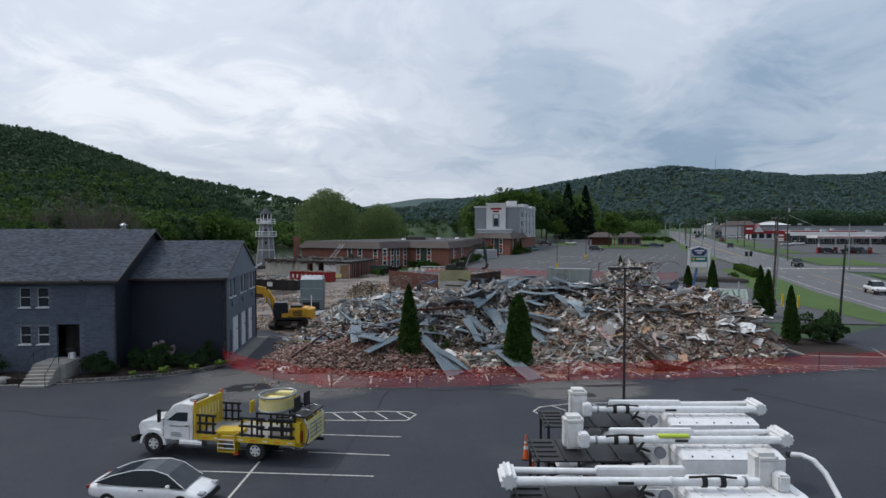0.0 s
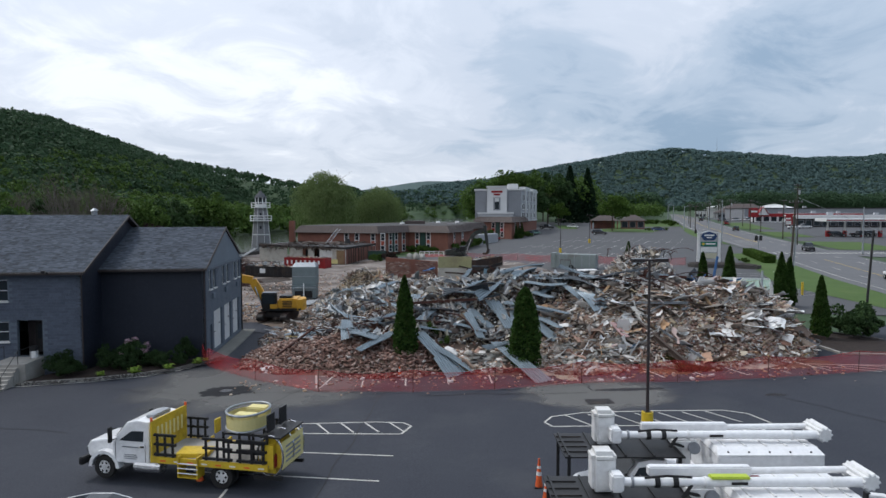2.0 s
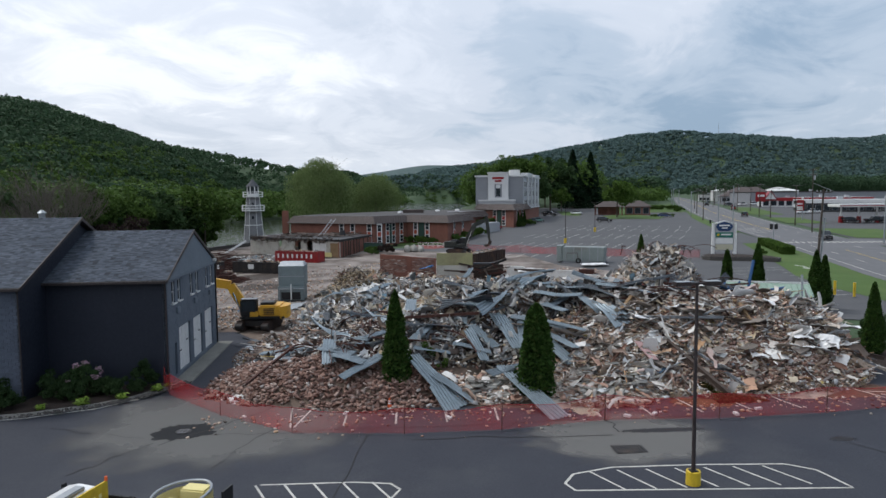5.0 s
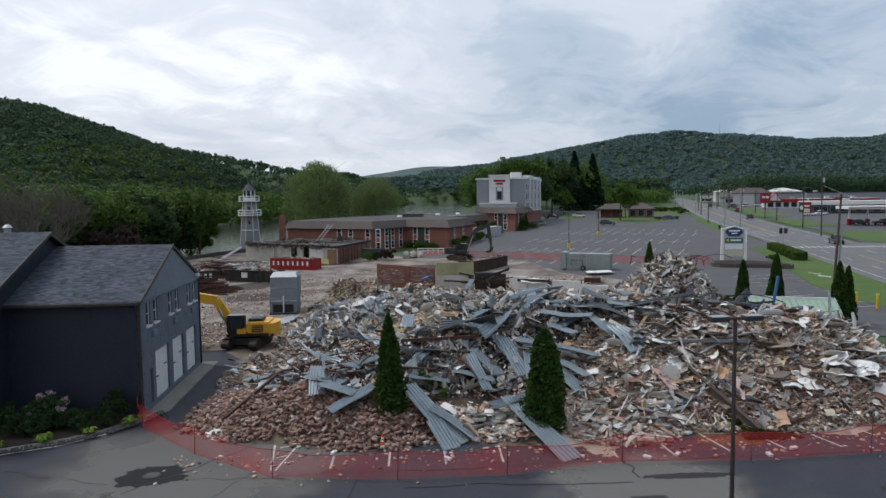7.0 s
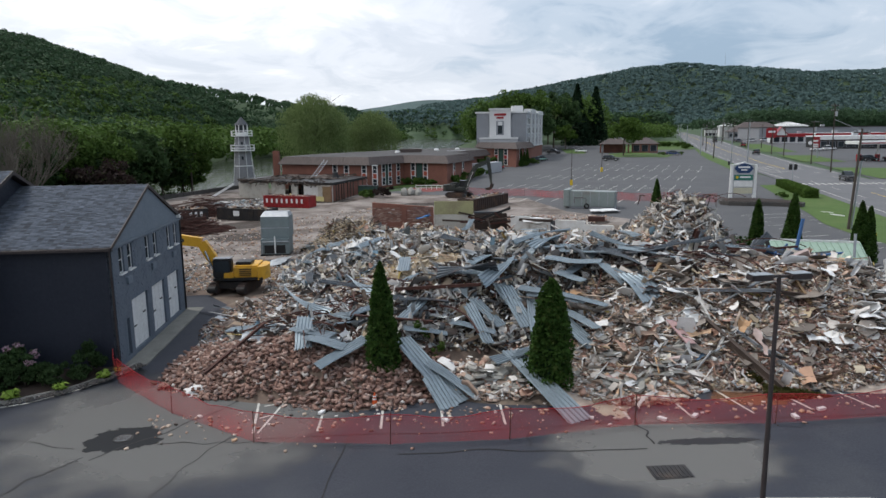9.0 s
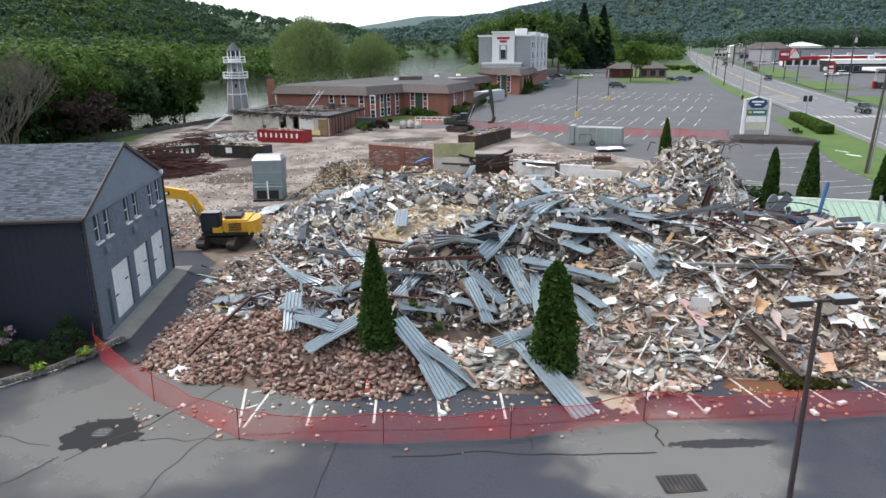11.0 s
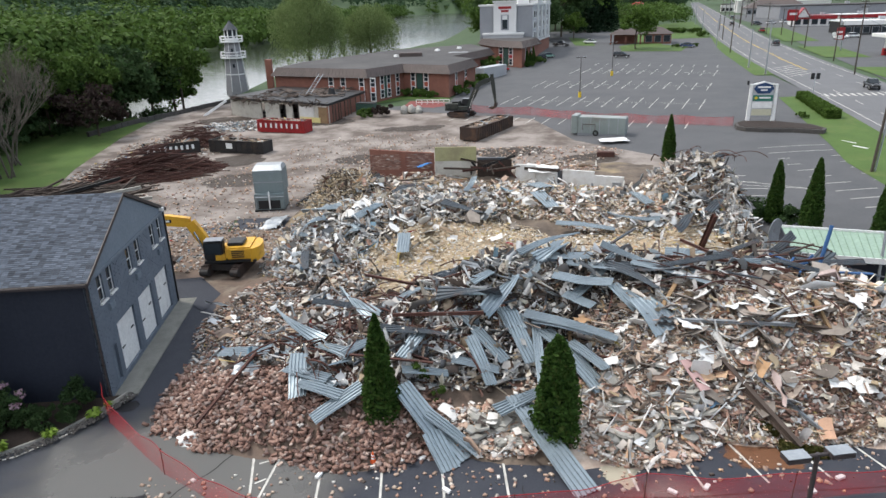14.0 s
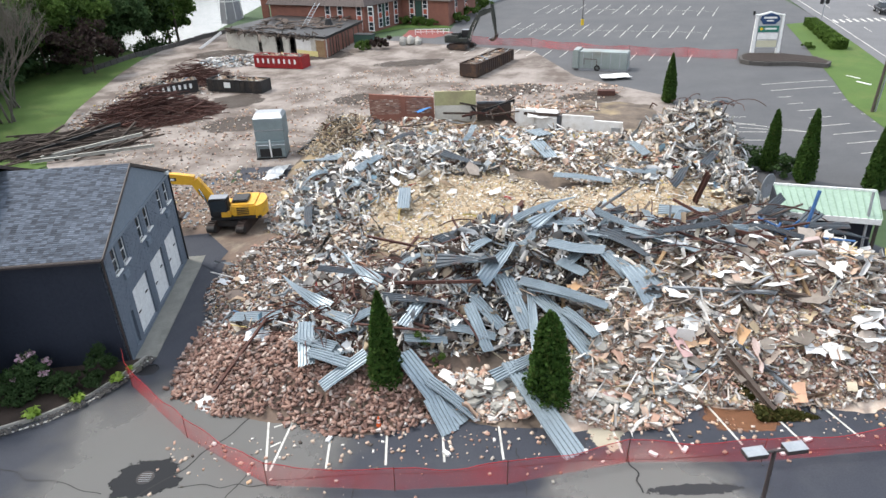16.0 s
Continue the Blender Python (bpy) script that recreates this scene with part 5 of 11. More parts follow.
for x, y in ((-38.0, 40.2), (-36.0, 40.0), (-34.2, 40.2), (-32.6, 40.5)):
    rk = thing("boulder", x, y, -0.3, RNG.uniform(0, 180), "grey-brown boulder of a low garden wall", "rock", "garden wall boulders")
    b = bmesh.new()
    bmesh.ops.create_icosphere(b, subdivisions=2, radius=0.55)
    for p in b.verts:
        p.co *= 1 + 0.25 * noise.noise(p.co * 2 + Vector((x, y, 0)))
        p.co.z *= 0.7
    part("stone", Geo().take(b), M_CHUNK, rk)

# ---- the heap of the demolished building ----
MOUNDS = [(-9.5, 46.6, 1.1, 4.6, 2.6), (-3.5, 46.5, 1.2, 3.6, 2.6), (0.5, 51.5, 2.5, 4.6, 3.2), (6.0, 54.0, 2.6, 5.0, 3.0), (11.5, 51.5, 2.2, 4.5, 3.2), (9.5, 46.0, 0.9, 3.5, 2.2),
          (17.5, 48.3, 2.6, 4.6, 3.4), (21.5, 53.0, 2.3, 4.2, 4.0), (24.2, 47.2, 1.7, 2.8, 2.4), (18.0, 60.5, 1.2, 5.0, 3.5), (6.0, 65.0, 0.9, 8.0, 5.0), (-6.0, 74.0, 1.7, 6.0, 5.0),
          (4.0, 78.5, 1.4, 7.0, 5.0), (13.0, 78.0, 0.8, 5.0, 4.0), (22.6, 75.5, 4.6, 3.2, 3.6), (20.5, 69.0, 1.8, 3.5, 4.0), (-11.5, 86.5, 2.6, 2.8, 3.6), (-13.0, 61.0, 0.25, 3.5, 7.0), (-3.5, 88.0, 1.2, 4.0, 2.5), (8.0, 90.5, 1.0, 9.0, 3.0)]
EDGE = [(-16.1, 48.1), (-15.0, 45.2), (-12.8, 43.9), (-10.7, 42.7), (-9.1, 42.2), (-6.8, 42.3), (-5.4, 40.9), (-4.0, 40.8), (-2.6, 41.3), (-1.0, 42.0), (0.7, 41.7), (2.4, 40.8), (6.0, 40.2), (7.5, 40.4), (8.4, 39.9), (10.2, 40.6),
        (12.2, 42.3), (13.8, 41.8), (16.0, 41.7), (17.8, 42.3), (18.9, 41.4), (20.4, 40.8), (25.3, 44.0), (27.4, 48.5), (27.0, 55.0), (24.5, 62.0), (26.6, 70.0), (28.0, 80.0), (24.0, 90.0), (25.5, 97.0), (18.0, 101.0), (2.0, 101.0), (-8.0, 97.0),
        (-14.8, 92.0), (-16.5, 80.0), (-15.5, 72.0), (-15.0, 66.2), (-17.6, 63.2), (-17.2, 59.4), (-16.4, 55.3), (-15.2, 52.4), (-16.0, 50.5)]


def edge_side(x, y):
    """Distance inside the heap's outline (negative outside)."""
    inside, best = False, 1e9
    for (ax, ay), (bx, by) in zip(EDGE, EDGE[1:] + EDGE[:1]):
        if (ay > y) != (by > y) and x < (bx - ax) * (y - ay) / (by - ay) + ax:
            inside = not inside
        dx, dy = bx - ax, by - ay
        t = min(1, max(0, ((x - ax) * dx + (y - ay) * dy) / (dx * dx + dy * dy)))
        best = min(best, math.hypot(x - ax - t * dx, y - ay - t * dy))
    return best if inside else -best


def heap(x, y):
    d = edge_side(x, y)
    h = 0.22
    for cx, cy, hh, rx, ry in MOUNDS:
        e = ((x - cx) / rx) ** 2 + ((y - cy) / ry) ** 2
        if e < 14:
            h += hh * math.exp(-0.5 * e)
    n = 0.22 * noise.noise(Vector((x * 0.45, y * 0.45, 1))) + 0.16 * noise.noise(Vector((x * 1.1, y * 1.1, 4))) + 0.08 * noise.noise(Vector((x * 2.6, y * 2.6, 7)))
    return gz(x, y) + (h * (1 + 0.5 * n) + 0.5 * n) * smooth(-0.6, 2.2, d) - 0.10


HX = [-19.5 + 0.45 * i for i in range(106)]
HY = [39.5 + 0.45 * i for i in range(140)]
rub = grid_mesh("rubble_ground", HX, HY, heap)
for m_ in (M_RUBBLE, M_SAND, M_DIRT, M_VOID_FINES, M_FINES):
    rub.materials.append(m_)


def clearing(x, y):
    """Inside the two flat sandy clearings within the heap."""
    k = 0.45 * noise.noise(Vector((x * .35, y * .35, 11))) + 0.3 * noise.noise(Vector((x * 1.2, y * 1.2, 3)))
    return min(((x - 0.4) / 7.0) ** 2 + ((y - 65.4) / 7.2) ** 2, ((x - 14.5) / 6.5) ** 2 + ((y - 64.0) / 4.0) ** 2) + k < 1


def heap_zone(x, y):
    """0 crushed rubble, 1 sandy clearing, 2 brown dirt, 3 fines with painted void shade under the steel, 4 plaster
    fines.
    """
    k = 0.55 * noise.noise(Vector((x * .35, y * .35, 11))) + 0.3 * noise.noise(Vector((x * 1.2, y * 1.2, 3)))
    if clearing(x, y):
        return 1
    if ((x + 14.5) / 6.5) ** 2 + ((y - 56) / 9.5) ** 2 + k < 1 or y < 47.5 and -17 < x < 1:
        return 2
    # Ground below the steel, coloured dark in place of void shade.
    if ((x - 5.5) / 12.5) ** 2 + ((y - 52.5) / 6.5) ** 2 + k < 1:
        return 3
    if y < 57 and x > 5:
        return 4
    return 0


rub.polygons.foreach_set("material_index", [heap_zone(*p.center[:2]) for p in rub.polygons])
heap_ob = part("rubble_heap", rub, None)
tagged(heap_ob, "heap of crushed building rubble and dust", "rubble", "", "stuff")
HGRID = np.array([[heap(x, y) for x in HX] for y in HY])


def hz(x, y):
    """The heap's height, read from its grid."""
    u, v = (np.asarray(x) - HX[0]) / 0.45, (np.asarray(y) - HY[0]) / 0.45
    i, j = np.clip(u.astype(int), 0, len(HX) - 2), np.clip(v.astype(int), 0, len(HY) - 2)
    a, b = np.clip(u - i, 0, 1), np.clip(v - j, 0, 1)
    return (HGRID[j, i] * (1 - a) + HGRID[j, i + 1] * a) * (1 - b) + (HGRID[j + 1, i] * (1 - a) + HGRID[j + 1, i + 1] * a) * b


def hz1(x, y):
    return float(hz(np.array([x]), np.array([y]))[0])


CUBE_V = np.array([(x, y, z) for z in (-.5, .5) for y in (-.5, .5) for x in (-.5, .5)])
CUBE_F = np.array([(0, 2, 3, 1), (4, 5, 7, 6), (0, 1, 5, 4), (2, 6, 7, 3), (0, 4, 6, 2), (1, 3, 7, 5)])


def turns(r, n, tilt):
    """Random turns: any heading, tilted off the level by about tilt radians."""
    yaw, p, q = r.random(n) * 2 * np.pi, r.normal(size=n) * tilt, r.normal(size=n) * tilt
    cy, sy, cp, sp, cq, sq = np.cos(yaw), np.sin(yaw), np.cos(p), np.sin(p), np.cos(q), np.sin(q)
    m = np.zeros((n, 3, 3))
    m[:, 0, 0], m[:, 0, 1], m[:, 0, 2] = cy * cp, cy * sp * sq - sy * cq, cy * sp * cq + sy * sq
    m[:, 1, 0], m[:, 1, 1], m[:, 1, 2] = sy * cp, sy * sp * sq + cy * cq, sy * sp * cq - cy * sq
    m[:, 2, 0], m[:, 2, 1], m[:, 2, 2] = -sp, cp * sq, cp * cq
    return m


GX0, GY0, GSTEP = -24.0, 36.0, 0.4
SIDE_GRID = np.array([[edge_side(GX0 + GSTEP * i, GY0 + GSTEP * j) for i in range(140)] for j in range(172)])
CLEAR_GRID = np.array([[clearing(GX0 + GSTEP * i, GY0 + GSTEP * j) for i in range(140)] for j in range(172)])


def on_grid(g, p):
    """Values of a plan grid at the places p."""
    i = np.clip(((p[:, 0] - GX0) / GSTEP + .5).astype(int), 0, 139)
    j = np.clip(((p[:, 1] - GY0) / GSTEP + .5).astype(int), 0, 171)
    return g[j, i]


def scatter(r, n, zone, inside=True, bare=0.0):
    """n places (x, y) in a list of (cx, cy, rx, ry, weight) patches, within the heap's outline."""
    w = np.array([z[4] for z in zone], float)
    out = np.zeros((0, 2))
    while len(out) < n:
        k = r.choice(len(zone), size=n, p=w / w.sum())
        c = np.array([z[:4] for z in zone])[k]
        a, q = r.random(n) * 2 * np.pi, np.sqrt(r.random(n))
        p = np.stack([c[:, 0] + c[:, 2] * q * np.cos(a), c[:, 1] + c[:, 3] * q * np.sin(a)], 1)
        if inside:
            p = p[on_grid(SIDE_GRID, p) > -0.1 - 0.5 * r.random(len(p))]
        if bare:
            p = p[~on_grid(CLEAR_GRID, p) | (r.random(len(p)) > bare)]
        out = np.concatenate([out, p])
    return out[:n]


def lumps(r, pos, size, tilt, lift=0.3, rough=1.0):
    """Rough-cornered slabs and chips of the given sizes."""
    n = len(pos)
    v = CUBE_V[None] * size[:, None, :]
    v = v + r.normal(size=v.shape) * size[:, None, :] * np.array([0.06, 0.10, 0.04]) * rough
    v = np.einsum("nij,nkj->nki", turns(r, n, tilt), v)
    z = hz(pos[:, 0], pos[:, 1]) + size[:, 2] * 0.4 + lift * r.random(n) ** 2
    v += np.concatenate([pos, z[:, None]], 1)[:, None, :]
    f = (CUBE_F[None] + (np.arange(n) * 8)[:, None, None]).reshape(-1, 4)
    return v.reshape(-1, 3), f


def shards(r, pos, size, tilt, lift=0.25):
    """Small four-sided splinters and chips."""
    n = len(pos)
    base = np.array([(-.6, -.5, -.4), (.6, -.4, -.4), (.0, .65, -.35), (.05, .0, .75)])
    v = (base[None] + r.normal(size=(n, 4, 3)) * 0.16) * size[:, None, :]
    v = np.einsum("nij,nkj->nki", turns(r, n, tilt), v)
    z = hz(pos[:, 0], pos[:, 1]) + size[:, 2] * 0.4 + lift * r.random(n) ** 2
    v += np.concatenate([pos, z[:, None]], 1)[:, None, :]
    f = np.array([(0, 1, 3), (1, 2, 3), (2, 0, 3)])
    return v.reshape(-1, 3), (f[None] + (np.arange(n) * 4)[:, None, None]).reshape(-1, 3)


def rags(r, pos, size, tilt, lift=0.35, crumple=0.05):
    """Crumpled sheets: small grids, bent and folded."""
    n, k = len(pos), 4
    u, w = np.meshgrid(np.linspace(-.5, .5, k), np.linspace(-.5, .5, k))
    base = np.stack([u.ravel(), w.ravel(), 0 * u.ravel()], 1)
    v = base[None] * np.concatenate([size, np.ones((n, 1))], 1)[:, None, :]
    ph = r.random((n, 1)) * 6.28
    amp = crumple * size[:, :1] * (0.3 + r.random((n, 1)))
    v[:, :, 2] += amp * np.sin(base[None, :, 0] * r.uniform(2, 7, (n, 1)) + ph) + amp * 0.6 * np.sin(base[None, :, 1] * r.uniform(2, 8, (n, 1)) + ph * 2)
    v += r.normal(size=v.shape) * size[:, None, :1] * 0.03
    v = np.einsum("nij,nkj->nki", turns(r, n, tilt), v)
    z = hz(pos[:, 0], pos[:, 1]) + 0.05 + lift * r.random(n)
    v += np.concatenate([pos, z[:, None]], 1)[:, None, :]
    q = np.array([(j * k + i, j * k + i + 1, (j + 1) * k + i + 1, (j + 1) * k + i) for j in range(k - 1) for i in range(k - 1)])
    return v.reshape(-1, 3), (q[None] + (np.arange(n) * k * k)[:, None, None]).reshape(-1, 4)


def sized(r, n, lo, hi, power=1.6):
    """Sizes between lo and hi, small ones far more common; the sides of a piece go together."""
    lo, hi = np.array(lo), np.array(hi)
    return lo + (hi - lo) * (r.random((n, 1)) ** power) * (0.6 + 0.4 * r.random((n, len(lo))))


r = np.random.default_rng(5)
Z_BRICK = [(-10.5, 45.8, 5.4, 3.0, 5), (-4, 43.6, 4.5, 2.6, 3), (-13.8, 48.5, 2.2, 4.0, 2)]
Z_DUST = [(-13.0, 56, 4.0, 7.0, 4), (-10, 60, 4.0, 5.0, 2)]
Z_METAL = [(0.5, 50.5, 6.5, 5.0, 5), (8, 54.0, 8.0, 4.2, 5), (-4, 48.5, 5.0, 3.5, 3), (14, 53.0, 6.5, 3.5, 3)]
Z_PALE = [(17.5, 46.5, 9.0, 5.0, 6), (10.5, 46.0, 5.0, 4.0, 3), (23.5, 50, 4.0, 5.0, 3), (24, 47.5, 3.5, 3.5, 2)]
Z_TAN = [(1.0, 65.5, 8.0, 8.0, 6), (14, 64.5, 8.0, 5.0, 4)]
Z_GREY = [(-8, 73, 7.5, 8.0, 6), (-1, 77, 7.0, 6.0, 4), (-11, 68, 4.5, 5.0, 3)]
Z_BACK = [(6, 80, 10.0, 7.0, 5), (15, 76, 7.0, 7.0, 4), (-3, 84, 7.0, 4.5, 3)]
Z_REAR = [(4, 95, 14.0, 4.0, 4), (-8, 93, 5.0, 4.0, 2)]
Z_TALL = [(23.2, 77.5, 3.8, 7.0, 5), (21, 67, 5.0, 4.0, 2), (25, 84, 2.4, 6.0, 2)]
Z_FILL = [(2.6, 43.2, 3.0, 1.6, 4), (9.0, 43.0, 3.6, 2.4, 6), (5.5, 44.8, 2.5, 1.8, 2)]
Z_WEST = [(-9.5, 51.0, 4.0, 2.6, 4), (-7.0, 55.5, 4.0, 3.0, 4), (-8.5, 62, 3.5, 4.0, 3)]
Z_CREST = [(6.5, 57.0, 7.0, 3.0, 5), (12.5, 53.0, 6.0, 2.2, 4), (-0.5, 54.5, 4.0, 1.8, 2), (19, 54.5, 5.0, 2.0, 2)]
Z_WOOD = [(-11.6, 86, 4.0, 6.0, 5), (-8.5, 81, 4.5, 5.0, 2)]
# kind, zone, fine chips, chips, boards, strips, crumpled sheets, tilt
PLAN = [("pale", Z_PALE, 30000, 3600, 190, 60, 160, 0.32), ("tan", Z_PALE, 7000, 1100, 90, 20, 70, 0.35), ("mixed", Z_PALE, 5000, 900, 110, 40, 70, 0.36), ("dark", Z_PALE, 3000, 420, 110, 40, 50, 0.4), ("white", Z_PALE, 5600, 800, 110, 110, 230, 0.58),
        ("dark", Z_METAL, 6500, 2400, 700, 420, 420, 0.46), ("grey", Z_METAL, 1800, 420, 110, 620, 340, 0.50), ("white", Z_METAL, 2300, 520, 130, 640, 430, 0.55), ("tan", Z_METAL, 2200, 400, 90, 10, 60, 0.4), ("pale", Z_METAL, 1800, 300, 30, 10, 40, 0.4),
        ("dark", Z_CREST, 3400, 1100, 800, 300, 300, 0.40), ("grey", Z_CREST, 500, 120, 60, 130, 90, 0.45), ("white", Z_CREST, 1300, 300, 60, 160, 200, 0.55), ("tan", Z_CREST, 1200, 260, 60, 10, 30, 0.4),
        ("tan", Z_TAN, 15000, 260, 30, 30, 16, 0.10), ("white", Z_TAN, 900, 60, 6, 14, 20, 0.15),
        ("mixed", Z_DUST, 6500, 420, 30, 16, 20, 0.22), ("dark", Z_DUST, 3600, 200, 20, 0, 0, 0.22), ("white", Z_DUST, 420, 50, 4, 4, 16, 0.22),
        ("grey", Z_GREY, 4200, 1100, 120, 360, 900, 0.46), ("mixed", Z_GREY, 4200, 900, 110, 70, 120, 0.40), ("white", Z_GREY, 3800, 700, 90, 200, 480, 0.5), ("tan", Z_GREY, 3000, 500, 60, 16, 50, 0.38), ("dark", Z_GREY, 1200, 260, 60, 60, 90, 0.4),
        ("tan", Z_BACK, 7000, 1500, 110, 20, 110, 0.30), ("pale", Z_BACK, 5200, 1300, 80, 60, 260, 0.34), ("mixed", Z_BACK, 3000, 900, 160, 60, 140, 0.36), ("white", Z_BACK, 2600, 800, 30, 100, 380, 0.42), ("grey", Z_BACK, 1200, 300, 40, 120, 240, 0.42),
        ("mixed", Z_REAR, 3600, 700, 90, 40, 60, 0.3), ("pale", Z_REAR, 3600, 700, 40, 20, 90, 0.3),
        ("mixed", Z_TALL, 2600, 800, 220, 130, 140, 0.55), ("grey", Z_TALL, 1800, 500, 130, 260, 260, 0.55), ("white", Z_TALL, 1700, 480, 130, 260, 330, 0.55), ("dark", Z_TALL, 1400, 400, 190, 80, 130, 0.5), ("tan", Z_TALL, 1400, 300, 60, 10, 40, 0.45),
        ("tan", Z_WOOD, 900, 300, 240, 20, 20, 0.45), ("dark", Z_WOOD, 700, 240, 200, 30, 40, 0.45),
        ("pale", Z_FILL, 4200, 900, 30, 20, 60, 0.22), ("white", Z_FILL, 900, 120, 14, 12, 24, 0.22),
        ("mixed", Z_WEST, 4200, 700, 80, 70, 70, 0.36), ("grey", Z_WEST, 1600, 300, 30, 110, 170, 0.42), ("white", Z_WEST, 900, 140, 10, 40, 80, 0.4), ("dark", Z_WEST, 1800, 300, 80, 50, 40, 0.4)]
bits, chips = {}, {}
for key, zone, n_fine, n_chip, n_board, n_strip, n_rag, tilt in PLAN:
    got, fine = bits.setdefault(key, []), chips.setdefault(key, [])
    bare = 0.0 if zone is Z_TAN else 0.93
    n_fine, n_chip, n_board, n_strip, n_rag = int(n_fine * 1.25), int(n_chip * 1.45), int(n_board * 2.4), int(n_strip * 1.5), int(n_rag * 1.3)
    fine.append(shards(r, scatter(r, n_fine, zone, True, bare), sized(r, n_fine, (0.06, 0.05, 0.025), (0.30, 0.24, 0.11)), tilt, 0.30))
    got.append(lumps(r, scatter(r, n_chip, zone, True, bare), sized(r, n_chip, (0.11, 0.08, 0.03), (0.54, 0.36, 0.11), 2.8), tilt * 1.15, 0.36))
    got.append(lumps(r, scatter(r, n_board, zone, True, bare), sized(r, n_board, (0.35, 0.025, 0.018), (2.6, 0.11, 0.05), 2.2), tilt * 0.8, 0.75))
    if n_strip:
        got.append(rags(r, scatter(r, n_strip, zone, True, bare), sized(r, n_strip, (0.35, 0.04), (2.4, 0.22), 1.8), tilt * 1.2, 0.7, 0.16))
    if n_rag:
        got.append(rags(r, scatter(r, n_rag, zone, True, bare), sized(r, n_rag, (0.18, 0.14), (1.3, 0.8), 3.2), tilt * 1.2, 0.65, 0.12))
NAMES = {"pale": ("plaster_debris", "broken pale plaster, board and masonry pieces"), "mixed": ("mixed_debris", "tangled mixed building debris of many colours"), "dark": ("charred_debris", "dark timber and steel scraps"),
         "grey": ("sheet_metal_debris", "crumpled grey and white sheet metal scraps"), "tan": ("timber_debris", "splintered tan timber and insulation scraps"), "white": ("white_debris", "bright white board, plastic and metal scraps")}
for key, chunks in bits.items():
    nm, lab = NAMES[key]
    ob = part(nm, arrays_mesh(nm, chunks, M_DEB[key]), M_DEB[key])
    tagged(ob, lab, "debris", "", "stuff")

for key, chunks in chips.items():
    nm, lab = NAMES[key]
    tagged(part(nm, arrays_mesh(nm, chunks, M_DEB[key]), M_DEB[key]), "small chips of " + lab, "debris", "", "stuff")

# bricks: the nearest of the pile as pieces, the others joined
brick_geo = Geo().box(-0.165, -0.08, -0.05, 0.165, 0.08, 0.05, None, 0.006)
brick_me = brick_geo.mesh("brick")
brick_me.materials.append(M_BRICK_ONE)
brick_heap = thing("brick_heap", 0, 0, 0, 0, "spilled heap of loose reddish bricks", "bricks")
zone_near = [(-11.0, 44.8, 4.4, 1.7, 5), (-5.2, 42.4, 4.0, 1.3, 3)]
pn = scatter(r, 290, zone_near)
for x, y in pn:
    part("brick", brick_me, None, brick_heap).matrix_local = pose(x, y, hz1(x, y) + r.uniform(0.04, 0.22), r.normal() * 28, r.normal() * 28, r.uniform(0, 360))
pj = np.concatenate([scatter(r, 3600, Z_BRICK), scatter(r, 1100, [(15.3, 43.4, 2.6, 1.4, 3), (19.5, 43.8, 3.2, 1.6, 4), (21.5, 45.8, 3.5, 2.6, 3), (19, 47, 3, 2, 2)]), scatter(r, 1700, Z_DUST + Z_WEST, True, 0.93)])
sz = np.tile([[0.33, 0.16, 0.105]], (len(pj), 1)) * (0.85 + 0.2 * r.random((len(pj), 1)))
sz[r.random(len(pj)) < 0.3, 0] *= 0.55
ob = part("loose_bricks", arrays_mesh("loose_bricks", [lumps(r, pj, sz, 0.36, 0.30, 0.15)], M_BRICKS), M_BRICKS, brick_heap)
tagged(ob, kind="stuff")

# chips and blocks strewn over the paving in front
ps = np.stack([r.uniform(-14, 26, 420), 41.2 - np.abs(r.normal(size=420)) * 1.5], 1)
v, f = lumps(r, ps, sized(r, 420, (0.04, 0.04, 0.02), (0.26, 0.18, 0.10)), 0.15, 0.0)
v[:, 2] += np.repeat([gz(x, y) + 0.01 - hz1(x, y) + (0.0) for x, y in ps], 8)
tagged(part("strewn_chips", arrays_mesh("strewn_chips", [(v, f)], M_DEB["pale"]), M_DEB["pale"]), "pale chips of masonry strewn over the asphalt", "debris", "", "stuff")
for x, y in ((-1.7, 42.0), (-2.1, 41.8), (-1.4, 42.3), (-1.9, 42.4), (-1.2, 41.9), (10.9, 39.2), (12.4, 42.0), (16.6, 39.5), (-0.1, 39.6), (15.1, 38.8), (-5.9, 40.9), (9.4, 39.0), (18.7, 42.6)):
    wb = thing("white_block", x, y, gz(x, y) + 0.02, r.uniform(0, 180), "white painted brick lying on the asphalt", "brick", "white bricks on the asphalt")
    part("block", Geo().box(-0.2, -0.1, 0, 0.2, 0.1, 0.13, None, 0.015), M_WHITE, wb)


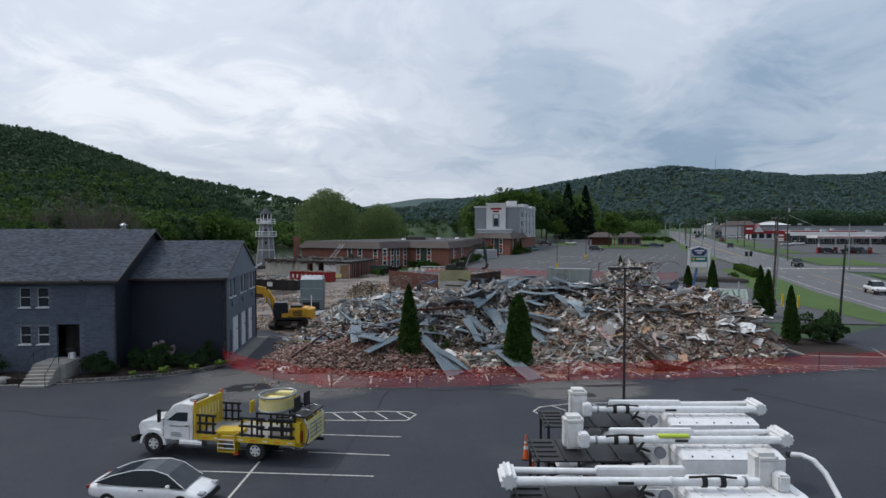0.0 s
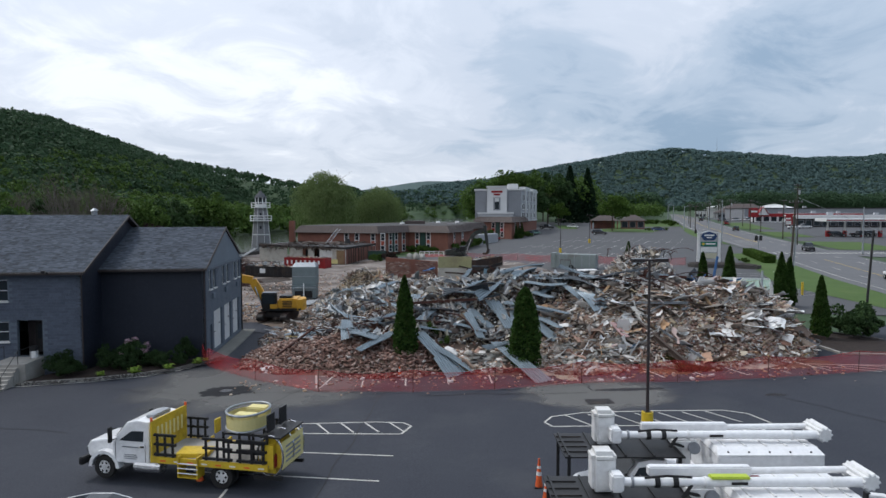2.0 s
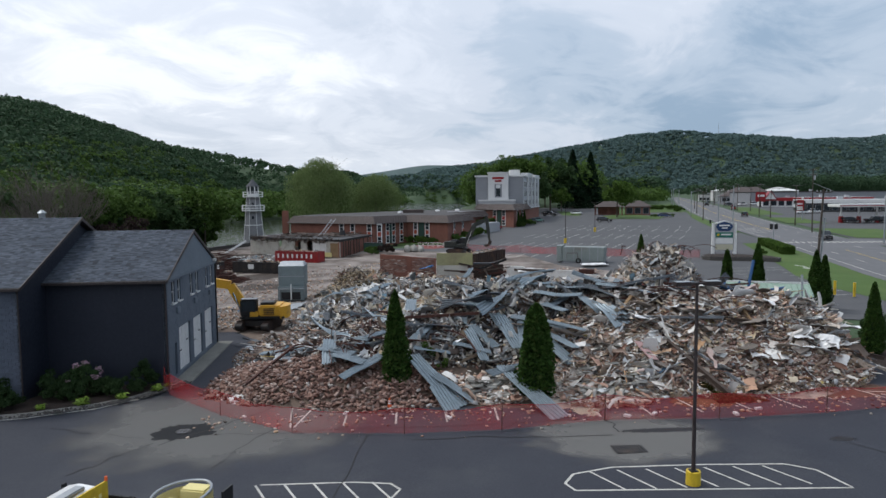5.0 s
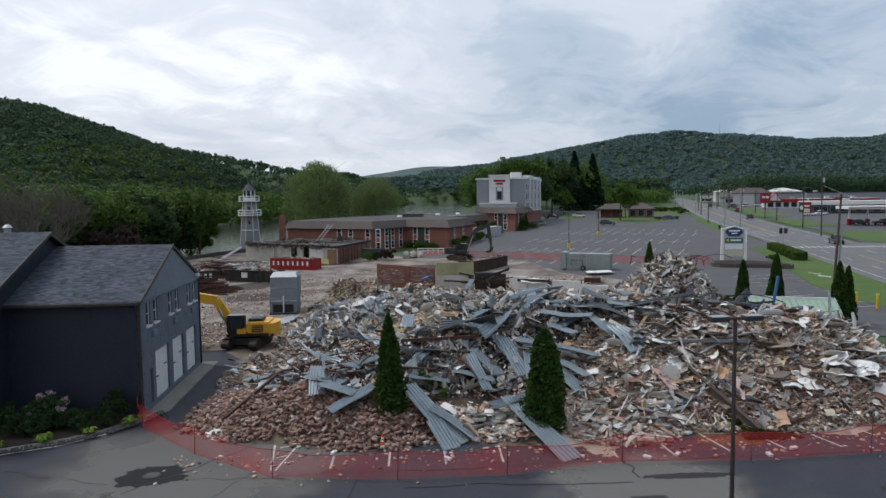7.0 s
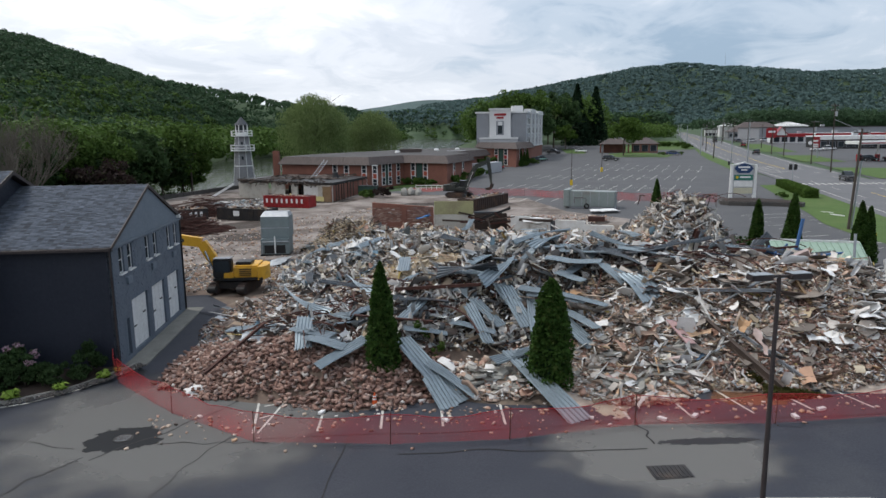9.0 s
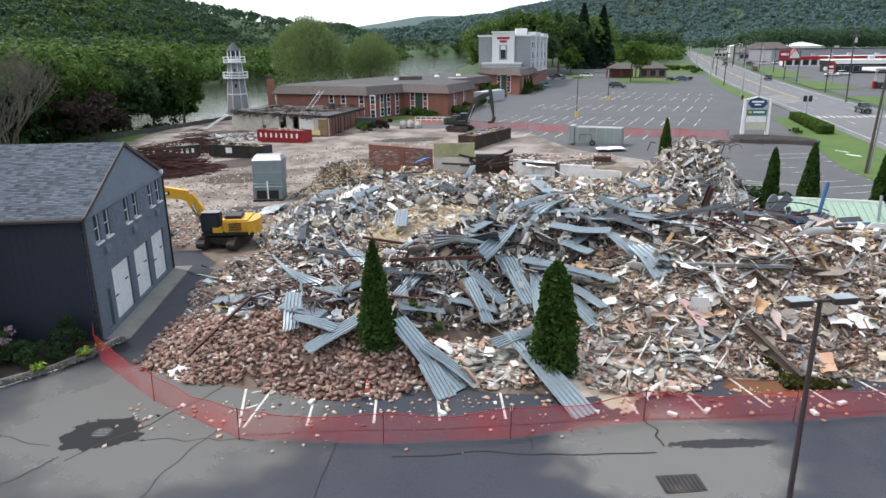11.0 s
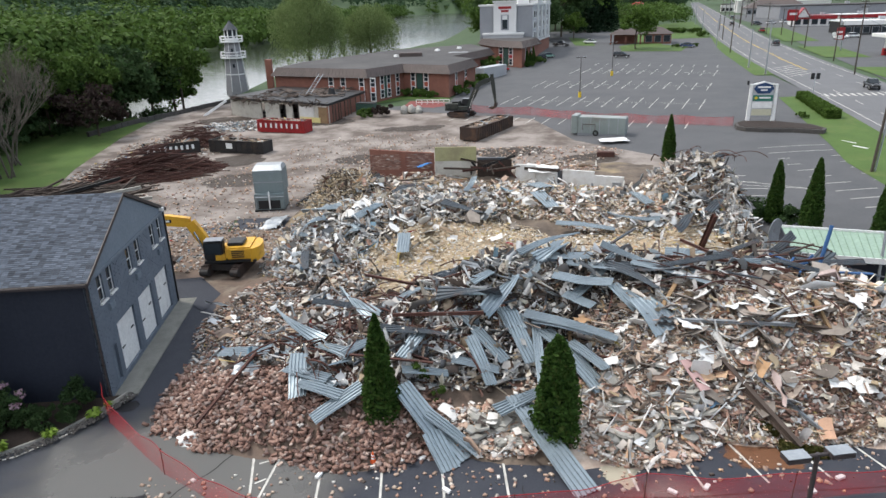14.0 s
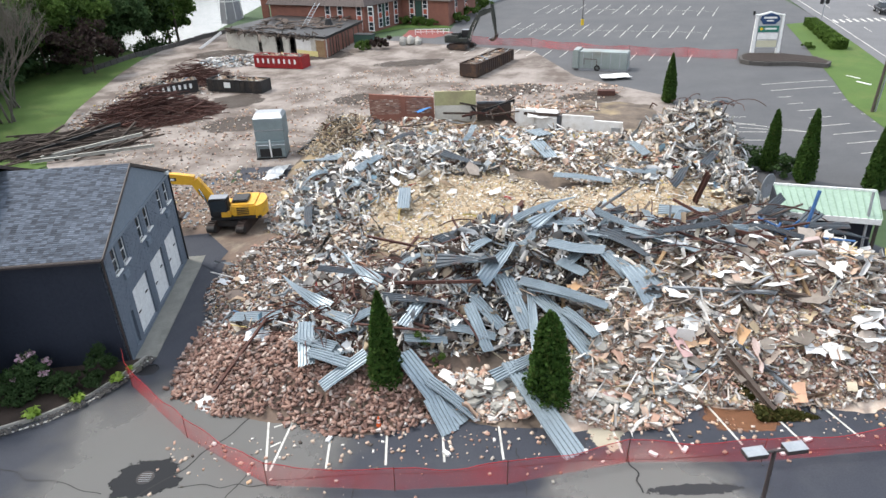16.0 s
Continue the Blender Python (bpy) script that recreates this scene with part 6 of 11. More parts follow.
# ---- larger pieces lying on the heap, each its own thing ----
def corrugated(a, b, w, bend=0.0, twist=0.0, mat=M_CORR, ribs=5, kink=None, label="bent sheet of blue-grey corrugated steel roofing"):
    """A ribbed metal sheet from a to b, sagging by bend and turned by twist along its way; kink: (where, rise)."""
    a, b = Vector(a), Vector(b)
    t = thing("corrugated_sheet", *a, 0, label, "metal sheet", "roof sheets on the heap")
    d = (b - a)
    side0 = d.cross(UP).normalized()
    prof = []
    for i in range(ribs):
        q = i / ribs
        for u, h in ((0.0, 0.0), (0.30, 0.0), (0.42, 1.0), (0.72, 1.0), (0.86, 0.0)):
            prof.append((q + u / ribs - 0.5, h * 0.07))
    prof.append((0.5, 0.0))
    n = 12
    v, f = [], []
    for k in range(n + 1):
        s = k / n
        c = d * s + UP * (bend * math.sin(math.pi * s))
        if kink and s > kink[0]:
            c += UP * kink[1] * (s - kink[0])
        ang = twist * (s - 0.4)
        nr = d.cross(side0).normalized() * -1
        if nr.z < 0:
            nr = -nr
        sd_, up_ = side0 * math.cos(ang) + nr * math.sin(ang), nr * math.cos(ang) - side0 * math.sin(ang)
        wob = 0.05 * math.sin(7 * s + a.x)
        for u, h in prof:
            v.append(c + sd_ * (u * w + wob * 0.3) + up_ * (h + wob * abs(u)))
    m = len(prof)
    f = [(k * m + i, k * m + i + 1, (k + 1) * m + i + 1, (k + 1) * m + i) for k in range(n) for i in range(m - 1)]
    me = Geo().add(v, f)
    ob = part("sheet", me, mat, t)
    md = ob.modifiers.new("thickness", 'SOLIDIFY')
    md.thickness = 0.012
    return t


# plan of the larger roof sheets: from, to, width
SHEETS_FRONT = [(-8.9, 48.9, -7.0, 45.6, 0.75), (-8.3, 46.2, -6.0, 45.3, 0.85), (-6.9, 48.3, -5.0, 46.6, 0.8), (-5.4, 46.6, -3.6, 47.7, 0.7), (-1.0, 43.4, 1.4, 41.9, 0.7), (0.2, 46.4, 2.6, 46.1, 0.75), (1.2, 47.6, 2.2, 45.2, 0.7), (6.4, 47.4, 7.9, 45.3, 0.7), (-9.1, 50.4, -5.8, 44.7, 1.00), (-7.8, 47.0, -7.4, 44.2, 0.90), (-7.4, 44.9, -5.2, 44.2, 0.80), (-6.5, 43.2, -4.2, 44.6, 1.00), (-2.3, 44.5, 0.6, 41.5, 1.20), (-0.8, 42.5, 0.1, 41.0, 1.00),
                (-2.3, 45.6, 0.0, 45.8, 0.70), (-2.4, 46.2, -1.4, 47.9, 0.80), (2.3, 43.5, 4.7, 44.8, 0.90), (3.3, 44.5, 5.9, 39.1, 1.15), (5.2, 48.4, 7.6, 44.6, 1.00), (4.2, 49.1, 8.8, 47.0, 0.85),
                (1.5, 48.1, 3.0, 46.7, 0.80), (3.4, 49.2, 4.4, 46.5, 0.90), (4.8, 49.2, 4.7, 44.9, 0.50), (3.1, 49.7, 3.8, 48.2, 1.00)]
SHEETS_CREST = [(6.0, 51.1, 9.1, 50.0, 1.10), (7.0, 52.6, 9.6, 51.2, 0.80), (9.1, 50.0, 10.3, 48.7, 1.10), (10.4, 49.0, 11.4, 47.0, 1.70), (-0.1, 50.7, 2.6, 50.8, 0.90), (1.4, 51.1, 2.6, 51.6, 0.80),
                (3.2, 49.6, 4.8, 48.2, 1.00), (4.7, 49.0, 7.7, 47.6, 0.90), (12.5, 50.1, 14.2, 50.9, 0.90), (0.6, 49.5, 1.8, 48.5, 0.90), (6.5, 50.0, 7.9, 49.0, 0.90), (5.4, 53.4, 8.6, 53.0, 1.10)]
SHEETS_REAR = [(9.1, 70.3, 13.8, 69.1, 1.00), (8.3, 77.3, 9.4, 74.0, 1.40), (-8.2, 72.1, -6.2, 74.5, 1.10), (-3.6, 65.1, -3.6, 68.1, 1.00), (16.7, 74.9, 17.2, 71.2, 0.90), (15.2, 60.3, 18.4, 59.2, 1.30),
               (-13.2, 50.4, -10.2, 50.0, 1.10), (-9.6, 51.0, -7.4, 52.0, 1.00), (8.6, 82.4, 9.4, 78.8, 1.70)]
for k, (x0, y0, x1, y1, w) in enumerate(SHEETS_FRONT + SHEETS_CREST + SHEETS_REAR):
    corrugated((x0, y0, hz1(x0, y0) + .95), (x1, y1, hz1(x1, y1) + (.12 if y1 < 42 else .8)), w, r.uniform(-.05, .08), r.normal() * .22, M_CORR, 5 if w > .8 else 4, (r.uniform(.3, .7), r.uniform(-.7, .5)) if k % 3 == 0 and y1 > 42 else None)
for k in range(78):
    x, y = scatter(r, 1, Z_CREST if k < 34 else Z_METAL if k < 62 else Z_TALL + Z_GREY, True, 1.0)[0]
    a, l = (r.normal() * .45 - .2 if k < 34 else r.uniform(0, 6.28)), r.uniform(1.4, 4.6)
    z = hz1(x, y) + 0.95
    x2, y2 = x + math.cos(a) * l, y + math.sin(a) * l
    z2 = max(hz1(x2, y2) + 0.55, z + r.uniform(-0.8, 0.9))
    corrugated((x, y, z), (x2, y2, z2), r.uniform(0.45, 1.0), r.uniform(-0.2, 0.25), r.normal() * 0.9, M_CORR if k % 2 and k >= 34 or k % 5 == 0 else M_CORR_D, 4, (r.uniform(.3, .7), r.uniform(-1.0, 1.0)) if k % 2 else None)


def beam(a, b, h=0.3, w=0.16, mat=M_RUST, name="steel_beam", label="rusty bent steel I-beam in the rubble"):
    a, b = Vector(a), Vector(b)
    t = thing(name, *a, 0, label, "beam", "steel beams in the heap")
    d = b - a
    s = d.cross(UP).normalized()
    u = s.cross(d).normalized()
    g = Geo()
    for o0, o1, v0, v1 in ((-w / 2, w / 2, h / 2 - 0.025, h / 2), (-w / 2, w / 2, -h / 2, -h / 2 + 0.025), (-0.012, 0.012, -h / 2 + 0.025, h / 2 - 0.025)):
        q = [s * o + u * v_ for v_ in (v0, v1) for o in (o0, o1)]
        g.add([p for p in q] + [p + d for p in q], [(0, 1, 3, 2), (4, 6, 7, 5), (0, 4, 5, 1), (2, 3, 7, 6), (0, 2, 6, 4), (1, 5, 7, 3)])
    part("web", g, mat, t)
    return t


beam((13.4, 45.2, hz1(13.4, 45.2) + .5), (15.7, 41.2, 0.75), 0.36, 0.26, M_WOOD_DK, "timber_beam", "weathered timber beam leaning off the heap")
beam((11.6, 47.6, hz1(11.6, 47.6) + .5), (17.4, 46.4, hz1(17.4, 46.4) + .6), 0.16, 0.2, M_STEEL, "steel_channel", "long pale steel channel across the heap")
beam((16.0, 46.8, hz1(16, 46.8) + .45), (23.4, 45.6, hz1(23.4, 45.6) + .7), 0.2, 0.25, M_WOOD_DK, "timber_beam", "long dark timber beam across the heap")
beam((-2.0, 53.6, 3.7), (2.4, 55.6, 4.0), 0.5, 0.25, M_WOOD_DK, "timber_beam", "long dark timber beam across the heap")
beam((1.6, 48.0, 2.0), (3.0, 52.3, 4.2), 0.22, 0.2, M_RUST)
beam((-12.3, 43.6, 0.9), (-10.6, 48.8, 2.0), 0.14, 0.14, M_RUST)
beam((5.0, 55.8, 4.0), (12.5, 53.2, 3.6), 0.35, 0.2, M_CORR_D)
beam((7.5, 52.6, 3.5), (16.5, 54.2, 3.0), 0.3, 0.2, M_RUST)
beam((9.5, 50.9, 3.2), (18.0, 52.4, 3.4), 0.28, 0.2, M_WOOD_DK, "timber_beam", "long dark timber beam across the heap")
beam((14.5, 48.0, 3.1), (24.5, 50.5, 3.6), 0.3, 0.25, M_WOOD_DK, "timber_beam", "long dark timber beam across the heap")
beam((20.5, 46.8, 3.0), (27.5, 46.0, 1.6), 0.25, 0.2, M_WOOD_DK, "timber_beam", "long dark timber beam across the heap")
beam((-16.2, 84.5, 0.1), (-13.0, 90.5, 1.6), 0.35, 0.25, M_BLACK, "steel_beam", "black steel girder propped on the debris")
beam((3.2, 56.0, 3.2), (5.4, 59.6, 4.2), 0.4, 0.3, M_RUST)
beam((18.3, 62.8, 1.2), (18.7, 61.0, 5.4), 0.35, 0.3, M_RUST, "steel_column", "leaning rust-brown steel column")
for k in range(16):
    x, y = 4.6 + r.normal() * 1.4, 88.6 + r.normal() * .8
    beam((x, y, hz1(x, y) + r.uniform(.6, 1.6)), (x + r.normal() * 2.2, y + r.normal() * 1.0, hz1(x, y) + r.uniform(1.2, 3.0)), r.uniform(.1, .28), r.uniform(.1, .25), (M_WOOD_DK, M_BLACK, M_RUST)[k % 3], "timber_beam", "charred beam leaning against the wall")
for k in range(80):
    x, y = scatter(r, 1, Z_CREST if k % 2 else Z_METAL, True, 1.0)[0]
    a, l = r.normal() * 0.6 + (0 if k % 3 else 1.5), r.uniform(2.0, 5.5)
    z = hz1(x, y) + r.uniform(0.4, 1.1)
    x2, y2 = x + math.cos(a) * l, y + math.sin(a) * l
    beam((x, y, z), (x2, y2, max(hz1(x2, y2) + 0.1, z + r.uniform(-0.8, 0.7))), r.uniform(0.08, 0.2), r.uniform(0.08, 0.16), (M_RUST, M_WOOD_DK, M_CORR_D, M_RUST)[k % 4],
         "steel_joist", "thin bent steel joist among the debris")

for k in range(34):
    x, y = scatter(r, 1, Z_PALE if k % 4 else Z_BACK)[0]
    a, l = r.normal() * 0.5 + (0 if k % 3 else 1.2), r.uniform(1.6, 4.6)
    x2, y2 = x + math.cos(a) * l, y + math.sin(a) * l
    beam((x, y, hz1(x, y) + r.uniform(.3, .8)), (x2, y2, hz1(x2, y2) + r.uniform(.15, .7)), r.uniform(.08, .16), r.uniform(.1, .22), (M_WOOD, M_WOOD_DK, M_STEEL)[k % 3],
         ("timber_plank", "timber_plank", "steel_channel")[k % 3], ("splintered tan timber plank in the debris", "dark weathered plank in the debris", "pale bent steel channel in the debris")[k % 3])

# tangles of reinforcing bar and cable
def tangle(cx, cy, n, spread_, length, heading, mat=M_RUST, rad=0.036):
    t = thing("rebar_tangle", cx, cy, hz1(cx, cy), 0, "tangle of rusty bars and cables on the heap", "rebar", "tangles of bar")
    g = Geo()
    z0 = hz1(cx, cy)
    for _ in range(n):
        p = Vector((r.normal() * spread_, r.normal() * spread_ * 0.5, r.uniform(0.3, 1.0)))
        a = heading + r.normal() * 0.5
        curl, dz = r.normal() * 0.5, r.uniform(-0.1, 0.35)
        pts = [p]
        for k in range(7):
            a += curl / 7 + r.normal() * 0.12
            nx = pts[-1] + Vector((math.cos(a), math.sin(a), dz - 0.12 * k)) * length / 7
            nx.z = max(nx.z, hz1(cx + nx.x, cy + nx.y) - z0 + 0.04)
            pts.append(nx)
        g.pipe(pts, rad * r.uniform(0.7, 1.6), 4)
    part("bar_tangle", g, mat, t)
    return tagged(t.children[0], kind="stuff")


for c in ((-6.5, 49.8, 44, 1.6, 3.8, -0.5), (-8.0, 50.6, 40, 1.5, 4.2, -0.35), (-4.6, 50.8, 36, 1.4, 3.6, -0.7), (0.4, 50.4, 34, 1.3, 3.0, 1.6), (9.5, 57.5, 34, 2.4, 4.0, -0.1), (15.5, 54.0, 34, 2.6, 4.0, 0.0), (-3.0, 50.0, 30, 1.6, 3.4, 2.0), (-0.5, 48.0, 26, 1.3, 2.8, 1.2), (2.4, 49.6, 18, 1.2, 2.6, 1.7), (-8.8, 49.0, 22, 1.8, 3.2, 0.1), (5.5, 56.5, 28, 2.2, 3.5, 0.3), (14.5, 51.3, 34, 2.6, 3.8, 0.1), (-1.5, 55.4, 22, 1.8, 3.0, 0.2), (17, 57, 14, 2.0, 3.0, 0.6), (22.5, 74, 16, 2, 3.5, 1.2), (-4.8, 48.2, 30, 1.6, 3.0, 0.9), (-7.2, 47.8, 26, 1.5, 2.8, -0.4), (7.5, 57.0, 30, 2.4, 3.6, 0.1), (1.0, 56.6, 26, 2.0, 3.2, 0.5), (10.5, 54.6, 30, 2.6, 4.0, 0.0)):
    tangle(*c)


def slab_piece(x, y, s, mat=M_CHUNK, name="concrete_slab", label="broken slab of grey concrete", tilt=16, t=0.12, group="broken slabs", up=0.28):
    th = thing(name, x, y, hz1(x, y) + 0.1, 0, label, "slab", group)
    k = RNG.randint(5, 7)
    out = [(s * RNG.uniform(.6, 1) * math.cos(2 * math.pi * i / k), s * RNG.uniform(.5, .9) * math.sin(2 * math.pi * i / k)) for i in range(k)]
    part("slab", Geo().prism(out, 0, t), mat, th)
    th.matrix_world = pose(x, y, hz1(x, y) + up * RNG.random() + 0.06, RNG.gauss(0, tilt), RNG.gauss(0, tilt), RNG.uniform(0, 360))


for x, y in scatter(r, 84, [(9.0, 43.6, 3.0, 2.2, 6), (2.6, 43.4, 1.9, 1.1, 5), (14, 44.5, 3, 2, 1)]):
    slab_piece(x, y, RNG.uniform(0.3, 0.75))
for x, y in scatter(r, 120, [(18, 47, 7, 4.5, 4), (-5, 73, 8, 7, 3), (8, 78, 8, 5, 3), (10, 46, 4, 3, 1)]):
    slab_piece(x, y, RNG.uniform(0.4, 0.9), M_DRYWALL, "plasterboard_sheet", "torn sheet of white board on the rubble", 24, 0.03, "torn boards", 0.75)
for x, y in scatter(r, 84, [(18, 47, 7.5, 4.5, 6), (12, 47, 4, 3, 2), (21, 54, 4, 4, 2), (8, 76, 9, 6, 2)]):
    slab_piece(x, y, RNG.uniform(0.4, 1.1), M_BOARD, "ceiling_panel", "grey-brown board lying on the rubble", 24, 0.04, "torn boards", 0.7)
for x, y, s in ((8.3, 42.9, 0.75), (9.2, 43.0, 0.5), (11.5, 49.0, 0.9)):
    slab_piece(x, y, s, M_PINK, "pink_board", "broken pink insulation board", 10, 0.06)

# standing remains of walls
br_wall = thing("ruined_wall", -8.8, 90.2, gz(-8.8, 90), -0.5, "standing remnant of a red brick wall", "wall", "standing wall remnants")
g = Geo()
g.add([(0, 0, 0), (7.2, 0, 0), (7.2, 0, 4.35), (5.0, 0, 4.5), (3.9, 0, 4.6), (2.4, 0, 4.75), (0.9, 0, 4.85), (0, 0, 4.95), (0, 0.3, 0), (7.2, 0.3, 0), (7.2, 0.3, 4.35), (5.0, 0.3, 4.5), (3.9, 0.3, 4.6), (2.4, 0.3, 4.75), (0.9, 0.3, 4.85), (0, 0.3, 4.95)],
      [(0, 1, 2, 3, 4, 5, 6, 7), (15, 14, 13, 12, 11, 10, 9, 8)] + [(i, i + 8, (i + 1) % 8 + 8, (i + 1) % 8) for i in range(8)])
part("masonry", g, M_BRICK, br_wall)
part("pier", Geo().box(3.6, -0.2, 0, 4.0, 0.0, 4.6, None, 0.02), M_BRICK, br_wall)
bw_piece = Geo().box(0, -0.02, 0, 0.38, 0.0, 0.11)
bw_me = bw_piece.mesh("brick")
bw_me.materials.append(M_BRICK_ONE)
for k in range(11):
    for i in range(17):
        x0 = 0.02 + 0.41 * i + (0.2 if k % 2 else 0)
        if x0 < 6.75 and not 3.2 < x0 < 4.0:
            part("brick", bw_me, None, br_wall).matrix_local = pose(x0, 0, 2.6 + 0.16 * k)
gw = thing("ruined_wall", -1.5, 89.8, gz(-1.5, 90), -2, "wall remnant with peeling yellow-green paint over white", "wall", "standing wall remnants")
part("upper", Geo().box(0, 0, 3.3, 4.6, 0.25, 4.85, None, 0.03), material("faded yellow-green paint", (0.34, 0.33, 0.17), (0.27, 0.26, 0.15), 0.85, scale=0.8, fine=6, stain=(0.18, 0.15, 0.10), stain_amount=0.5), gw)
part("lower", Geo().box(0, 0.01, 0, 4.6, 0.24, 3.3), M_CREAM, gw)
dw = thing("ruined_wall", 3.2, 89.6, gz(3.2, 90), -4, "soot-dark wall remnant of blockwork", "wall", "standing wall remnants")
part("masonry", Geo().box(0, 0, 0, 3.8, 0.3, 3.3, None, 0.03), M_WOOD_DK, dw)
part("coping", Geo().box(0, -0.05, 3.3, 3.2, 0.35, 3.5), M_CORR_D, dw)
ww = thing("ruined_wall", 7.2, 87.0, gz(7, 88), -21.4, "low white painted wall remnant with gaps", "wall", "standing wall remnants")
for x0, x1, z in ((0, 2.2, 3.2), (2.25, 4.6, 3.0), (5.1, 8.4, 2.9), (8.4, 11.4, 2.5)):
    part("masonry", Geo().box(x0, 0, 0, x1, 0.25, z, None, 0.02), M_DRYWALL, ww)
part("pier", Geo().box(4.6, -0.1, 0, 5.1, 0.35, 2.8, None, 0.02), M_CORR_D, ww)
part("grille", Geo().box(10.3, -0.06, 0.9, 11.2, 0.0, 1.9), M_STEEL, ww)
part("lintel", Geo().box(1.0, -0.1, 2.65, 4.8, 0.4, 2.95), M_WOOD_DK, ww)


def cloth(name, pts, w, mat, label, seed, n=9):
    """A draped, creased sheet across the heap."""
    t = thing(name, *pts, 0, label, "sheet")
    g = Geo()
    q = random.Random(seed)
    v = []
    for j in range(n):
        for i in range(n):
            x, y = (i / (n - 1) - .5) * w[0], (j / (n - 1) - .5) * w[1]
            z = 0.22 * noise.noise(Vector((x * 1.1, y * 1.1, seed))) + 0.12 * noise.noise(Vector((x * 3, y * 3, seed))) - 0.18 * (x * x + y * y) / (w[0] * w[1])
            v.append((x + q.gauss(0, .05), y + q.gauss(0, .05), z))
    g.add(v, [(j * n + i, j * n + i + 1, (j + 1) * n + i + 1, (j + 1) * n + i) for j in range(n - 1) for i in range(n - 1)])
    ob = part("sheet", g, mat, t)
    ob.modifiers.new("thickness", 'SOLIDIFY').thickness = 0.02
    return t


for k, (x, y, dz, w, h, mt, nm, lab) in enumerate((
        (10.2, 86.6, 1.9, 3.4, 2.6, M_WHITE, "white_membrane", "torn white roofing membrane draped over the wall"), (17.3, 48.4, 0.35, 1.7, 1.9, M_WHITE, "white_membrane", "crumpled white sheet on the rubble"),
        (21.8, 44.5, 0.25, 1.6, 2.4, M_WHITE, "white_membrane", "crumpled white sheet on the rubble"), (24.6, 46.5, 0.3, 2.6, 2.2, M_WHITE, "white_membrane", "crumpled white sheet on the rubble"),
        (-2.8, 88.9, 1.5, 1.6, 1.3, M_TARP, "blue_tarpaulin", "crumpled blue tarpaulin by the brick wall"), (-17.4, 79.5, 0.5, 3.2, 2.0, M_STEEL, "metal_cladding", "crumpled pale metal cladding"),
        (-12.9, 43.9, 0.25, 0.9, 1.0, M_DRYWALL, "white_membrane", "dusty white sheet on the bricks"), (-11.0, 48.0, 0.5, 1.3, 1.1, M_STEEL, "metal_cladding", "square of pale metal cladding"), (-8.6, 65.6, 0.3, 0.6, 0.6, M_TARP, "blue_tarpaulin", "scrap of blue plastic"),
        (-8.3, 65.1, 0.3, 0.7, 0.4, M_REDSIGN, "red_plastic", "scrap of red plastic"), (5.0, 67.2, 0.25, 0.6, 0.6, M_REDSIGN, "red_plastic", "scrap of red plastic"), (22.6, 84.0, 1.6, 2.4, 2.0, M_WHITE, "white_membrane", "white panel leaning on the heap"))):
    c = cloth(nm, (x, y, hz1(x, y) + dz), (w, h), mt, lab, k + 3)
    c.rotation_euler = (0.15, 0.1, k * 0.9)
for k, (x, y) in enumerate(scatter(r, 16, [(18, 47.5, 7, 4.5, 4), (6, 79, 9, 6, 2), (-6, 74, 6, 6, 2), (3, 49, 4, 3, 1)])):
    c = cloth("white_membrane", (x, y, hz1(x, y) + 0.75), (r.uniform(.7, 1.7), r.uniform(.6, 1.3)), M_WHITE if k % 3 else M_DRYWALL, "crumpled white sheet on the rubble", 70 + k, 7)
    c.rotation_euler = (r.normal() * .35, r.normal() * .35, k * 1.3)
for k, (x, y) in enumerate(((18.5, 69.5), (20.0, 70.5), (2.0, 73.0), (11.5, 47.8), (22.0, 56.0), (14.0, 56.5), (19.0, 54.0))):
    c = cloth("black_sheeting", (x, y, hz1(x, y) + 0.45), (1.7, 1.3), M_BLACK, "crumpled black plastic sheeting", 40 + k)
# pierced pink-grey panel with two round holes
ph = thing("pierced_panel", 12.3, 45.3, hz1(12.3, 45.3) + 0.35, 0, "pinkish panel with two round holes", "panel")
b = bmesh.new()
rings = []
g = Geo()
for cy_ in (-0.55, 0.45):
    n = 16
    inner = [(0.30 * math.cos(2 * math.pi * i / n), cy_ + 0.30 * math.sin(2 * math.pi * i / n)) for i in range(n)]
    outer = []
    for i in range(n):
        a = 2 * math.pi * i / n
        k = 0.5 / max(abs(math.cos(a)), abs(math.sin(a)))
        outer.append((k * math.cos(a), cy_ + k * math.sin(a)))
    for z, flip in ((0.05, False), (0.0, True)):
        v = [(x, y, z) for x, y in inner] + [(x, y, z) for x, y in outer]
        f = [(i, (i + 1) % n, n + (i + 1) % n, n + i) for i in range(n)]
        g.add(v, [q[::-1] for q in f] if not flip else f)
g.box(-0.5, 0.95, 0, 0.5, 1.5, 0.05)
g.box(-0.5, -1.5, 0, 0.5, -1.05, 0.05)
part("panel", g, M_PINK, ph)
ph.matrix_world = pose(12.0, 44.6, hz1(12.0, 44.6) + 0.5, 24, 8, 22) @ Matrix.Diagonal((.6, .62, .8, 1))
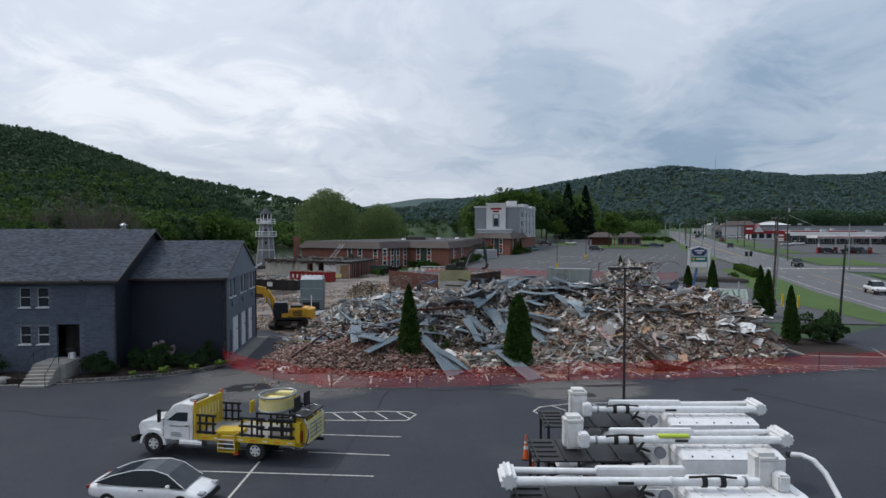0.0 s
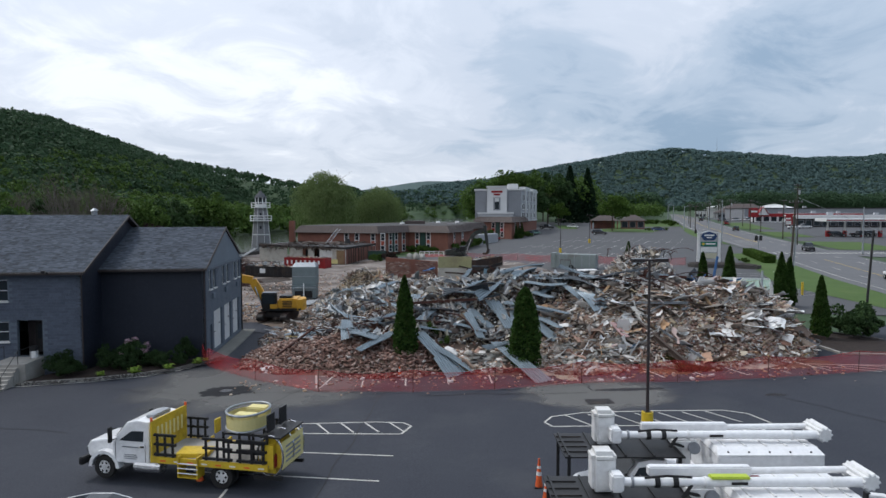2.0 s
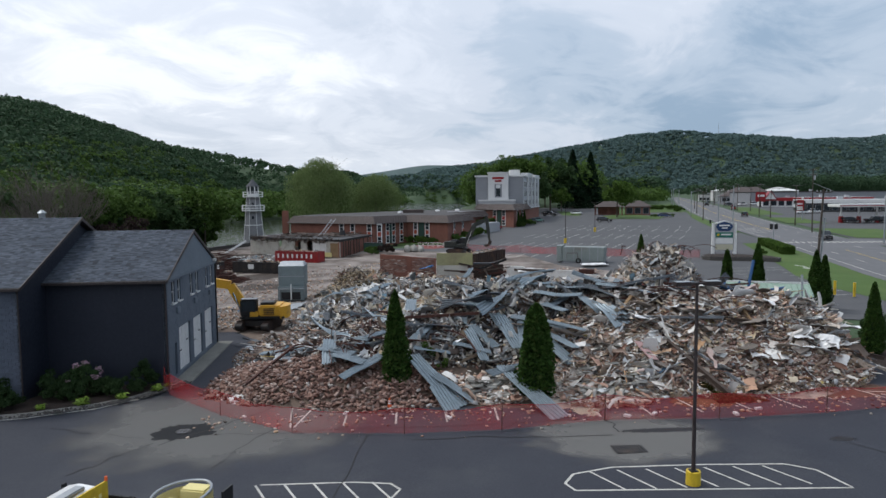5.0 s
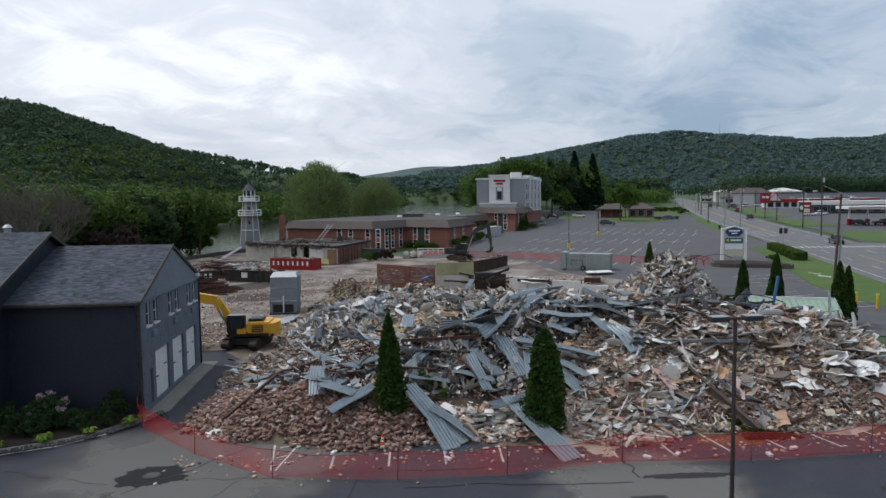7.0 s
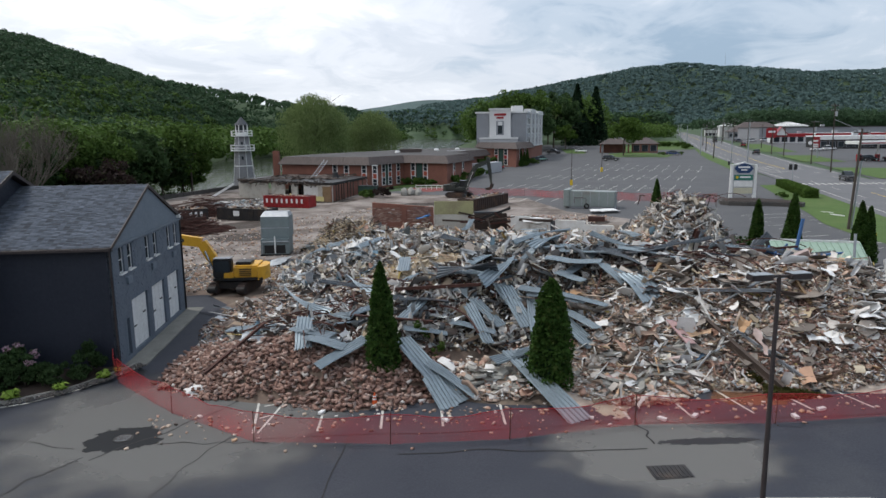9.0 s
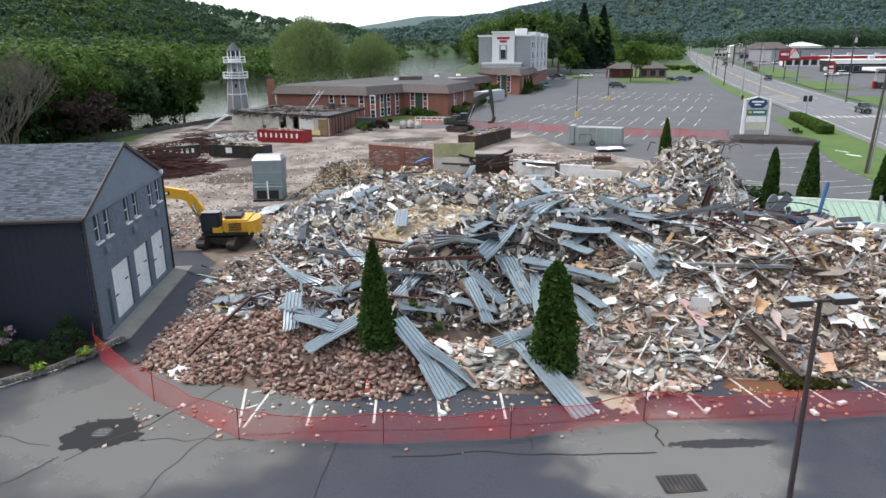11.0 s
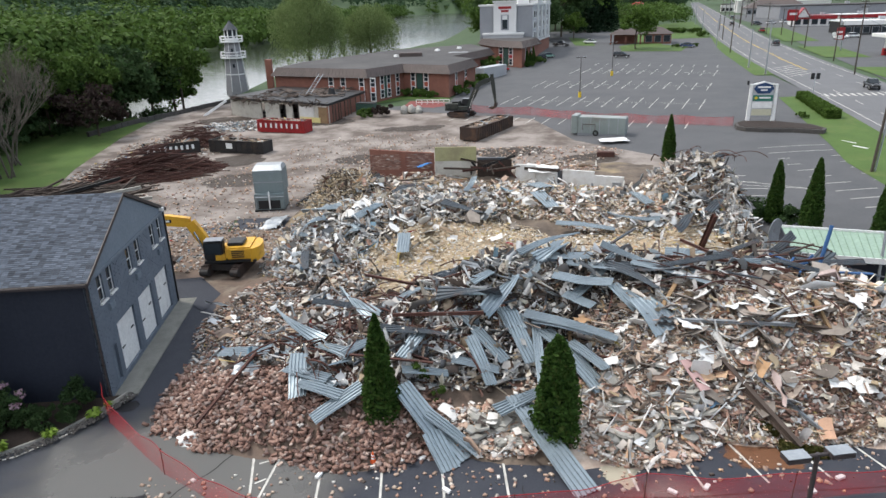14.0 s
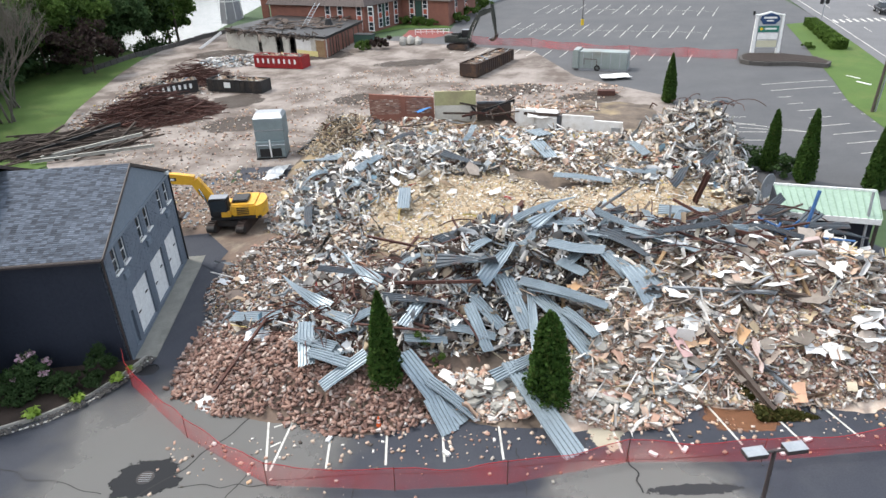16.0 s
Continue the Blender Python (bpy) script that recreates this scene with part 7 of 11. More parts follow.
# blue pipe frame
bp = thing("blue_pipe_frame", 20.2, 50.9, hz1(20.2, 50.9), 0, "twisted blue steel pipe frame", "pipe frame")
for k in range(9):
    p = Vector((r.normal() * .8, r.normal() * .8, r.uniform(.1, .6)))
    q = p + Vector((r.normal() * 1.2, r.normal() * .9, r.uniform(0, 1.0)))
    part("pipe", Geo().tube(p, q, 0.07, None, 8), M_BLUEPIPE, bp)
part("pipe", Geo().tube((1.4, 1.6, 0), (2.0, 2.0, 2.6), 0.11, None, 8), M_BLUEPIPE, bp)

# fallen conifers at the front of the heap
def fallen(x, y, z, rz, l, rad, seed):
    t = thing("fallen_conifer", 0, 0, 0, 0, "uprooted conifer lying on the asphalt, drying", "tree", "fallen conifers")
    part("trunk", Geo().tube((0, 0, 0), (l, 0, 0.1), 0.09, 0.02, 6), M_BARK, t)

    def fpos(q):
        u = q.random()
        a = q.random() * 6.28
        rr = rad * (1 - u) ** 0.5 * (0.5 + 0.6 * q.random())
        return np.array([u * l, math.cos(a) * rr, max(-0.15, math.sin(a) * rr * 0.55 + 0.1)])
    part("foliage", arrays_mesh("foliage", [leaf_cloud(3600, fpos, 0.13, seed)], M_DRYLEAF), M_DRYLEAF, t)
    t.matrix_world = pose(x, y, z, 0, 4, rz)


fallen(13.0, 45.4, 1.0, -58, 3.9, 0.85, 77)
fallen(15.0, 41.4, 0.45, -8, 2.9, 0.5, 78)
fallen(15.4, 42.6, 0.6, 20, 2.2, 0.45, 79)
sap = shrub("sapling", 0.45, 2.2, M_LEAF, 61, "small green sapling among the steel sheets", 500, 0.09, 8)
place(sap, -1.4, 45.9, 1.0)
copy_at(sap, -0.5, 44.9, 0.7, 90, 0.7)
weed = shrub("weed", 0.4, 0.5, M_LEAF_B, 63, "bright green weed at the asphalt's edge", 350, 0.09, 6)
place(weed, 12.9, 43.0, 0.35)

# ---- vehicles on the front lot ----
def rim(geo_parent, x, y, z, r, out, name="rim"):
    """A wheel disc with a hub, on the side given by out (+1 or -1 along y)."""
    g = Geo()
    g.tube((x, y - 0.02 * out, z), (x, y + 0.05 * out, z), r * 0.60, r * 0.52, 20)
    g.tube((x, y + 0.05 * out, z), (x, y + 0.11 * out, z), r * 0.2, r * 0.16, 12)
    ob = part(name, g, M_WHITE, geo_parent)
    h = Geo()
    for k in range(6):
        a = k * math.pi / 3
        h.tube((x + math.cos(a) * r * .38, y + 0.045 * out, z + math.sin(a) * r * .38), (x + math.cos(a) * r * .38, y + 0.062 * out, z + math.sin(a) * r * .38), r * 0.10, None, 8)
    part("vent_hole", h, M_BLACK, geo_parent)
    return ob


def wheel_set(owner, axles, half, r, w, dual=()):
    for x in axles:
        for side in (-1, 1):
            y = side * half
            tyre = part("wheel", Geo().wheel(x, y - side * w / 2, r, r, w), M_RUBBER, owner)
            rim(tyre, x, y - side * 0.07, r, r, side)
            if x in dual:
                part("inner_tyre", Geo().wheel(x, y - side * (w * 1.65), r, r, w), M_RUBBER, tyre)


def work_truck(px, py, pz, rz):
    t = thing("stake_truck", px, py, pz, rz, "white-cab work truck with yellow stake bed and crash cushion", "truck")
    wheel_set(t, (0.0, 5.39), 1.12, 0.50, 0.28, (0.0,))
    ch = Geo()
    for y in (-0.4, 0.4):
        ch.box(-2.4, y - 0.05, 0.72, 6.2, y + 0.05, 0.98)
    for x in (-2.0, -0.8, 1.0, 2.6):
        ch.box(x, -0.4, 0.75, x + 0.1, 0.4, 0.95)
    part("chassis", ch, M_BLACK, t)
    part("axle", Geo().tube((0, -1, 0.5), (0, 1, 0.5), 0.09), M_BLACK, t)
    part("axle", Geo().tube((5.39, -1, 0.5), (5.39, 1, 0.5), 0.07), M_BLACK, t)
    for y in (0.92, -0.92):
        part("fuel_tank", Geo().tube((2.75, y, 0.62), (3.95, y, 0.62), 0.27, None, 16), M_CHROME, t)
    # cab: lofted side profile
    def shell(prof, y0, y1, tuck=0.0):
        g = Geo()
        n = len(prof)
        v = [(x, y0 + tuck * max(0, z - 1.5), z) for x, z in prof] + [(x, y1 - tuck * max(0, z - 1.5), z) for x, z in prof]
        g.add(v, [tuple(range(n)), tuple(range(2 * n - 1, n - 1, -1))] + [(i, n + i, n + (i + 1) % n, (i + 1) % n) for i in range(n)])
        return g
    cab_prof = [(3.25, 0.75), (4.95, 0.75), (5.0, 1.55), (4.90, 1.75), (4.35, 2.45), (3.9, 2.55), (3.3, 2.5)]
    cab = part("cab", shell(cab_prof, -1.12, 1.12, 0.12), M_WHITE_G, t, "white cab with grey side window")
    md = cab.modifiers.new("round", 'BEVEL')
    md.width, md.segments = 0.05, 2
    for s in (-1, 1):
        wnd = Geo()
        k = s * 1.06
        wnd.add([(3.55, k + s * .02, 1.68), (4.72, k + s * .02, 1.68), (4.32, k - s * .065, 2.32), (3.55, k - s * .065, 2.36)], [(0, 1, 2, 3) if s < 0 else (3, 2, 1, 0)])
        part("side_window", wnd, M_GLASS, cab)
        dl = Geo().box(3.42, s * 1.12 - 0.004, 0.85, 3.435, s * 1.12 + 0.004, 1.64).box(4.82, s * 1.12 - 0.004, 0.85, 4.835, s * 1.12 + 0.004, 1.64)
        part("door_seam", dl, M_BLACK, cab)
        part("door_handle", Geo().box(3.5, s * 1.12 - 0.02, 1.45, 3.66, s * 1.12 + 0.03, 1.5), M_BLACK, cab)
        mir = Geo().tube((4.75, s * 1.1, 1.75), (4.9, s * 1.35, 1.75), 0.02, None, 6).tube((4.75, s * 1.1, 2.2), (4.9, s * 1.35, 2.2), 0.02, None, 6).box(4.84, s * 1.35 - 0.1, 1.65, 4.94, s * 1.35 + 0.1, 2.3, None, 0.02)
        part("mirror", mir, M_BLACK, cab)
        mk = Geo()
        for k2, (x0, x1, z) in enumerate(((3.75, 4.5, 1.42), (3.85, 4.4, 1.10), (3.8, 4.45, 1.02), (3.85, 4.4, 0.94))):
            mk.box(x0, s * 1.122 - 0.003, z, x1, s * 1.122 + 0.003, z + (0.05 if k2 == 0 else 0.035))
        part("door_lettering", mk, M_STEEL, cab)
    part("windscreen", Geo().slab((4.925, 0.95, 1.80), (4.925, -0.95, 1.80), (4.43, -0.86, 2.42), (4.43, 0.86, 2.42), 0.01), M_GLASS, cab)
    hood = shell([(4.95, 0.8), (6.35, 0.8), (6.42, 1.25), (6.25, 1.5), (4.98, 1.72)], -0.86, 0.86, 0.3)
    hd = part("hood", hood, M_WHITE_G, t)
    md = hd.modifiers.new("round", 'BEVEL')
    md.width, md.segments = 0.09, 3
    for s in (-1, 1):
        fen = Geo()
        pts = [(5.39 + 0.72 * math.cos(a), 0.5 + 0.72 * math.sin(a)) for a in [math.pi * k / 8 for k in range(9)]]
        ins = [(5.39 + 0.58 * math.cos(a), 0.5 + 0.58 * math.sin(a)) for a in [math.pi * k / 8 for k in range(9)]]
        fen.loft([[(p[0], s * 0.8, p[1]), (p[0], s * 1.16, p[1]), (q[0], s * 1.16, q[1]), (q[0], s * 0.8, q[1])] for p, q in zip(pts, ins)])
        part("fender", fen, M_WHITE_G, t)
        part("headlight", Geo().box(6.33, s * 0.7 - 0.16, 1.0, 6.46, s * 0.7 + 0.16, 1.22, None, 0.02), M_CHROME, t)
    part("bumper", Geo().box(6.4, -1.15, 0.5, 6.62, 1.15, 0.82, None, 0.04), M_BLACK, t)
    part("grille", Geo().box(6.36, -0.5, 0.86, 6.45, 0.5, 1.3), M_BLACK, t)
    part("roof_beacon", Geo().box(3.35, -0.6, 2.52, 3.75, 0.6, 2.66, None, 0.04), M_STEEL, t)
    # bed
    bed_t = part("bed", Geo().box(-2.1, -1.2, 1.08, 3.05, 1.2, 1.16), M_CONCRETE, t, "grey-tan flat bed")
    for s in (-1, 1):
        part("side_rail", Geo().box(-2.1, s * 1.22 - 0.04, 0.92, 3.1, s * 1.22 + 0.04, 1.18), M_YELLOW, bed_t)
        for k in range(8):
            part("reflector", Geo().box(-1.95 + 0.62 * k, s * 1.265 - 0.004, 1.0, -1.7 + 0.62 * k, s * 1.265 + 0.004, 1.06), M_ORANGE if k % 2 else M_WHITE, bed_t)
        for x0, x1 in ((1.95, 2.95), (-0.55, 0.75), (-2.05, -0.75)):
            if s < 0 and x0 == -0.55:
                continue
            for x in (x0 + 0.15, (x0 + x1) / 2, x1 - 0.15):
                part("stake_post", Geo().box(x - 0.045, s * 1.2 - 0.03, 1.16, x + 0.045, s * 1.2 + 0.03, 2.12), M_BLACK, bed_t, "black timber stake")
            for z in (1.22, 1.64, 2.02):
                part("stake_rail", Geo().box(x0, s * 1.2 - 0.055, z, x1, s * 1.2 + 0.055, z + 0.10, None, 0.01), M_BLACK, bed_t, "black timber rail")
    hb = Geo()
    hb.box(3.02, -1.24, 1.16, 3.09, 1.24, 2.62)
    head = part("headboard", hb, M_YELLOW, t, "yellow steel headboard")
    for y in (-1.2, 1.2):
        part("marker_lamp", Geo().tube((3.05, y, 2.62), (3.05, y, 2.76), 0.06, 0.05, 10), M_ORANGE, head)
    for k in range(7):
        part("perforation", Geo().box(3.0, -0.9 + 0.28 * k, 1.7, 3.02, -0.78 + 0.28 * k, 2.3), M_PALE_Y, head)
    for s in (-1, 1):
        wl_ = Geo()
        wl_.box(0.95, s * 1.1 - 0.25, 0.42, 1.75, s * 1.1 + 0.25, 0.47)
        for x in (0.9, 1.75):
            wl_.box(x, s * 1.1 - 0.26, 0.42, x + 0.06, s * 1.1 + 0.26, 1.3)
        sw = part("step_well", wl_, M_YELLOW, t, "yellow cone platform with white rails")
        for z in (0.62, 0.82, 1.02):
            part("rail", Geo().tube((0.9, s * 1.36, z), (1.8, s * 1.36, z), 0.025, None, 8), M_WHITE, sw)
    part("toolbox", Geo().box(0.9, -0.2, 1.16, 2.2, 0.75, 1.34, pose(0, 0, 0, 0, 0, 12), 0.02), M_YELLOW, t)
    # basket with padded hoop above the tail
    def hoop(z):
        return [(-0.75 + 0.95 * math.cos(a) * (1.0 if math.cos(a) > 0 else 0.75), 1.05 * math.sin(a), z) for a in [2 * math.pi * k / 28 for k in range(29)]]
    bk = part("basket", Geo().pipe(hoop(3.0), 0.05, 8).pipe(hoop(2.35), 0.05, 8), M_STEEL, t, "raised basket with rounded steel hoops and yellow pads")
    for y in (-0.6, 0.5):
        part("pad", Geo().box(-1.25, y - 0.28, 2.4, -0.35, y + 0.28, 2.98, None, 0.05), M_PALE_Y, bk)
    part("basket_skin", Geo().loft([hoop(2.36)[:-1], hoop(2.85)[:-1]], False), M_PALE_Y, bk)
    for y in (-1.05, 1.05):
        lat = Geo()
        for x in (-2.0, -1.4, -0.8, -0.1):
            lat.box(x - 0.04, y - 0.04, 1.16, x + 0.04, y + 0.04, 2.36)
        for z in (1.5, 1.9, 2.25):
            lat.box(-2.05, y - 0.03, z, -0.05, y + 0.03, z + 0.08)
        part("basket_frame", lat, M_BLACK, bk)
    for y in (-0.55, 0.55):
        cg = Geo().box(-1.95, y - 0.3, 2.36, -1.88, y + 0.3, 3.05)
        part("end_panel", cg, M_BLACK, bk)
    part("chevron", Geo().box(0.18, 0.75, 2.3, 0.24, 1.15, 2.85), M_YELLOW, bk)
    # crash cushion at the tail
    cc = part("crash_cushion", Geo().box(-3.35, -1.15, 0.75, -2.45, 1.15, 2.2, None, 0.25), M_YELLOW, t, "yellow crash cushion with steel hoops")
    for y in (-1.0, 0.0, 1.0):
        pts = [(-2.9 + 0.55 * math.cos(a), y, 1.48 + 0.82 * math.sin(a)) for a in [2 * math.pi * k / 20 for k in range(21)]]
        part("hoop", Geo().pipe(pts, 0.045, 6), M_CHROME, cc)
    part("rear_panel", Geo().box(-3.42, -1.0, 0.95, -3.37, 1.0, 2.05, None, 0.02), M_PALE_Y, cc)
    for k in range(4):
        part("panel_lettering", Geo().box(-3.43, -0.7, 1.15 + 0.2 * k, -3.421, 0.7, 1.23 + 0.2 * k), M_STUCCO_D, cc)
    for k in (-1, 1):
        part("cushion_arm", Geo().box(-2.5, .8 * k - .1, .9, -2.1, .8 * k + .1, 1.2), M_BLACK, cc)
        part("cushion_rail", Geo().box(-3.4, 1.025 * k - .075, .55, -2.2, 1.025 * k + .075, .7), M_BLACK, cc)
    part("tray", Geo().box(-3.4, -1.1, 2.22, -2.5, 1.1, 2.28), M_BLACK, cc)
    cc.location.x += 0.8
    part("toolbag", Geo().box(-2.35, 0.6, 1.0, -2.15, 1.1, 1.6, None, 0.05), M_RED, t)
    return t


work_truck(-9.2, 24.5, gz(-9.2, 24.5), 168.3)


def traffic_cone(x, y, z, h=0.72, label="orange traffic cone with white bands"):
    t = thing("traffic_cone", x, y, z, 0, label, "cone", "traffic cones")
    part("base", Geo().box(-0.19, -0.19, 0, 0.19, 0.19, 0.04, None, 0.012), M_BLACK, t)
    part("cone", Geo().tube((0, 0, 0.04), (0, 0, h), 0.15, 0.03, 16), M_ORANGE, t)
    for a, b in ((0.42, 0.55), (0.66, 0.75)):
        part("band", Geo().tube((0, 0, h * a), (0, 0, h * b), 0.152 - 0.12 * a + 0.006, 0.152 - 0.12 * b + 0.006, 16), M_WHITE, t)


traffic_cone(3.3, 22.9, gz(3.3, 22.9), 1.15, "tall orange traffic cone with white bands")
traffic_cone(3.4, 21.6, gz(3.4, 21.6), 0.9)
traffic_cone(-3.5, 41.7, gz(-3.5, 41.7) + 0.05, 0.6, "orange traffic cone among the bricks")
traffic_cone(-10.4, 23.7, gz(-10.4, 23.7) + 0.25, 0.75)


def bucket_truck(px, py, pz, flip):
    """An aerial-lift tree truck: origin at the tail, +x to the nose. flip: boom elbow over the nose."""
    t = thing("bucket_truck", px, py, pz, 180, "white bucket truck with folded boom and chip box", "truck", "parked bucket trucks")
    wheel_set(t, (1.9, 6.9), 1.15, 0.5, 0.28, (1.9,))
    part("chassis", Geo().box(0.1, -0.45, 0.65, 8.2, 0.45, 0.95), M_BLACK, t)
    box = Geo().box(0.0, -1.22, 1.0, 3.5, 1.22, 2.72, None, 0.04)
    cb = part("chip_box", box, M_WHITE_G, t, "white steel chip box with ribbed roof")
    roof = Geo().add([(0, -1.22, 2.73), (3.5, -1.22, 2.73), (3.5, 1.22, 2.73), (0, 1.22, 2.73), (0.1, -0.85, 2.9), (3.4, -0.85, 2.9), (3.4, 0.85, 2.9), (0.1, 0.85, 2.9)], [(4, 5, 6, 7), (0, 1, 5, 4), (1, 2, 6, 5), (2, 3, 7, 6), (3, 0, 4, 7)])
    part("roof", roof, M_WHITE_G, cb)
    for k in range(5):
        part("roof_rib", Geo().box(0.35 + 0.68 * k, -0.84, 2.9, 0.43 + 0.68 * k, 0.84, 2.93), M_WHITE, cb)
        part("rivet", Geo().tube((0.4 + 0.68 * k, 1.1, 2.78), (0.4 + 0.68 * k, 1.1, 2.82), 0.03, None, 8), M_BLACK, cb)
    part("tail_lamp", Geo().box(-0.03, 0.95, 2.3, 0.0, 1.1, 2.42), M_RED, cb)
    part("tail_lamp", Geo().box(-0.03, -1.1, 2.3, 0.0, -0.95, 2.42), M_RED, cb)
    bins = Geo().box(3.55, -1.2, 0.85, 4.9, -0.6, 1.75, None, 0.03).box(3.55, 0.6, 0.85, 4.9, 1.2, 1.75, None, 0.03)
    part("side_locker", bins, M_WHITE_G, t)
    cab = Geo()
    prof = [(5.05, 0.8), (6.65, 0.8), (6.7, 1.5), (6.55, 1.65), (6.05, 2.4), (5.6, 2.5), (5.1, 2.45)]
    n = len(prof)
    cab.add([(x, -1.1 + 0.12 * max(0, z - 1.5), z) for x, z in prof] + [(x, 1.1 - 0.12 * max(0, z - 1.5), z) for x, z in prof], [tuple(range(n)), tuple(range(2 * n - 1, n - 1, -1))] + [(i, n + i, n + (i + 1) % n, (i + 1) % n) for i in range(n)])
    c = part("cab", cab, M_WHITE_G, t)
    for s in (-1, 1):
        part("side_window", Geo().add([(5.3, s * 1.09, 1.62), (6.4, s * 1.09, 1.62), (6.02, s * 1.02, 2.24), (5.3, s * 1.02, 2.3)], [(0, 1, 2, 3) if s < 0 else (3, 2, 1, 0)]), M_GLASS, c)
        part("mirror", Geo().box(6.45, s * 1.25 - 0.09, 1.6, 6.55, s * 1.25 + 0.09, 2.1, None, 0.02).tube((6.4, s * 1.05, 1.7), (6.5, s * 1.25, 1.7), 0.02, None, 6), M_BLACK, c)
        part("fender", Geo().box(6.3, s * 0.98 - 0.16, 1.0, 7.5, s * 0.98 + 0.16, 1.25, None, 0.08), M_WHITE_G, t)
    part("windscreen", Geo().slab((6.6, 0.93, 1.7), (6.6, -0.93, 1.7), (6.12, -0.86, 2.36), (6.12, 0.86, 2.36), 0.01), M_GLASS, c)
    hd = Geo().add([(6.65, -0.95, 0.85), (8.0, -0.85, 0.85), (8.0, 0.85, 0.85), (6.65, 0.95, 0.85), (6.65, -0.92, 1.62), (7.85, -0.75, 1.38), (7.85, 0.75, 1.38), (6.65, 0.92, 1.62)], [(3, 2, 1, 0), (4, 5, 6, 7), (0, 1, 5, 4), (1, 2, 6, 5), (2, 3, 7, 6), (3, 0, 4, 7)])
    h = part("hood", hd, M_WHITE_G, t)
    h.modifiers.new("round", 'BEVEL').width = 0.08
    part("bumper", Geo().box(8.0, -1.12, 0.5, 8.25, 1.12, 0.85, None, 0.04), M_BLACK, t)
    # dark mesh deck that shields the cab
    dk = part("cab_guard", Geo().box(4.55, -1.2, 2.62, 8.5, 1.2, 2.67), M_BLACK, t, "black expanded-metal cab guard")
    for k in range(5):
        part("guard_bar", Geo().box(4.6 + 0.93 * k, -1.18, 2.67, 4.66 + 0.93 * k, 1.18, 2.72), M_BLACK, dk)
    for y in (-0.75, -0.25, 0.25, 0.75):
        part("guard_bar", Geo().box(7.6, y - 0.02, 2.67, 8.48, y + 0.02, 2.71), M_BIN_BLACK, dk)
    for x in (4.7, 8.35):
        for y in (-1.1, 1.1):
            part("guard_post", Geo().box(x - 0.05, y - 0.05, 0.9, x + 0.05, y + 0.05, 2.62), M_BLACK, dk)
    part("pedestal", Geo().tube((4.2, 0, 0.95), (4.2, 0, 2.60), 0.26, 0.22, 18), M_WHITE_G, t)
    tur = part("turret", Geo().box(3.85, -0.35, 2.60, 4.65, 0.35, 2.95, None, 0.06), M_WHITE_G, t)
    part("hose", Geo().pipe([(4.3, 0.3, 2.70), (4.7, 0.6, 2.9), (4.9, 0.65, 2.80), (4.6, 0.5, 3.10)], 0.05, 6), M_RUBBER, tur)
    part("cable_reel", Geo().tube((4.0, 0.36, 2.70), (4.0, 0.5, 2.70), 0.2, None, 14), M_STUCCO_D, tur)
    ex, bx = (8.6, 0.9) if flip else (-0.35, 6.95)
    foot = 3.2 if flip else 5.6
    lo_y, up_y = -0.32, 0.42
    lower = part("lower_boom", Geo().box(min(foot, (foot + ex) / 2), lo_y - 0.14, 3.05, max(foot, (foot + ex) / 2), lo_y + 0.14, 3.34, None, 0.04), M_WHITE_G, t, "white box-section lower boom")
    part("lower_boom_tip", Geo().tube(((foot + ex) / 2, lo_y, 3.18), (ex, lo_y, 3.22), 0.10, 0.10, 16), M_WHITE_G, lower)
    part("lift_cylinder", Geo().tube((4.2, lo_y, 2.85), ((foot + ex) / 2, lo_y, 2.94), 0.07, None, 12), M_CHROME, lower)
    part("red_knuckle", Geo().box((foot + ex) / 2 - 0.3, lo_y - 0.1, 2.90, (foot + ex) / 2 + 0.25, lo_y + 0.1, 3.02, None, 0.03), M_RED, lower)
    upper = part("upper_boom", Geo().tube((ex, up_y, 3.15), (bx + (0.4 if flip else -0.4), up_y, 3.15), 0.145, 0.125, 20), M_WHITE_G, t, "white tubular upper boom")
    for fr in (0.14, 0.62, 0.9):
        xx = ex + (bx - ex) * fr
        part("boom_band", Geo().tube((xx, up_y, 3.15), (xx + 0.07, up_y, 3.15), 0.16, None, 20), M_STUCCO_D if fr > 0.8 else M_WHITE, upper)
    part("boom_strap", Geo().tube((ex + (bx - ex) * .73, up_y, 3.15), (ex + (bx - ex) * .75, up_y, 3.15), 0.165, None, 16), M_BLACK, upper)
    part("boom_strap", Geo().tube((ex + (bx - ex) * .80, up_y, 3.15), (ex + (bx - ex) * .82, up_y, 3.15), 0.165, None, 16), M_BLACK, upper)
    part("boom_hose", Geo().pipe([(ex + (bx - ex) * .68, up_y + .1, 3.32), (ex + (bx - ex) * .78, up_y + .16, 3.38), (ex + (bx - ex) * .86, up_y + .1, 3.30)], 0.035, 6), M_RUBBER, upper)
    part("maker_mark", Geo().box(ex + (bx - ex) * .47, up_y + 0.15, 3.12, ex + (bx - ex) * .47 + 0.45, up_y + 0.172, 3.20), M_BLACK, upper)
    def cog(y, r_):
        return [(ex + (r_ + .03 * math.cos(10 * a_)) * math.cos(a_), y, 3.18 + (r_ + .03 * math.cos(10 * a_)) * math.sin(a_)) for a_ in (2 * math.pi * k / 40 for k in range(40))]
    el = Geo().loft([cog(.58, .2), cog(.55, .24), cog(-.47, .24), cog(-.5, .2)])
    part("elbow", el, M_WHITE, upper)
    s = -1 if flip else 1
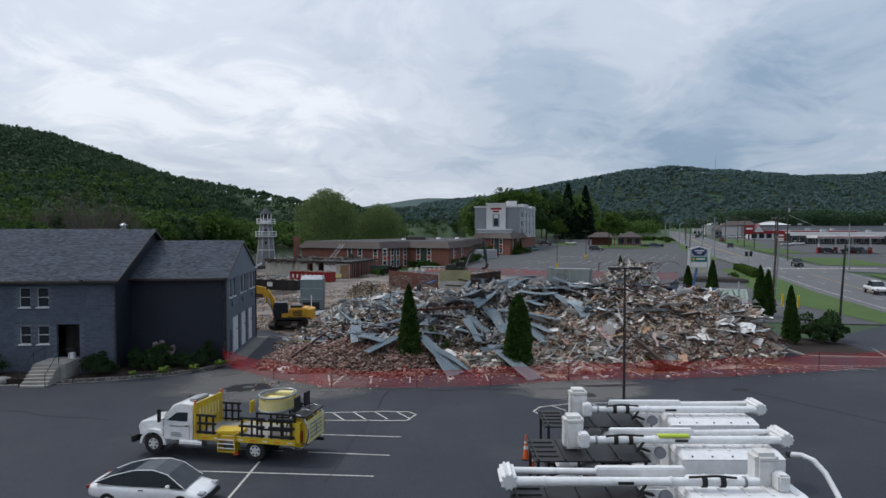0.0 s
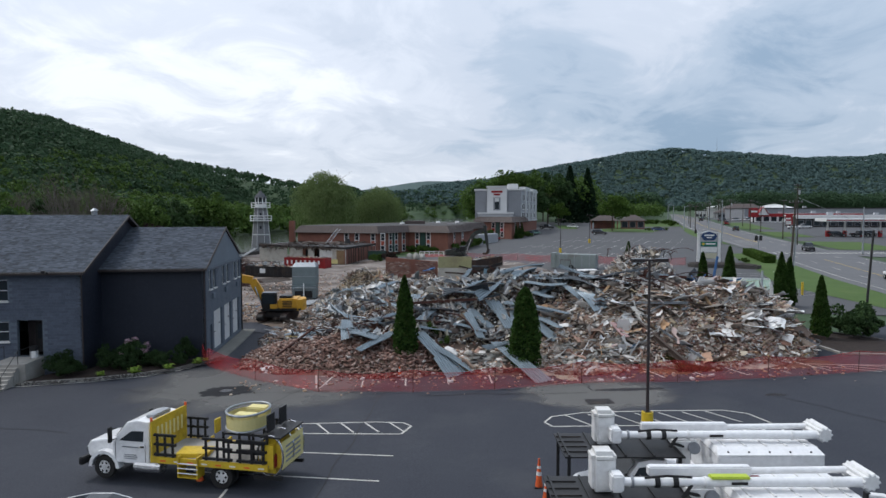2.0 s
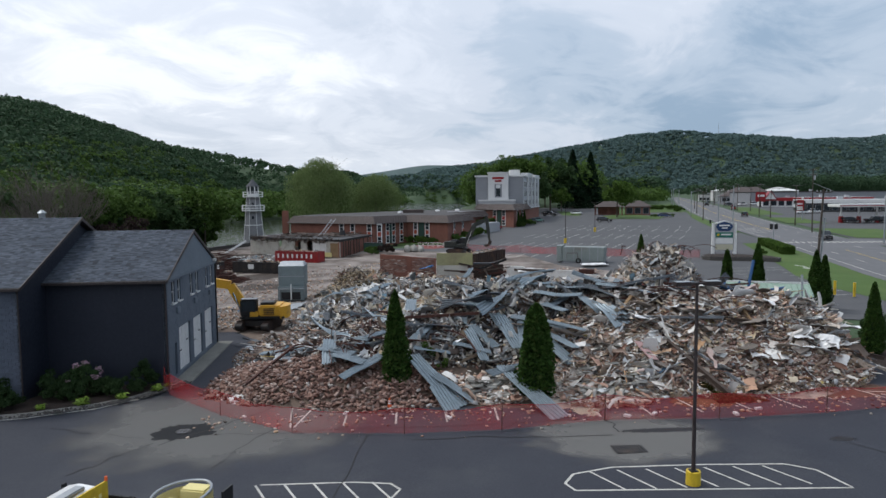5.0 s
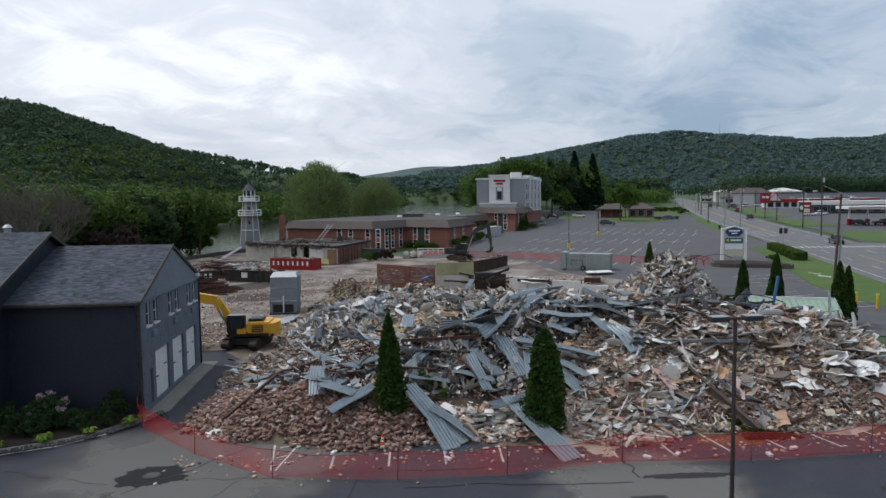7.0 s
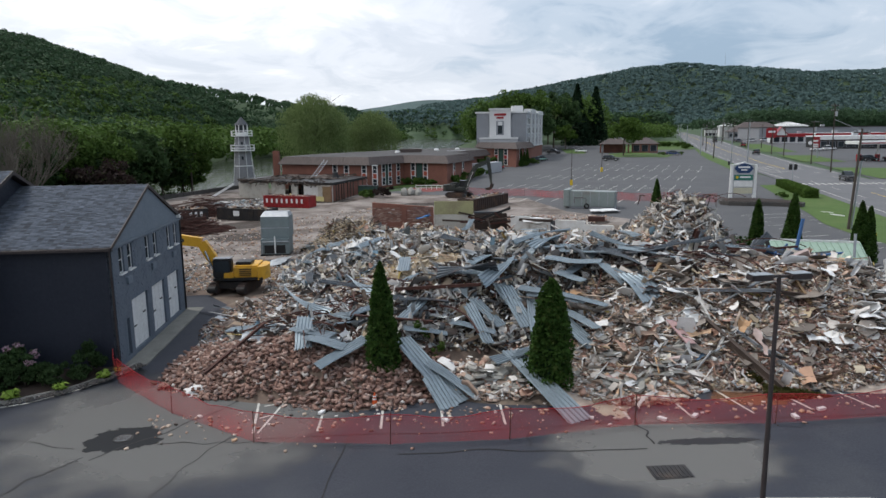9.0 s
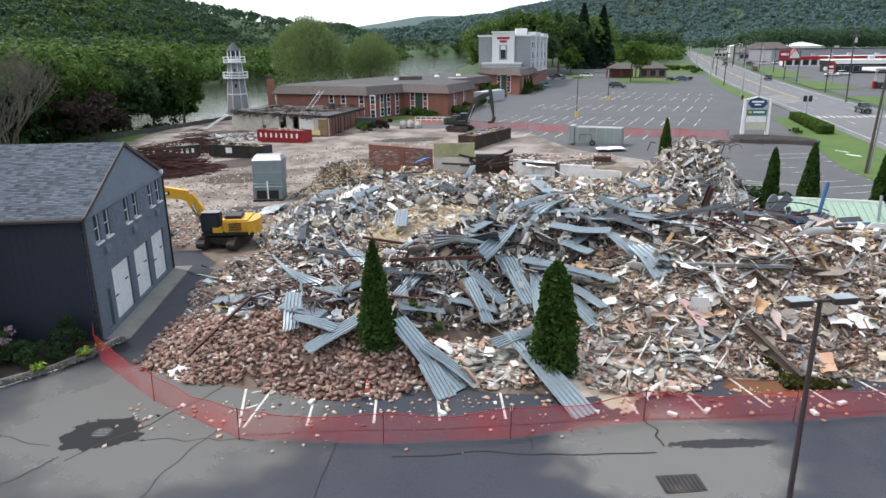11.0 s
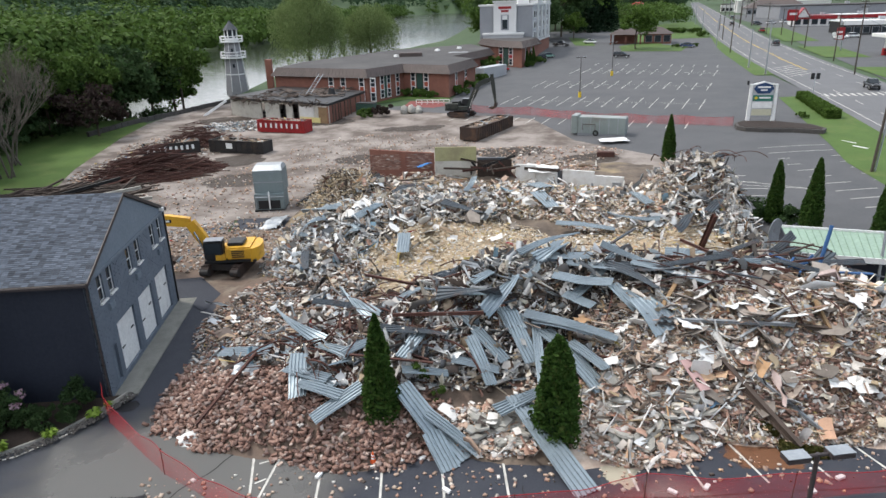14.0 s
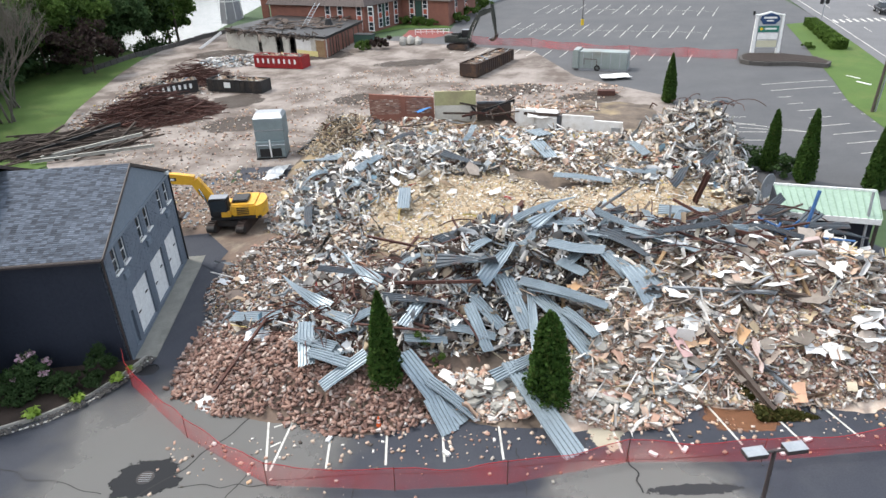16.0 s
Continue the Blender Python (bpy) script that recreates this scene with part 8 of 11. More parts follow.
    bk = part("bucket", Geo().box(bx - 0.34, up_y - 0.95, 2.70, bx + 0.34, up_y - 0.27, 3.75, None, 0.10), M_WHITE, t, "white fibreglass bucket under a fabric cover")
    part("bucket_cover", Geo().box(bx - 0.36, up_y - 0.97, 3.55, bx + 0.36, up_y - 0.25, 3.88, None, 0.12), M_DRYWALL, bk)
    part("bucket_mount", Geo().box(bx - 0.45, up_y - 0.3, 2.90, bx - 0.1, up_y + 0.2, 3.40, None, 0.05), M_WHITE_G, bk)
    return t


bucket_truck(12.05, 19.75, gz(9, 20), False)
bt = bucket_truck(11.1, 15.75, gz(9, 16), False)
part("yellow_pad", Geo().box(3.0, 0.3, 3.27, 4.1, 0.6, 3.35, None, 0.03), material("fluorescent yellow cover", (0.45, 0.55, 0.05), (0.38, 0.47, 0.05), 0.6), bt)
bucket_truck(10.05, 11.9, gz(8, 12), True)

chipper = thing("wood_chipper", 13.2, 14.3, gz(13, 14.3), 0, "white wood chipper with curved discharge chute", "chipper")
part("body", Geo().box(-0.7, -1.8, 0.4, 0.7, 0.1, 0.95, None, 0.08), M_WHITE_G, chipper)
part("chute", Geo().pipe([(0.0, 0.2, 0.7), (0.02, 0.9, 1.2), (-0.05, 1.5, 1.7), (-0.25, 1.9, 2.02), (-0.55, 2.2, 2.12), (-0.9, 2.35, 2.1)], 0.10, 10), M_WHITE_G, chipper, "curved white discharge chute")
part("chute_lip", Geo().box(-1.0, 2.28, 2.0, -0.88, 2.46, 2.2), M_BLACK, chipper)
wheel_set(chipper, (0.0,), 0.95, 0.38, 0.22)


# ---- passenger cars ----
def car(x, y, z, rz, paint, kind="hatch", label="", group="", s=1.0):
    t = thing("car", x, y, z, rz, label, "car", group)
    L = {"hatch": 4.75, "suv": 4.9, "pickup": 5.9}[kind]
    half = 0.93
    if kind == "hatch":
        low = [(-L / 2, .55, .95), (-L / 2 + .12, .40, 1.06), (-1.5, .32, 1.0), (0, .30, .97), (1.2, .32, .95), (1.7, .36, .86), (L / 2 - .25, .42, .74), (L / 2, .5, .62)]
        top = [(-2.05, 1.06, .0), (-1.35, 1.0, .34), (-.5, .97, .58), (.3, .96, .62), (.9, .95, .47), (1.62, .90, .0)]
    elif kind == "suv":
        low = [(-L / 2, .5, 1.0), (-L / 2 + .1, .42, 1.08), (-1, .35, 1.06), (.8, .35, 1.05), (1.3, .4, 1.03), (L / 2 - .15, .42, .92), (L / 2, .5, .8)]
        top = [(-2.3, 1.08, .0), (-2.05, 1.07, .58), (-.6, 1.06, .68), (.3, 1.05, .64), (1.25, 1.04, .0)]
    else:
        low = [(-L / 2, .6, 1.15), (-L / 2 + .1, .5, 1.18), (-.9, .5, 1.16), (.9, .48, 1.16), (1.3, .48, 1.18), (L / 2 - .15, .5, 1.1), (L / 2, .6, .95)]
        top = [(-.95, 1.16, .0), (-.8, 1.16, .66), (0, 1.16, .74), (.75, 1.16, .68), (1.5, 1.16, .0)]
    g = Geo()
    rings = []
    for px, z0, z1 in low:
        k = half * (0.90 if abs(px) > L / 2 - 0.2 else 1.0)
        rings.append([(px, -k * .92, z0), (px, -k, z0 + .12), (px, -k, z1 - .16), (px, -k * .93, z1), (px, k * .93, z1), (px, k, z1 - .16), (px, k, z0 + .12), (px, k * .92, z0)])
    g.loft(rings)
    body = part("body", g, paint, t, "", True)
    md = body.modifiers.new("round", 'SUBSURF')
    md.levels = md.render_levels = 1
    gl = Geo()
    rings = [[(px, -half * (.9 - .22 * h), zb + h), (px, -half * .90, zb), (px, half * .90, zb), (px, half * (.9 - .22 * h), zb + h)] for px, zb, h in top]
    gl.loft(rings)
    cabin = part("cabin_glass", gl, M_GLASS, t)
    if kind != "hatch":
        rg = Geo()
        pts = [q for q in top if q[2] > 0.5]
        rg.loft([[(px, -half * (.9 - .22 * h) - .01, zb + h - .03), (px, -half * .6, zb + h + .03), (px, half * .6, zb + h + .03), (px, half * (.9 - .22 * h) + .01, zb + h - .03)] for px, zb, h in pts])
        part("roof", rg, paint, t)
    else:
        for sd_ in (-1, 1):
            part("roof_rail", Geo().pipe([(px, sd_ * half * (.9 - .22 * h), zb + h) for px, zb, h in top], 0.02, 6), paint, t)
    if kind == "pickup":
        part("bed_floor", Geo().box(-L / 2 + .15, -.78, 1.17, -1.0, .78, 1.19), M_BLACK, t)
    r = 0.35 if kind == "hatch" else 0.39
    wheel_set(t, (-L * .31, L * .315), half + 0.0, r, 0.23)
    for sd_ in (-1, 1):
        part("headlight", Geo().box(L / 2 - .3, sd_ * .62 - .16, .62 if kind == "hatch" else .8, L / 2 - .02, sd_ * .62 + .16, .72 if kind == "hatch" else .95, None, 0.03), M_CHROME, t)
        part("tail_light", Geo().box(-L / 2 - .01, sd_ * .66 - .16, .82, -L / 2 + .1, sd_ * .66 + .16, .95, None, 0.02), M_RED, t)
        part("mirror", Geo().box(.95, sd_ * 1.02 - .09, .98 if kind == "hatch" else 1.15, 1.1, sd_ * 1.02 + .09, 1.1 if kind == "hatch" else 1.3, None, 0.03), paint, t)
        part("door_handle", Geo().box(-.2, sd_ * .93 - .01, .82, -.02, sd_ * .93 + .012, .86), M_BLACK, t)
    part("bumper_lower", Geo().box(L / 2 - .15, -.8, .3, L / 2 + .02, .8, .48, None, 0.03), M_BLACK, t)
    if s != 1.0:
        t.scale = (s, s, s)
    return t


P_BLACK = material("black car paint", (0.012, 0.012, 0.014), (0.018, 0.018, 0.02), 0.25, spec=0.5, bump=0.0)
P_GREY = material("grey car paint", (0.12, 0.125, 0.13), (0.1, 0.1, 0.11), 0.25, 0.4, spec=0.5, bump=0.0)
P_RED = material("red car paint", (0.25, 0.015, 0.015), (0.2, 0.012, 0.012), 0.25, spec=0.5, bump=0.0)
P_BLUE = material("blue car paint", (0.02, 0.05, 0.14), (0.018, 0.04, 0.11), 0.25, spec=0.5, bump=0.0)
P_GREEN = material("pale green car paint", (0.14, 0.27, 0.22), (0.12, 0.23, 0.19), 0.3, spec=0.5, bump=0.0)
car(-12.15, 18.8, gz(-12, 18.8), -4, M_WHITE_G, "hatch", "white electric hatchback with black glass roof")

# ---- barrier netting round the site ----
def net_fence(pts, h, label, sag=0.25, post_every=1):
    t = thing("barrier_fence", pts[0][0], pts[0][1], gz(*pts[0]), 0, label, "fence")
    o = Vector((pts[0][0], pts[0][1], gz(*pts[0])))
    for k, (x, y) in enumerate(pts):
        if k % post_every == 0:
            z = gz(x, y)
            part("post", Geo().tube(Vector((x, y, z)) - o, Vector((x + 0.04, y, z + h + 0.1)) - o, 0.022, None, 6), M_RUST, t)
    for (x0, y0), (x1, y1) in zip(pts, pts[1:]):
        n = 12
        v = []
        for i in range(n + 1):
            u = i / n
            x, y = x0 + (x1 - x0) * u, y0 + (y1 - y0) * u
            dip = sag * math.sin(math.pi * u) + 0.06 * noise.noise(Vector((x, y, 0)))
            lean = 0.12 * noise.noise(Vector((x * 0.6, y * 0.6, 3)))
            for q in (0.0, 0.5, 1.0):
                v.append(Vector((x + lean * q, y + lean * q + 0.05 * math.sin(9 * u) * q, gz(x, y) + 0.03 + (h - dip) * q)) - o)
        f = [(i * 3 + j, (i + 1) * 3 + j, (i + 1) * 3 + j + 1, i * 3 + j + 1) for i in range(n) for j in range(2)]
        part("netting", Geo().add(v, f), M_NET, t)
        part("top_cord", Geo().pipe([v[i * 3 + 2] for i in range(n + 1)], 0.018, 4), M_REDSIGN, t)
    return t


net_fence([(-19.0, 47.6), (-17.9, 45.9), (-13.2, 41.5), (-8.3, 38.1), (-2.4, 37.5), (2.6, 37.6), (8.1, 38.6), (14.0, 38.3), (19.8, 38.7), (26.0, 39.6), (33.0, 40.8)], 1.35, "sagging red plastic barrier netting on thin posts")
net_fence([(4.0, 139.0), (14.0, 133.5), (21.0, 127.5), (28.0, 123.0), (35.8, 119.2), (42.0, 116.2)], 1.4, "sagging red plastic barrier netting on thin posts")

# ---- lamp posts ----
def lot_lamp(x, y, h, rz, base_h=0.55, label="dark twin-head lamp post on a yellow concrete base"):
    t = thing("lamp_post", x, y, gz(x, y), rz, label, "lamp post", "car park lamp posts")
    part("base", Geo().tube((0, 0, 0), (0, 0, base_h), 0.30, 0.29, 18), M_YELLOW, t, "yellow painted concrete base")
    part("base_plate", Geo().box(-0.16, -0.16, base_h, 0.16, 0.16, base_h + 0.04), M_BLACK, t)
    part("pole", Geo().tube((0, 0, base_h), (0, 0, h), 0.085, 0.06, 12), M_TRIM_DARK, t)
    part("arm", Geo().tube((-0.4, 0, h - 0.05), (0.4, 0, h - 0.05), 0.05, None, 8), M_TRIM_DARK, t)
    for s in (-1, 1):
        hd = part("lamp_head", Geo().box(s * 0.62 - 0.33, -0.2, h - 0.13, s * 0.62 + 0.33, 0.2, h + 0.03, None, 0.03), M_TRIM_DARK, t, "grey shoebox lamp head")
        part("lens", Geo().box(s * 0.62 - 0.28, -0.16, h - 0.145, s * 0.62 + 0.28, 0.16, h - 0.132), M_STEEL, hd)
        part("lid", Geo().box(s * 0.62 - 0.32, -0.19, h + 0.03, s * 0.62 + 0.32, 0.19, h + 0.05), M_STEEL, hd)
    return t


lot_lamp(9.85, 30.6, 8.3, 8)
lot_lamp(25.5, 150.0, 7.6, 0, 1.1, "dark lamp post on a yellow concrete base")
lot_lamp(38.2, 178.9, 7.6, 0, 1.1, "dark lamp post on a yellow concrete base")

mh_ = thing("manhole_cover", -14.3, 38.9, gz(-14.3, 38.9) + 0.012, 0, "round cast-iron manhole cover in damp asphalt", "manhole cover")
part("frame", Geo().tube((0, 0, 0), (0, 0, 0.012), 0.42, None, 28), M_BLACK, mh_)
part("cover", Geo().tube((0, 0, 0.012), (0, 0, 0.02), 0.36, None, 28), M_BIN_BLACK, mh_)
for k in range(5):
    part("rib", Geo().box(-0.3 + 0.02 * abs(k - 2), -0.26 + 0.12 * k, 0.02, 0.3 - 0.02 * abs(k - 2), -0.24 + 0.12 * k, 0.026), M_STUCCO_D, mh_)
gr = thing("drain_grate", 8.3, 34.5, gz(8.3, 34.5) + 0.012, 4, "cast-iron drain grate set in the paving", "drain")
part("frame", Geo().box(-0.75, -0.5, 0, 0.75, 0.5, 0.012), M_BIN_BLACK, gr)
for k in range(9):
    part("bar", Geo().box(-0.68 + 0.16 * k, -0.42, 0.012, -0.60 + 0.16 * k, 0.42, 0.03), M_BIN_BLACK, gr)


# ---- site plant and skips ----
def excavator(x, y, z, track_rz, up_rz, paint, boom, label, bucket_rz=0):
    """boom: knee, tip, stick end in the upper body's frame (x ahead)."""
    t = thing("excavator", x, y, z, 0, label, "excavator")
    M1, M2 = pose(0, 0, 0, 0, 0, track_rz), pose(0, 0, 0, 0, 0, up_rz)
    for s in (-1, 1):
        prof = [(-2.0, .45), (-1.85, .12), (-1.5, 0), (1.5, 0), (1.85, .12), (2.0, .45), (1.85, .78), (1.5, .9), (-1.5, .9), (-1.85, .78)]
        n = len(prof)
        g = Geo().add([(px, s * 1.25 - .3, pz) for px, pz in prof] + [(px, s * 1.25 + .3, pz) for px, pz in prof], [tuple(range(n)), tuple(range(2 * n - 1, n - 1, -1))] + [(i, n + i, n + (i + 1) % n, (i + 1) % n) for i in range(n)], M1)
        tr = part("track", g, M_BIN_BROWN, t, "muddy steel crawler track")
        for k in range(12):
            px = -1.65 + 0.3 * k
            part("track_shoe", Geo().box(px, s * 1.25 - .31, .88, px + .1, s * 1.25 + .31, .94, M1), M_BIN_BROWN, tr)
        for px in (-1.8, 1.8):
            for q, e in (((px, s * 1.25 - .33, .45), (px, s * 1.25 + .33, .45)),):
                part("sprocket", Geo().tube(M1 @ Vector(q), M1 @ Vector(e), .3, None, 14), M_BIN_BLACK, tr)
    part("undercarriage", Geo().box(-1.2, -1.0, .4, 1.2, 1.0, .95, M1, 0.05).tube((0, 0, .9), (0, 0, 1.15), .7, None, 20), M_BIN_BLACK, t)
    dk = part("deck", Geo().box(-2.6, -1.4, 1.12, 1.5, 1.4, 1.35, M2, 0.04), M_BLACK, t)
    part("engine_house", Geo().box(-2.3, -1.4, 1.35, -0.2, 1.4, 2.35, M2, 0.12), paint, t, "engine housing with dark louvres")
    for k in range(4):
        part("louvre", Geo().box(-1.7, 1.39, 1.55 + .16 * k, -0.7, 1.43, 1.63 + .16 * k, M2), M_BLACK, dk)
    part("engine_cover", Geo().box(-1.6, -0.6, 2.35, -0.3, 0.9, 2.6, M2, 0.06), M_BLACK, t)
    cw = Geo().tube(M2 @ Vector((-2.1, 0, 1.2)), M2 @ Vector((-2.1, 0, 2.2)), 0.01)
    ring = [(-2.2 - 0.75 * math.cos(a), 1.42 * math.sin(a)) for a in [-math.pi / 2 + math.pi * k / 14 for k in range(15)]]
    part("counterweight", Geo().prism(ring[::-1], 1.15, 2.25, M2), paint, t)
    cabg = Geo().box(-0.05, 0.42, 1.35, 1.45, 1.4, 2.95, M2, 0.10)
    cb = part("cab", cabg, M_BLACK, t, "operator's cab with dark glass")
    part("cab_window", Geo().box(0.1, 1.395, 1.9, 1.3, 1.415, 2.8, M2), M_GLASS, cb)
    part("cab_window", Geo().box(1.44, 0.55, 1.6, 1.465, 1.3, 2.8, M2), M_GLASS, cb)
    part("cab_roof", Geo().box(-0.05, 0.42, 2.96, 1.4, 1.38, 3.02, M2, 0.02), M_STUCCO_D, cb)
    part("side_box", Geo().box(-0.2, 0.42, 1.35, 0.6, 1.42, 1.85, M2, 0.04), paint, t)
    part("tool_box", Geo().box(-0.2, -1.4, 1.35, 1.4, -0.5, 1.9, M2, 0.06), paint, t)

    def link(a, b, w, h0, h1, mat, name, label=""):
        a, b = Vector(a), Vector(b)
        d = (b - a).normalized()
        nrm = Vector((-d.z, 0, d.x))
        v = []
        for p, h in ((a, h0), (a.lerp(b, .5), max(h0, h1) * 1.15), (b, h1)):
            v.append([(p + nrm * h / 2 + Vector((0, w / 2, 0))), (p + nrm * h / 2 - Vector((0, w / 2, 0))), (p - nrm * h / 2 - Vector((0, w / 2, 0))), (p - nrm * h / 2 + Vector((0, w / 2, 0)))])
        g = Geo()
        g.loft([[M2 @ q for q in r_] for r_ in v])
        return part(name, g, mat, t, label)
    foot, knee, tip, end = (1.2, -.1, 1.7), boom[0], boom[1], boom[2]
    b1 = link(foot, knee, .5, .5, .75, paint, "boom", "two-part lifting boom")
    link(knee, tip, .48, .75, .4, paint, "boom_arm")
    link((Vector(tip) + (Vector(tip) - Vector(end)).normalized() * .7), end, .36, .55, .3, paint, "stick")
    part("ram", Geo().tube(M2 @ Vector((1.5, .3, 1.4)), M2 @ (Vector(knee) * .8 + Vector(foot) * .2 + Vector((0, .32, -.2))), .09, None, 10), M_CHROME, b1)
    part("ram", Geo().tube(M2 @ Vector((1.5, -.5, 1.4)), M2 @ (Vector(knee) * .8 + Vector(foot) * .2 + Vector((0, -.32, -.2))), .09, None, 10), M_CHROME, b1)
    part("maker_plate", Geo().box(-0.1, 0.245, -0.14, 0.9, 0.26, 0.14, M2 @ Matrix.Translation(Vector(knee).lerp(Vector(tip), 0.45))), M_BLACK, b1)
    part("maker_mark", Geo().box(0.05, 0.262, -0.08, 0.65, 0.27, 0.08, M2 @ Matrix.Translation(Vector(knee).lerp(Vector(tip), 0.45))), M_WHITE, b1)
    e = Vector(end)
    prof = [(0.25, 0.1), (0.1, -.55), (-.25, -.95), (-.75, -1.0), (-1.05, -.7), (-.85, -.55), (-.55, -.65), (-.25, -.45), (-.1, .1)]
    n = len(prof)
    bg = Geo().add([(e.x + px, -.65, e.z + pz) for px, pz in prof] + [(e.x + px, .65, e.z + pz) for px, pz in prof], [tuple(range(n)), tuple(range(2 * n - 1, n - 1, -1))] + [(i, n + i, n + (i + 1) % n, (i + 1) % n) for i in range(n)], M2)
    bk = part("bucket", bg, M_BIN_BROWN, t, "rusty digging bucket with teeth")
    for k in range(5):
        y0 = -.6 + .27 * k
        part("tooth", Geo().box(e.x - 1.25, y0, e.z - .72, e.x - 1.0, y0 + .1, e.z - .62, M2), M_CORR, bk)
    return t


excavator(-18.1, 67.3, gz(-18, 67) + 0.12, 84, 184, M_EXC, ((2.6, -.1, 4.2), (5.9, -.1, 4.7), (5.0, -.1, 1.8)), "yellow crawler excavator parked beside the rubble")
M_EXC_D = material("dark grey-green machine paint", (0.022, 0.028, 0.026), (0.03, 0.034, 0.03), 0.5, stain=(0.10, 0.08, 0.06), stain_amount=0.4)
excavator(2.2, 135.5, gz(2, 135) + 0.1, -30, -18, M_EXC_D, ((3.2, -.1, 5.6), (5.6, -.1, 6.6), (6.2, -.1, 2.4)), "dark crawler excavator with raised arm")


def skip(x0, y0, x1, y1, w, h, mat, label, ribs=12, load=None, marks=0):
    """A roll-off container whose near side runs from (x0, y0) to (x1, y1)."""
    d = Vector((x1 - x0, y1 - y0))
    rz = math.degrees(math.atan2(d.y, d.x))
    z = min(gz(x0, y0), gz(x1, y1))
    t = thing("roll_off_container", x0, y0, z, rz, label, "dumpster", "roll-off containers")
    L = d.length
    g = Geo().box(0, 0, .25, L, .08, h).box(0, w - .08, .25, L, w, h).box(0, .08, .25, .08, w - .08, h).box(L - .08, .08, .25, L, w - .08, h).box(0, 0, .17, L, w, .25)
    b = part("shell", g, mat, t)
    for k in range(ribs + 1):
        px = L * k / ribs
        part("rib", Geo().box(px - .05, -.07, .2, px + .05, 0, h), mat, b)
        part("rib", Geo().box(px - .05, w, .2, px + .05, w + .07, h), mat, b)
    part("top_rail", Geo().box(-.05, -.1, h - .05, L + .05, .1, h + .08, None, .02).box(-.05, w - .1, h - .05, L + .05, w + .1, h + .08, None, .02).box(-.05, .1, h - .05, .1, w - .1, h + .08).box(L - .1, .1, h - .05, L + .05, w - .1, h + .08), mat, b)
    for px in (.4, L - .6):
        part("skid", Geo().box(px, .3, 0, px + .25, w - .3, .17), M_BIN_BLACK, b)
    for k in range(marks):
        part("lettering", Geo().box(L * (k + .7) / (marks + 1) - .18, -.085, h * .45, L * (k + .7) / (marks + 1) + .18, -.072, h * .8), M_WHITE, b)
    if load:
        n = 14
        v = [(0.1 + (L - .2) * i / (n - 1), .1 + (w - .2) * j / 4, h - .25 + .5 * noise.noise(Vector((i * .5, j * .7, x0)))) for j in range(5) for i in range(n)]
        part("load", Geo().add(v, [(j * n + i, j * n + i + 1, (j + 1) * n + i + 1, (j + 1) * n + i) for j in range(4) for i in range(n - 1)]), load, t, "debris filling the container")
        rr = np.random.default_rng(int(abs(x0) * 10))
        pg = Geo()
        for k in range(50):
            pg.box(-.5, -.07, -.03, .5, .07, .03, pose(rr.uniform(.6, L - .6), rr.uniform(.4, w - .4), h - .1 + rr.uniform(0, .25), rr.normal() * 20, rr.normal() * 20, rr.uniform(0, 180)))
        ld = part("loose_scrap", pg, M_DEB["mixed"], t)
        tagged(ld, kind="stuff")
    return t


skip(-32.6, 130.5, -24.0, 127.4, 2.4, 2.1, M_RED, "red roll-off container with white lettering", 12, M_RUBBLE, 8)
sk = skip(-36.1, 116.2, -27.2, 113.2, 2.4, 1.9, M_BIN_BLACK, "black roll-off container with a white placard", 10, M_RUBBLE)
part("placard", Geo().box(3.0, -.09, .8, 4.1, -.075, 1.6), M_WHITE, sk)
skip(-44.5, 112.6, -37.6, 116.3, 2.4, 1.9, M_BIN_BLACK, "black roll-off container with pale lettering", 12, M_RUBBLE, 9)
skip(4.0, 114.2, 10.2, 124.6, 2.7, 2.0, M_BIN_BROWN, "rusty brown roll-off container filled with scrap", 18, M_DIRT)

hv = thing("rooftop_air_handler", -20.6, 84.4, gz(-20, 84), 3, "grey-blue metal air-handling unit on the slab", "air handler")
M_HV = material("grey-green galvanised panels", (0.20, 0.245, 0.255), (0.15, 0.185, 0.195), 0.6, 0.2, scale=1.0, stain=(0.10, 0.11, 0.11), stain_amount=0.5)
part("lower_box", Geo().box(0, 0, 0.2, 3.1, 2.6, 1.9, None, .04), M_HV, hv)
part("upper_box", Geo().box(0, 0.5, 1.9, 3.1, 3.2, 4.3, None, .04), M_HV, hv)
part("hood", Geo().add([(0, .5, 4.3), (3.1, .5, 4.3), (3.1, 3.2, 4.3), (0, 3.2, 4.3), (.2, 1.2, 4.75), (2.9, 1.2, 4.75), (2.9, 2.6, 4.75), (.2, 2.6, 4.75)], [(4, 5, 6, 7), (0, 1, 5, 4), (1, 2, 6, 5), (2, 3, 7, 6), (3, 0, 4, 7)]), M_STEEL, hv)
part("seam", Geo().box(-.02, .47, 3.0, 3.12, .5, 3.1), M_STEEL, hv)
part("pipe", Geo().pipe([(.2, -.15, .3), (.2, -.15, 1.6), (3.2, -.15, 1.6)], .06, 8), M_STEEL, hv)
part("pipe", Geo().pipe([(1.6, -.15, .3), (1.6, -.15, 2.2)], .08, 8), M_WHITE, hv)
part("frame", Geo().box(-.05, -.1, 0, 3.15, 2.7, .2), M_BLACK, hv)
part("open_bay", Geo().box(.4, -.02, .3, 2.7, 0, 1.2), M_BLACK, hv)

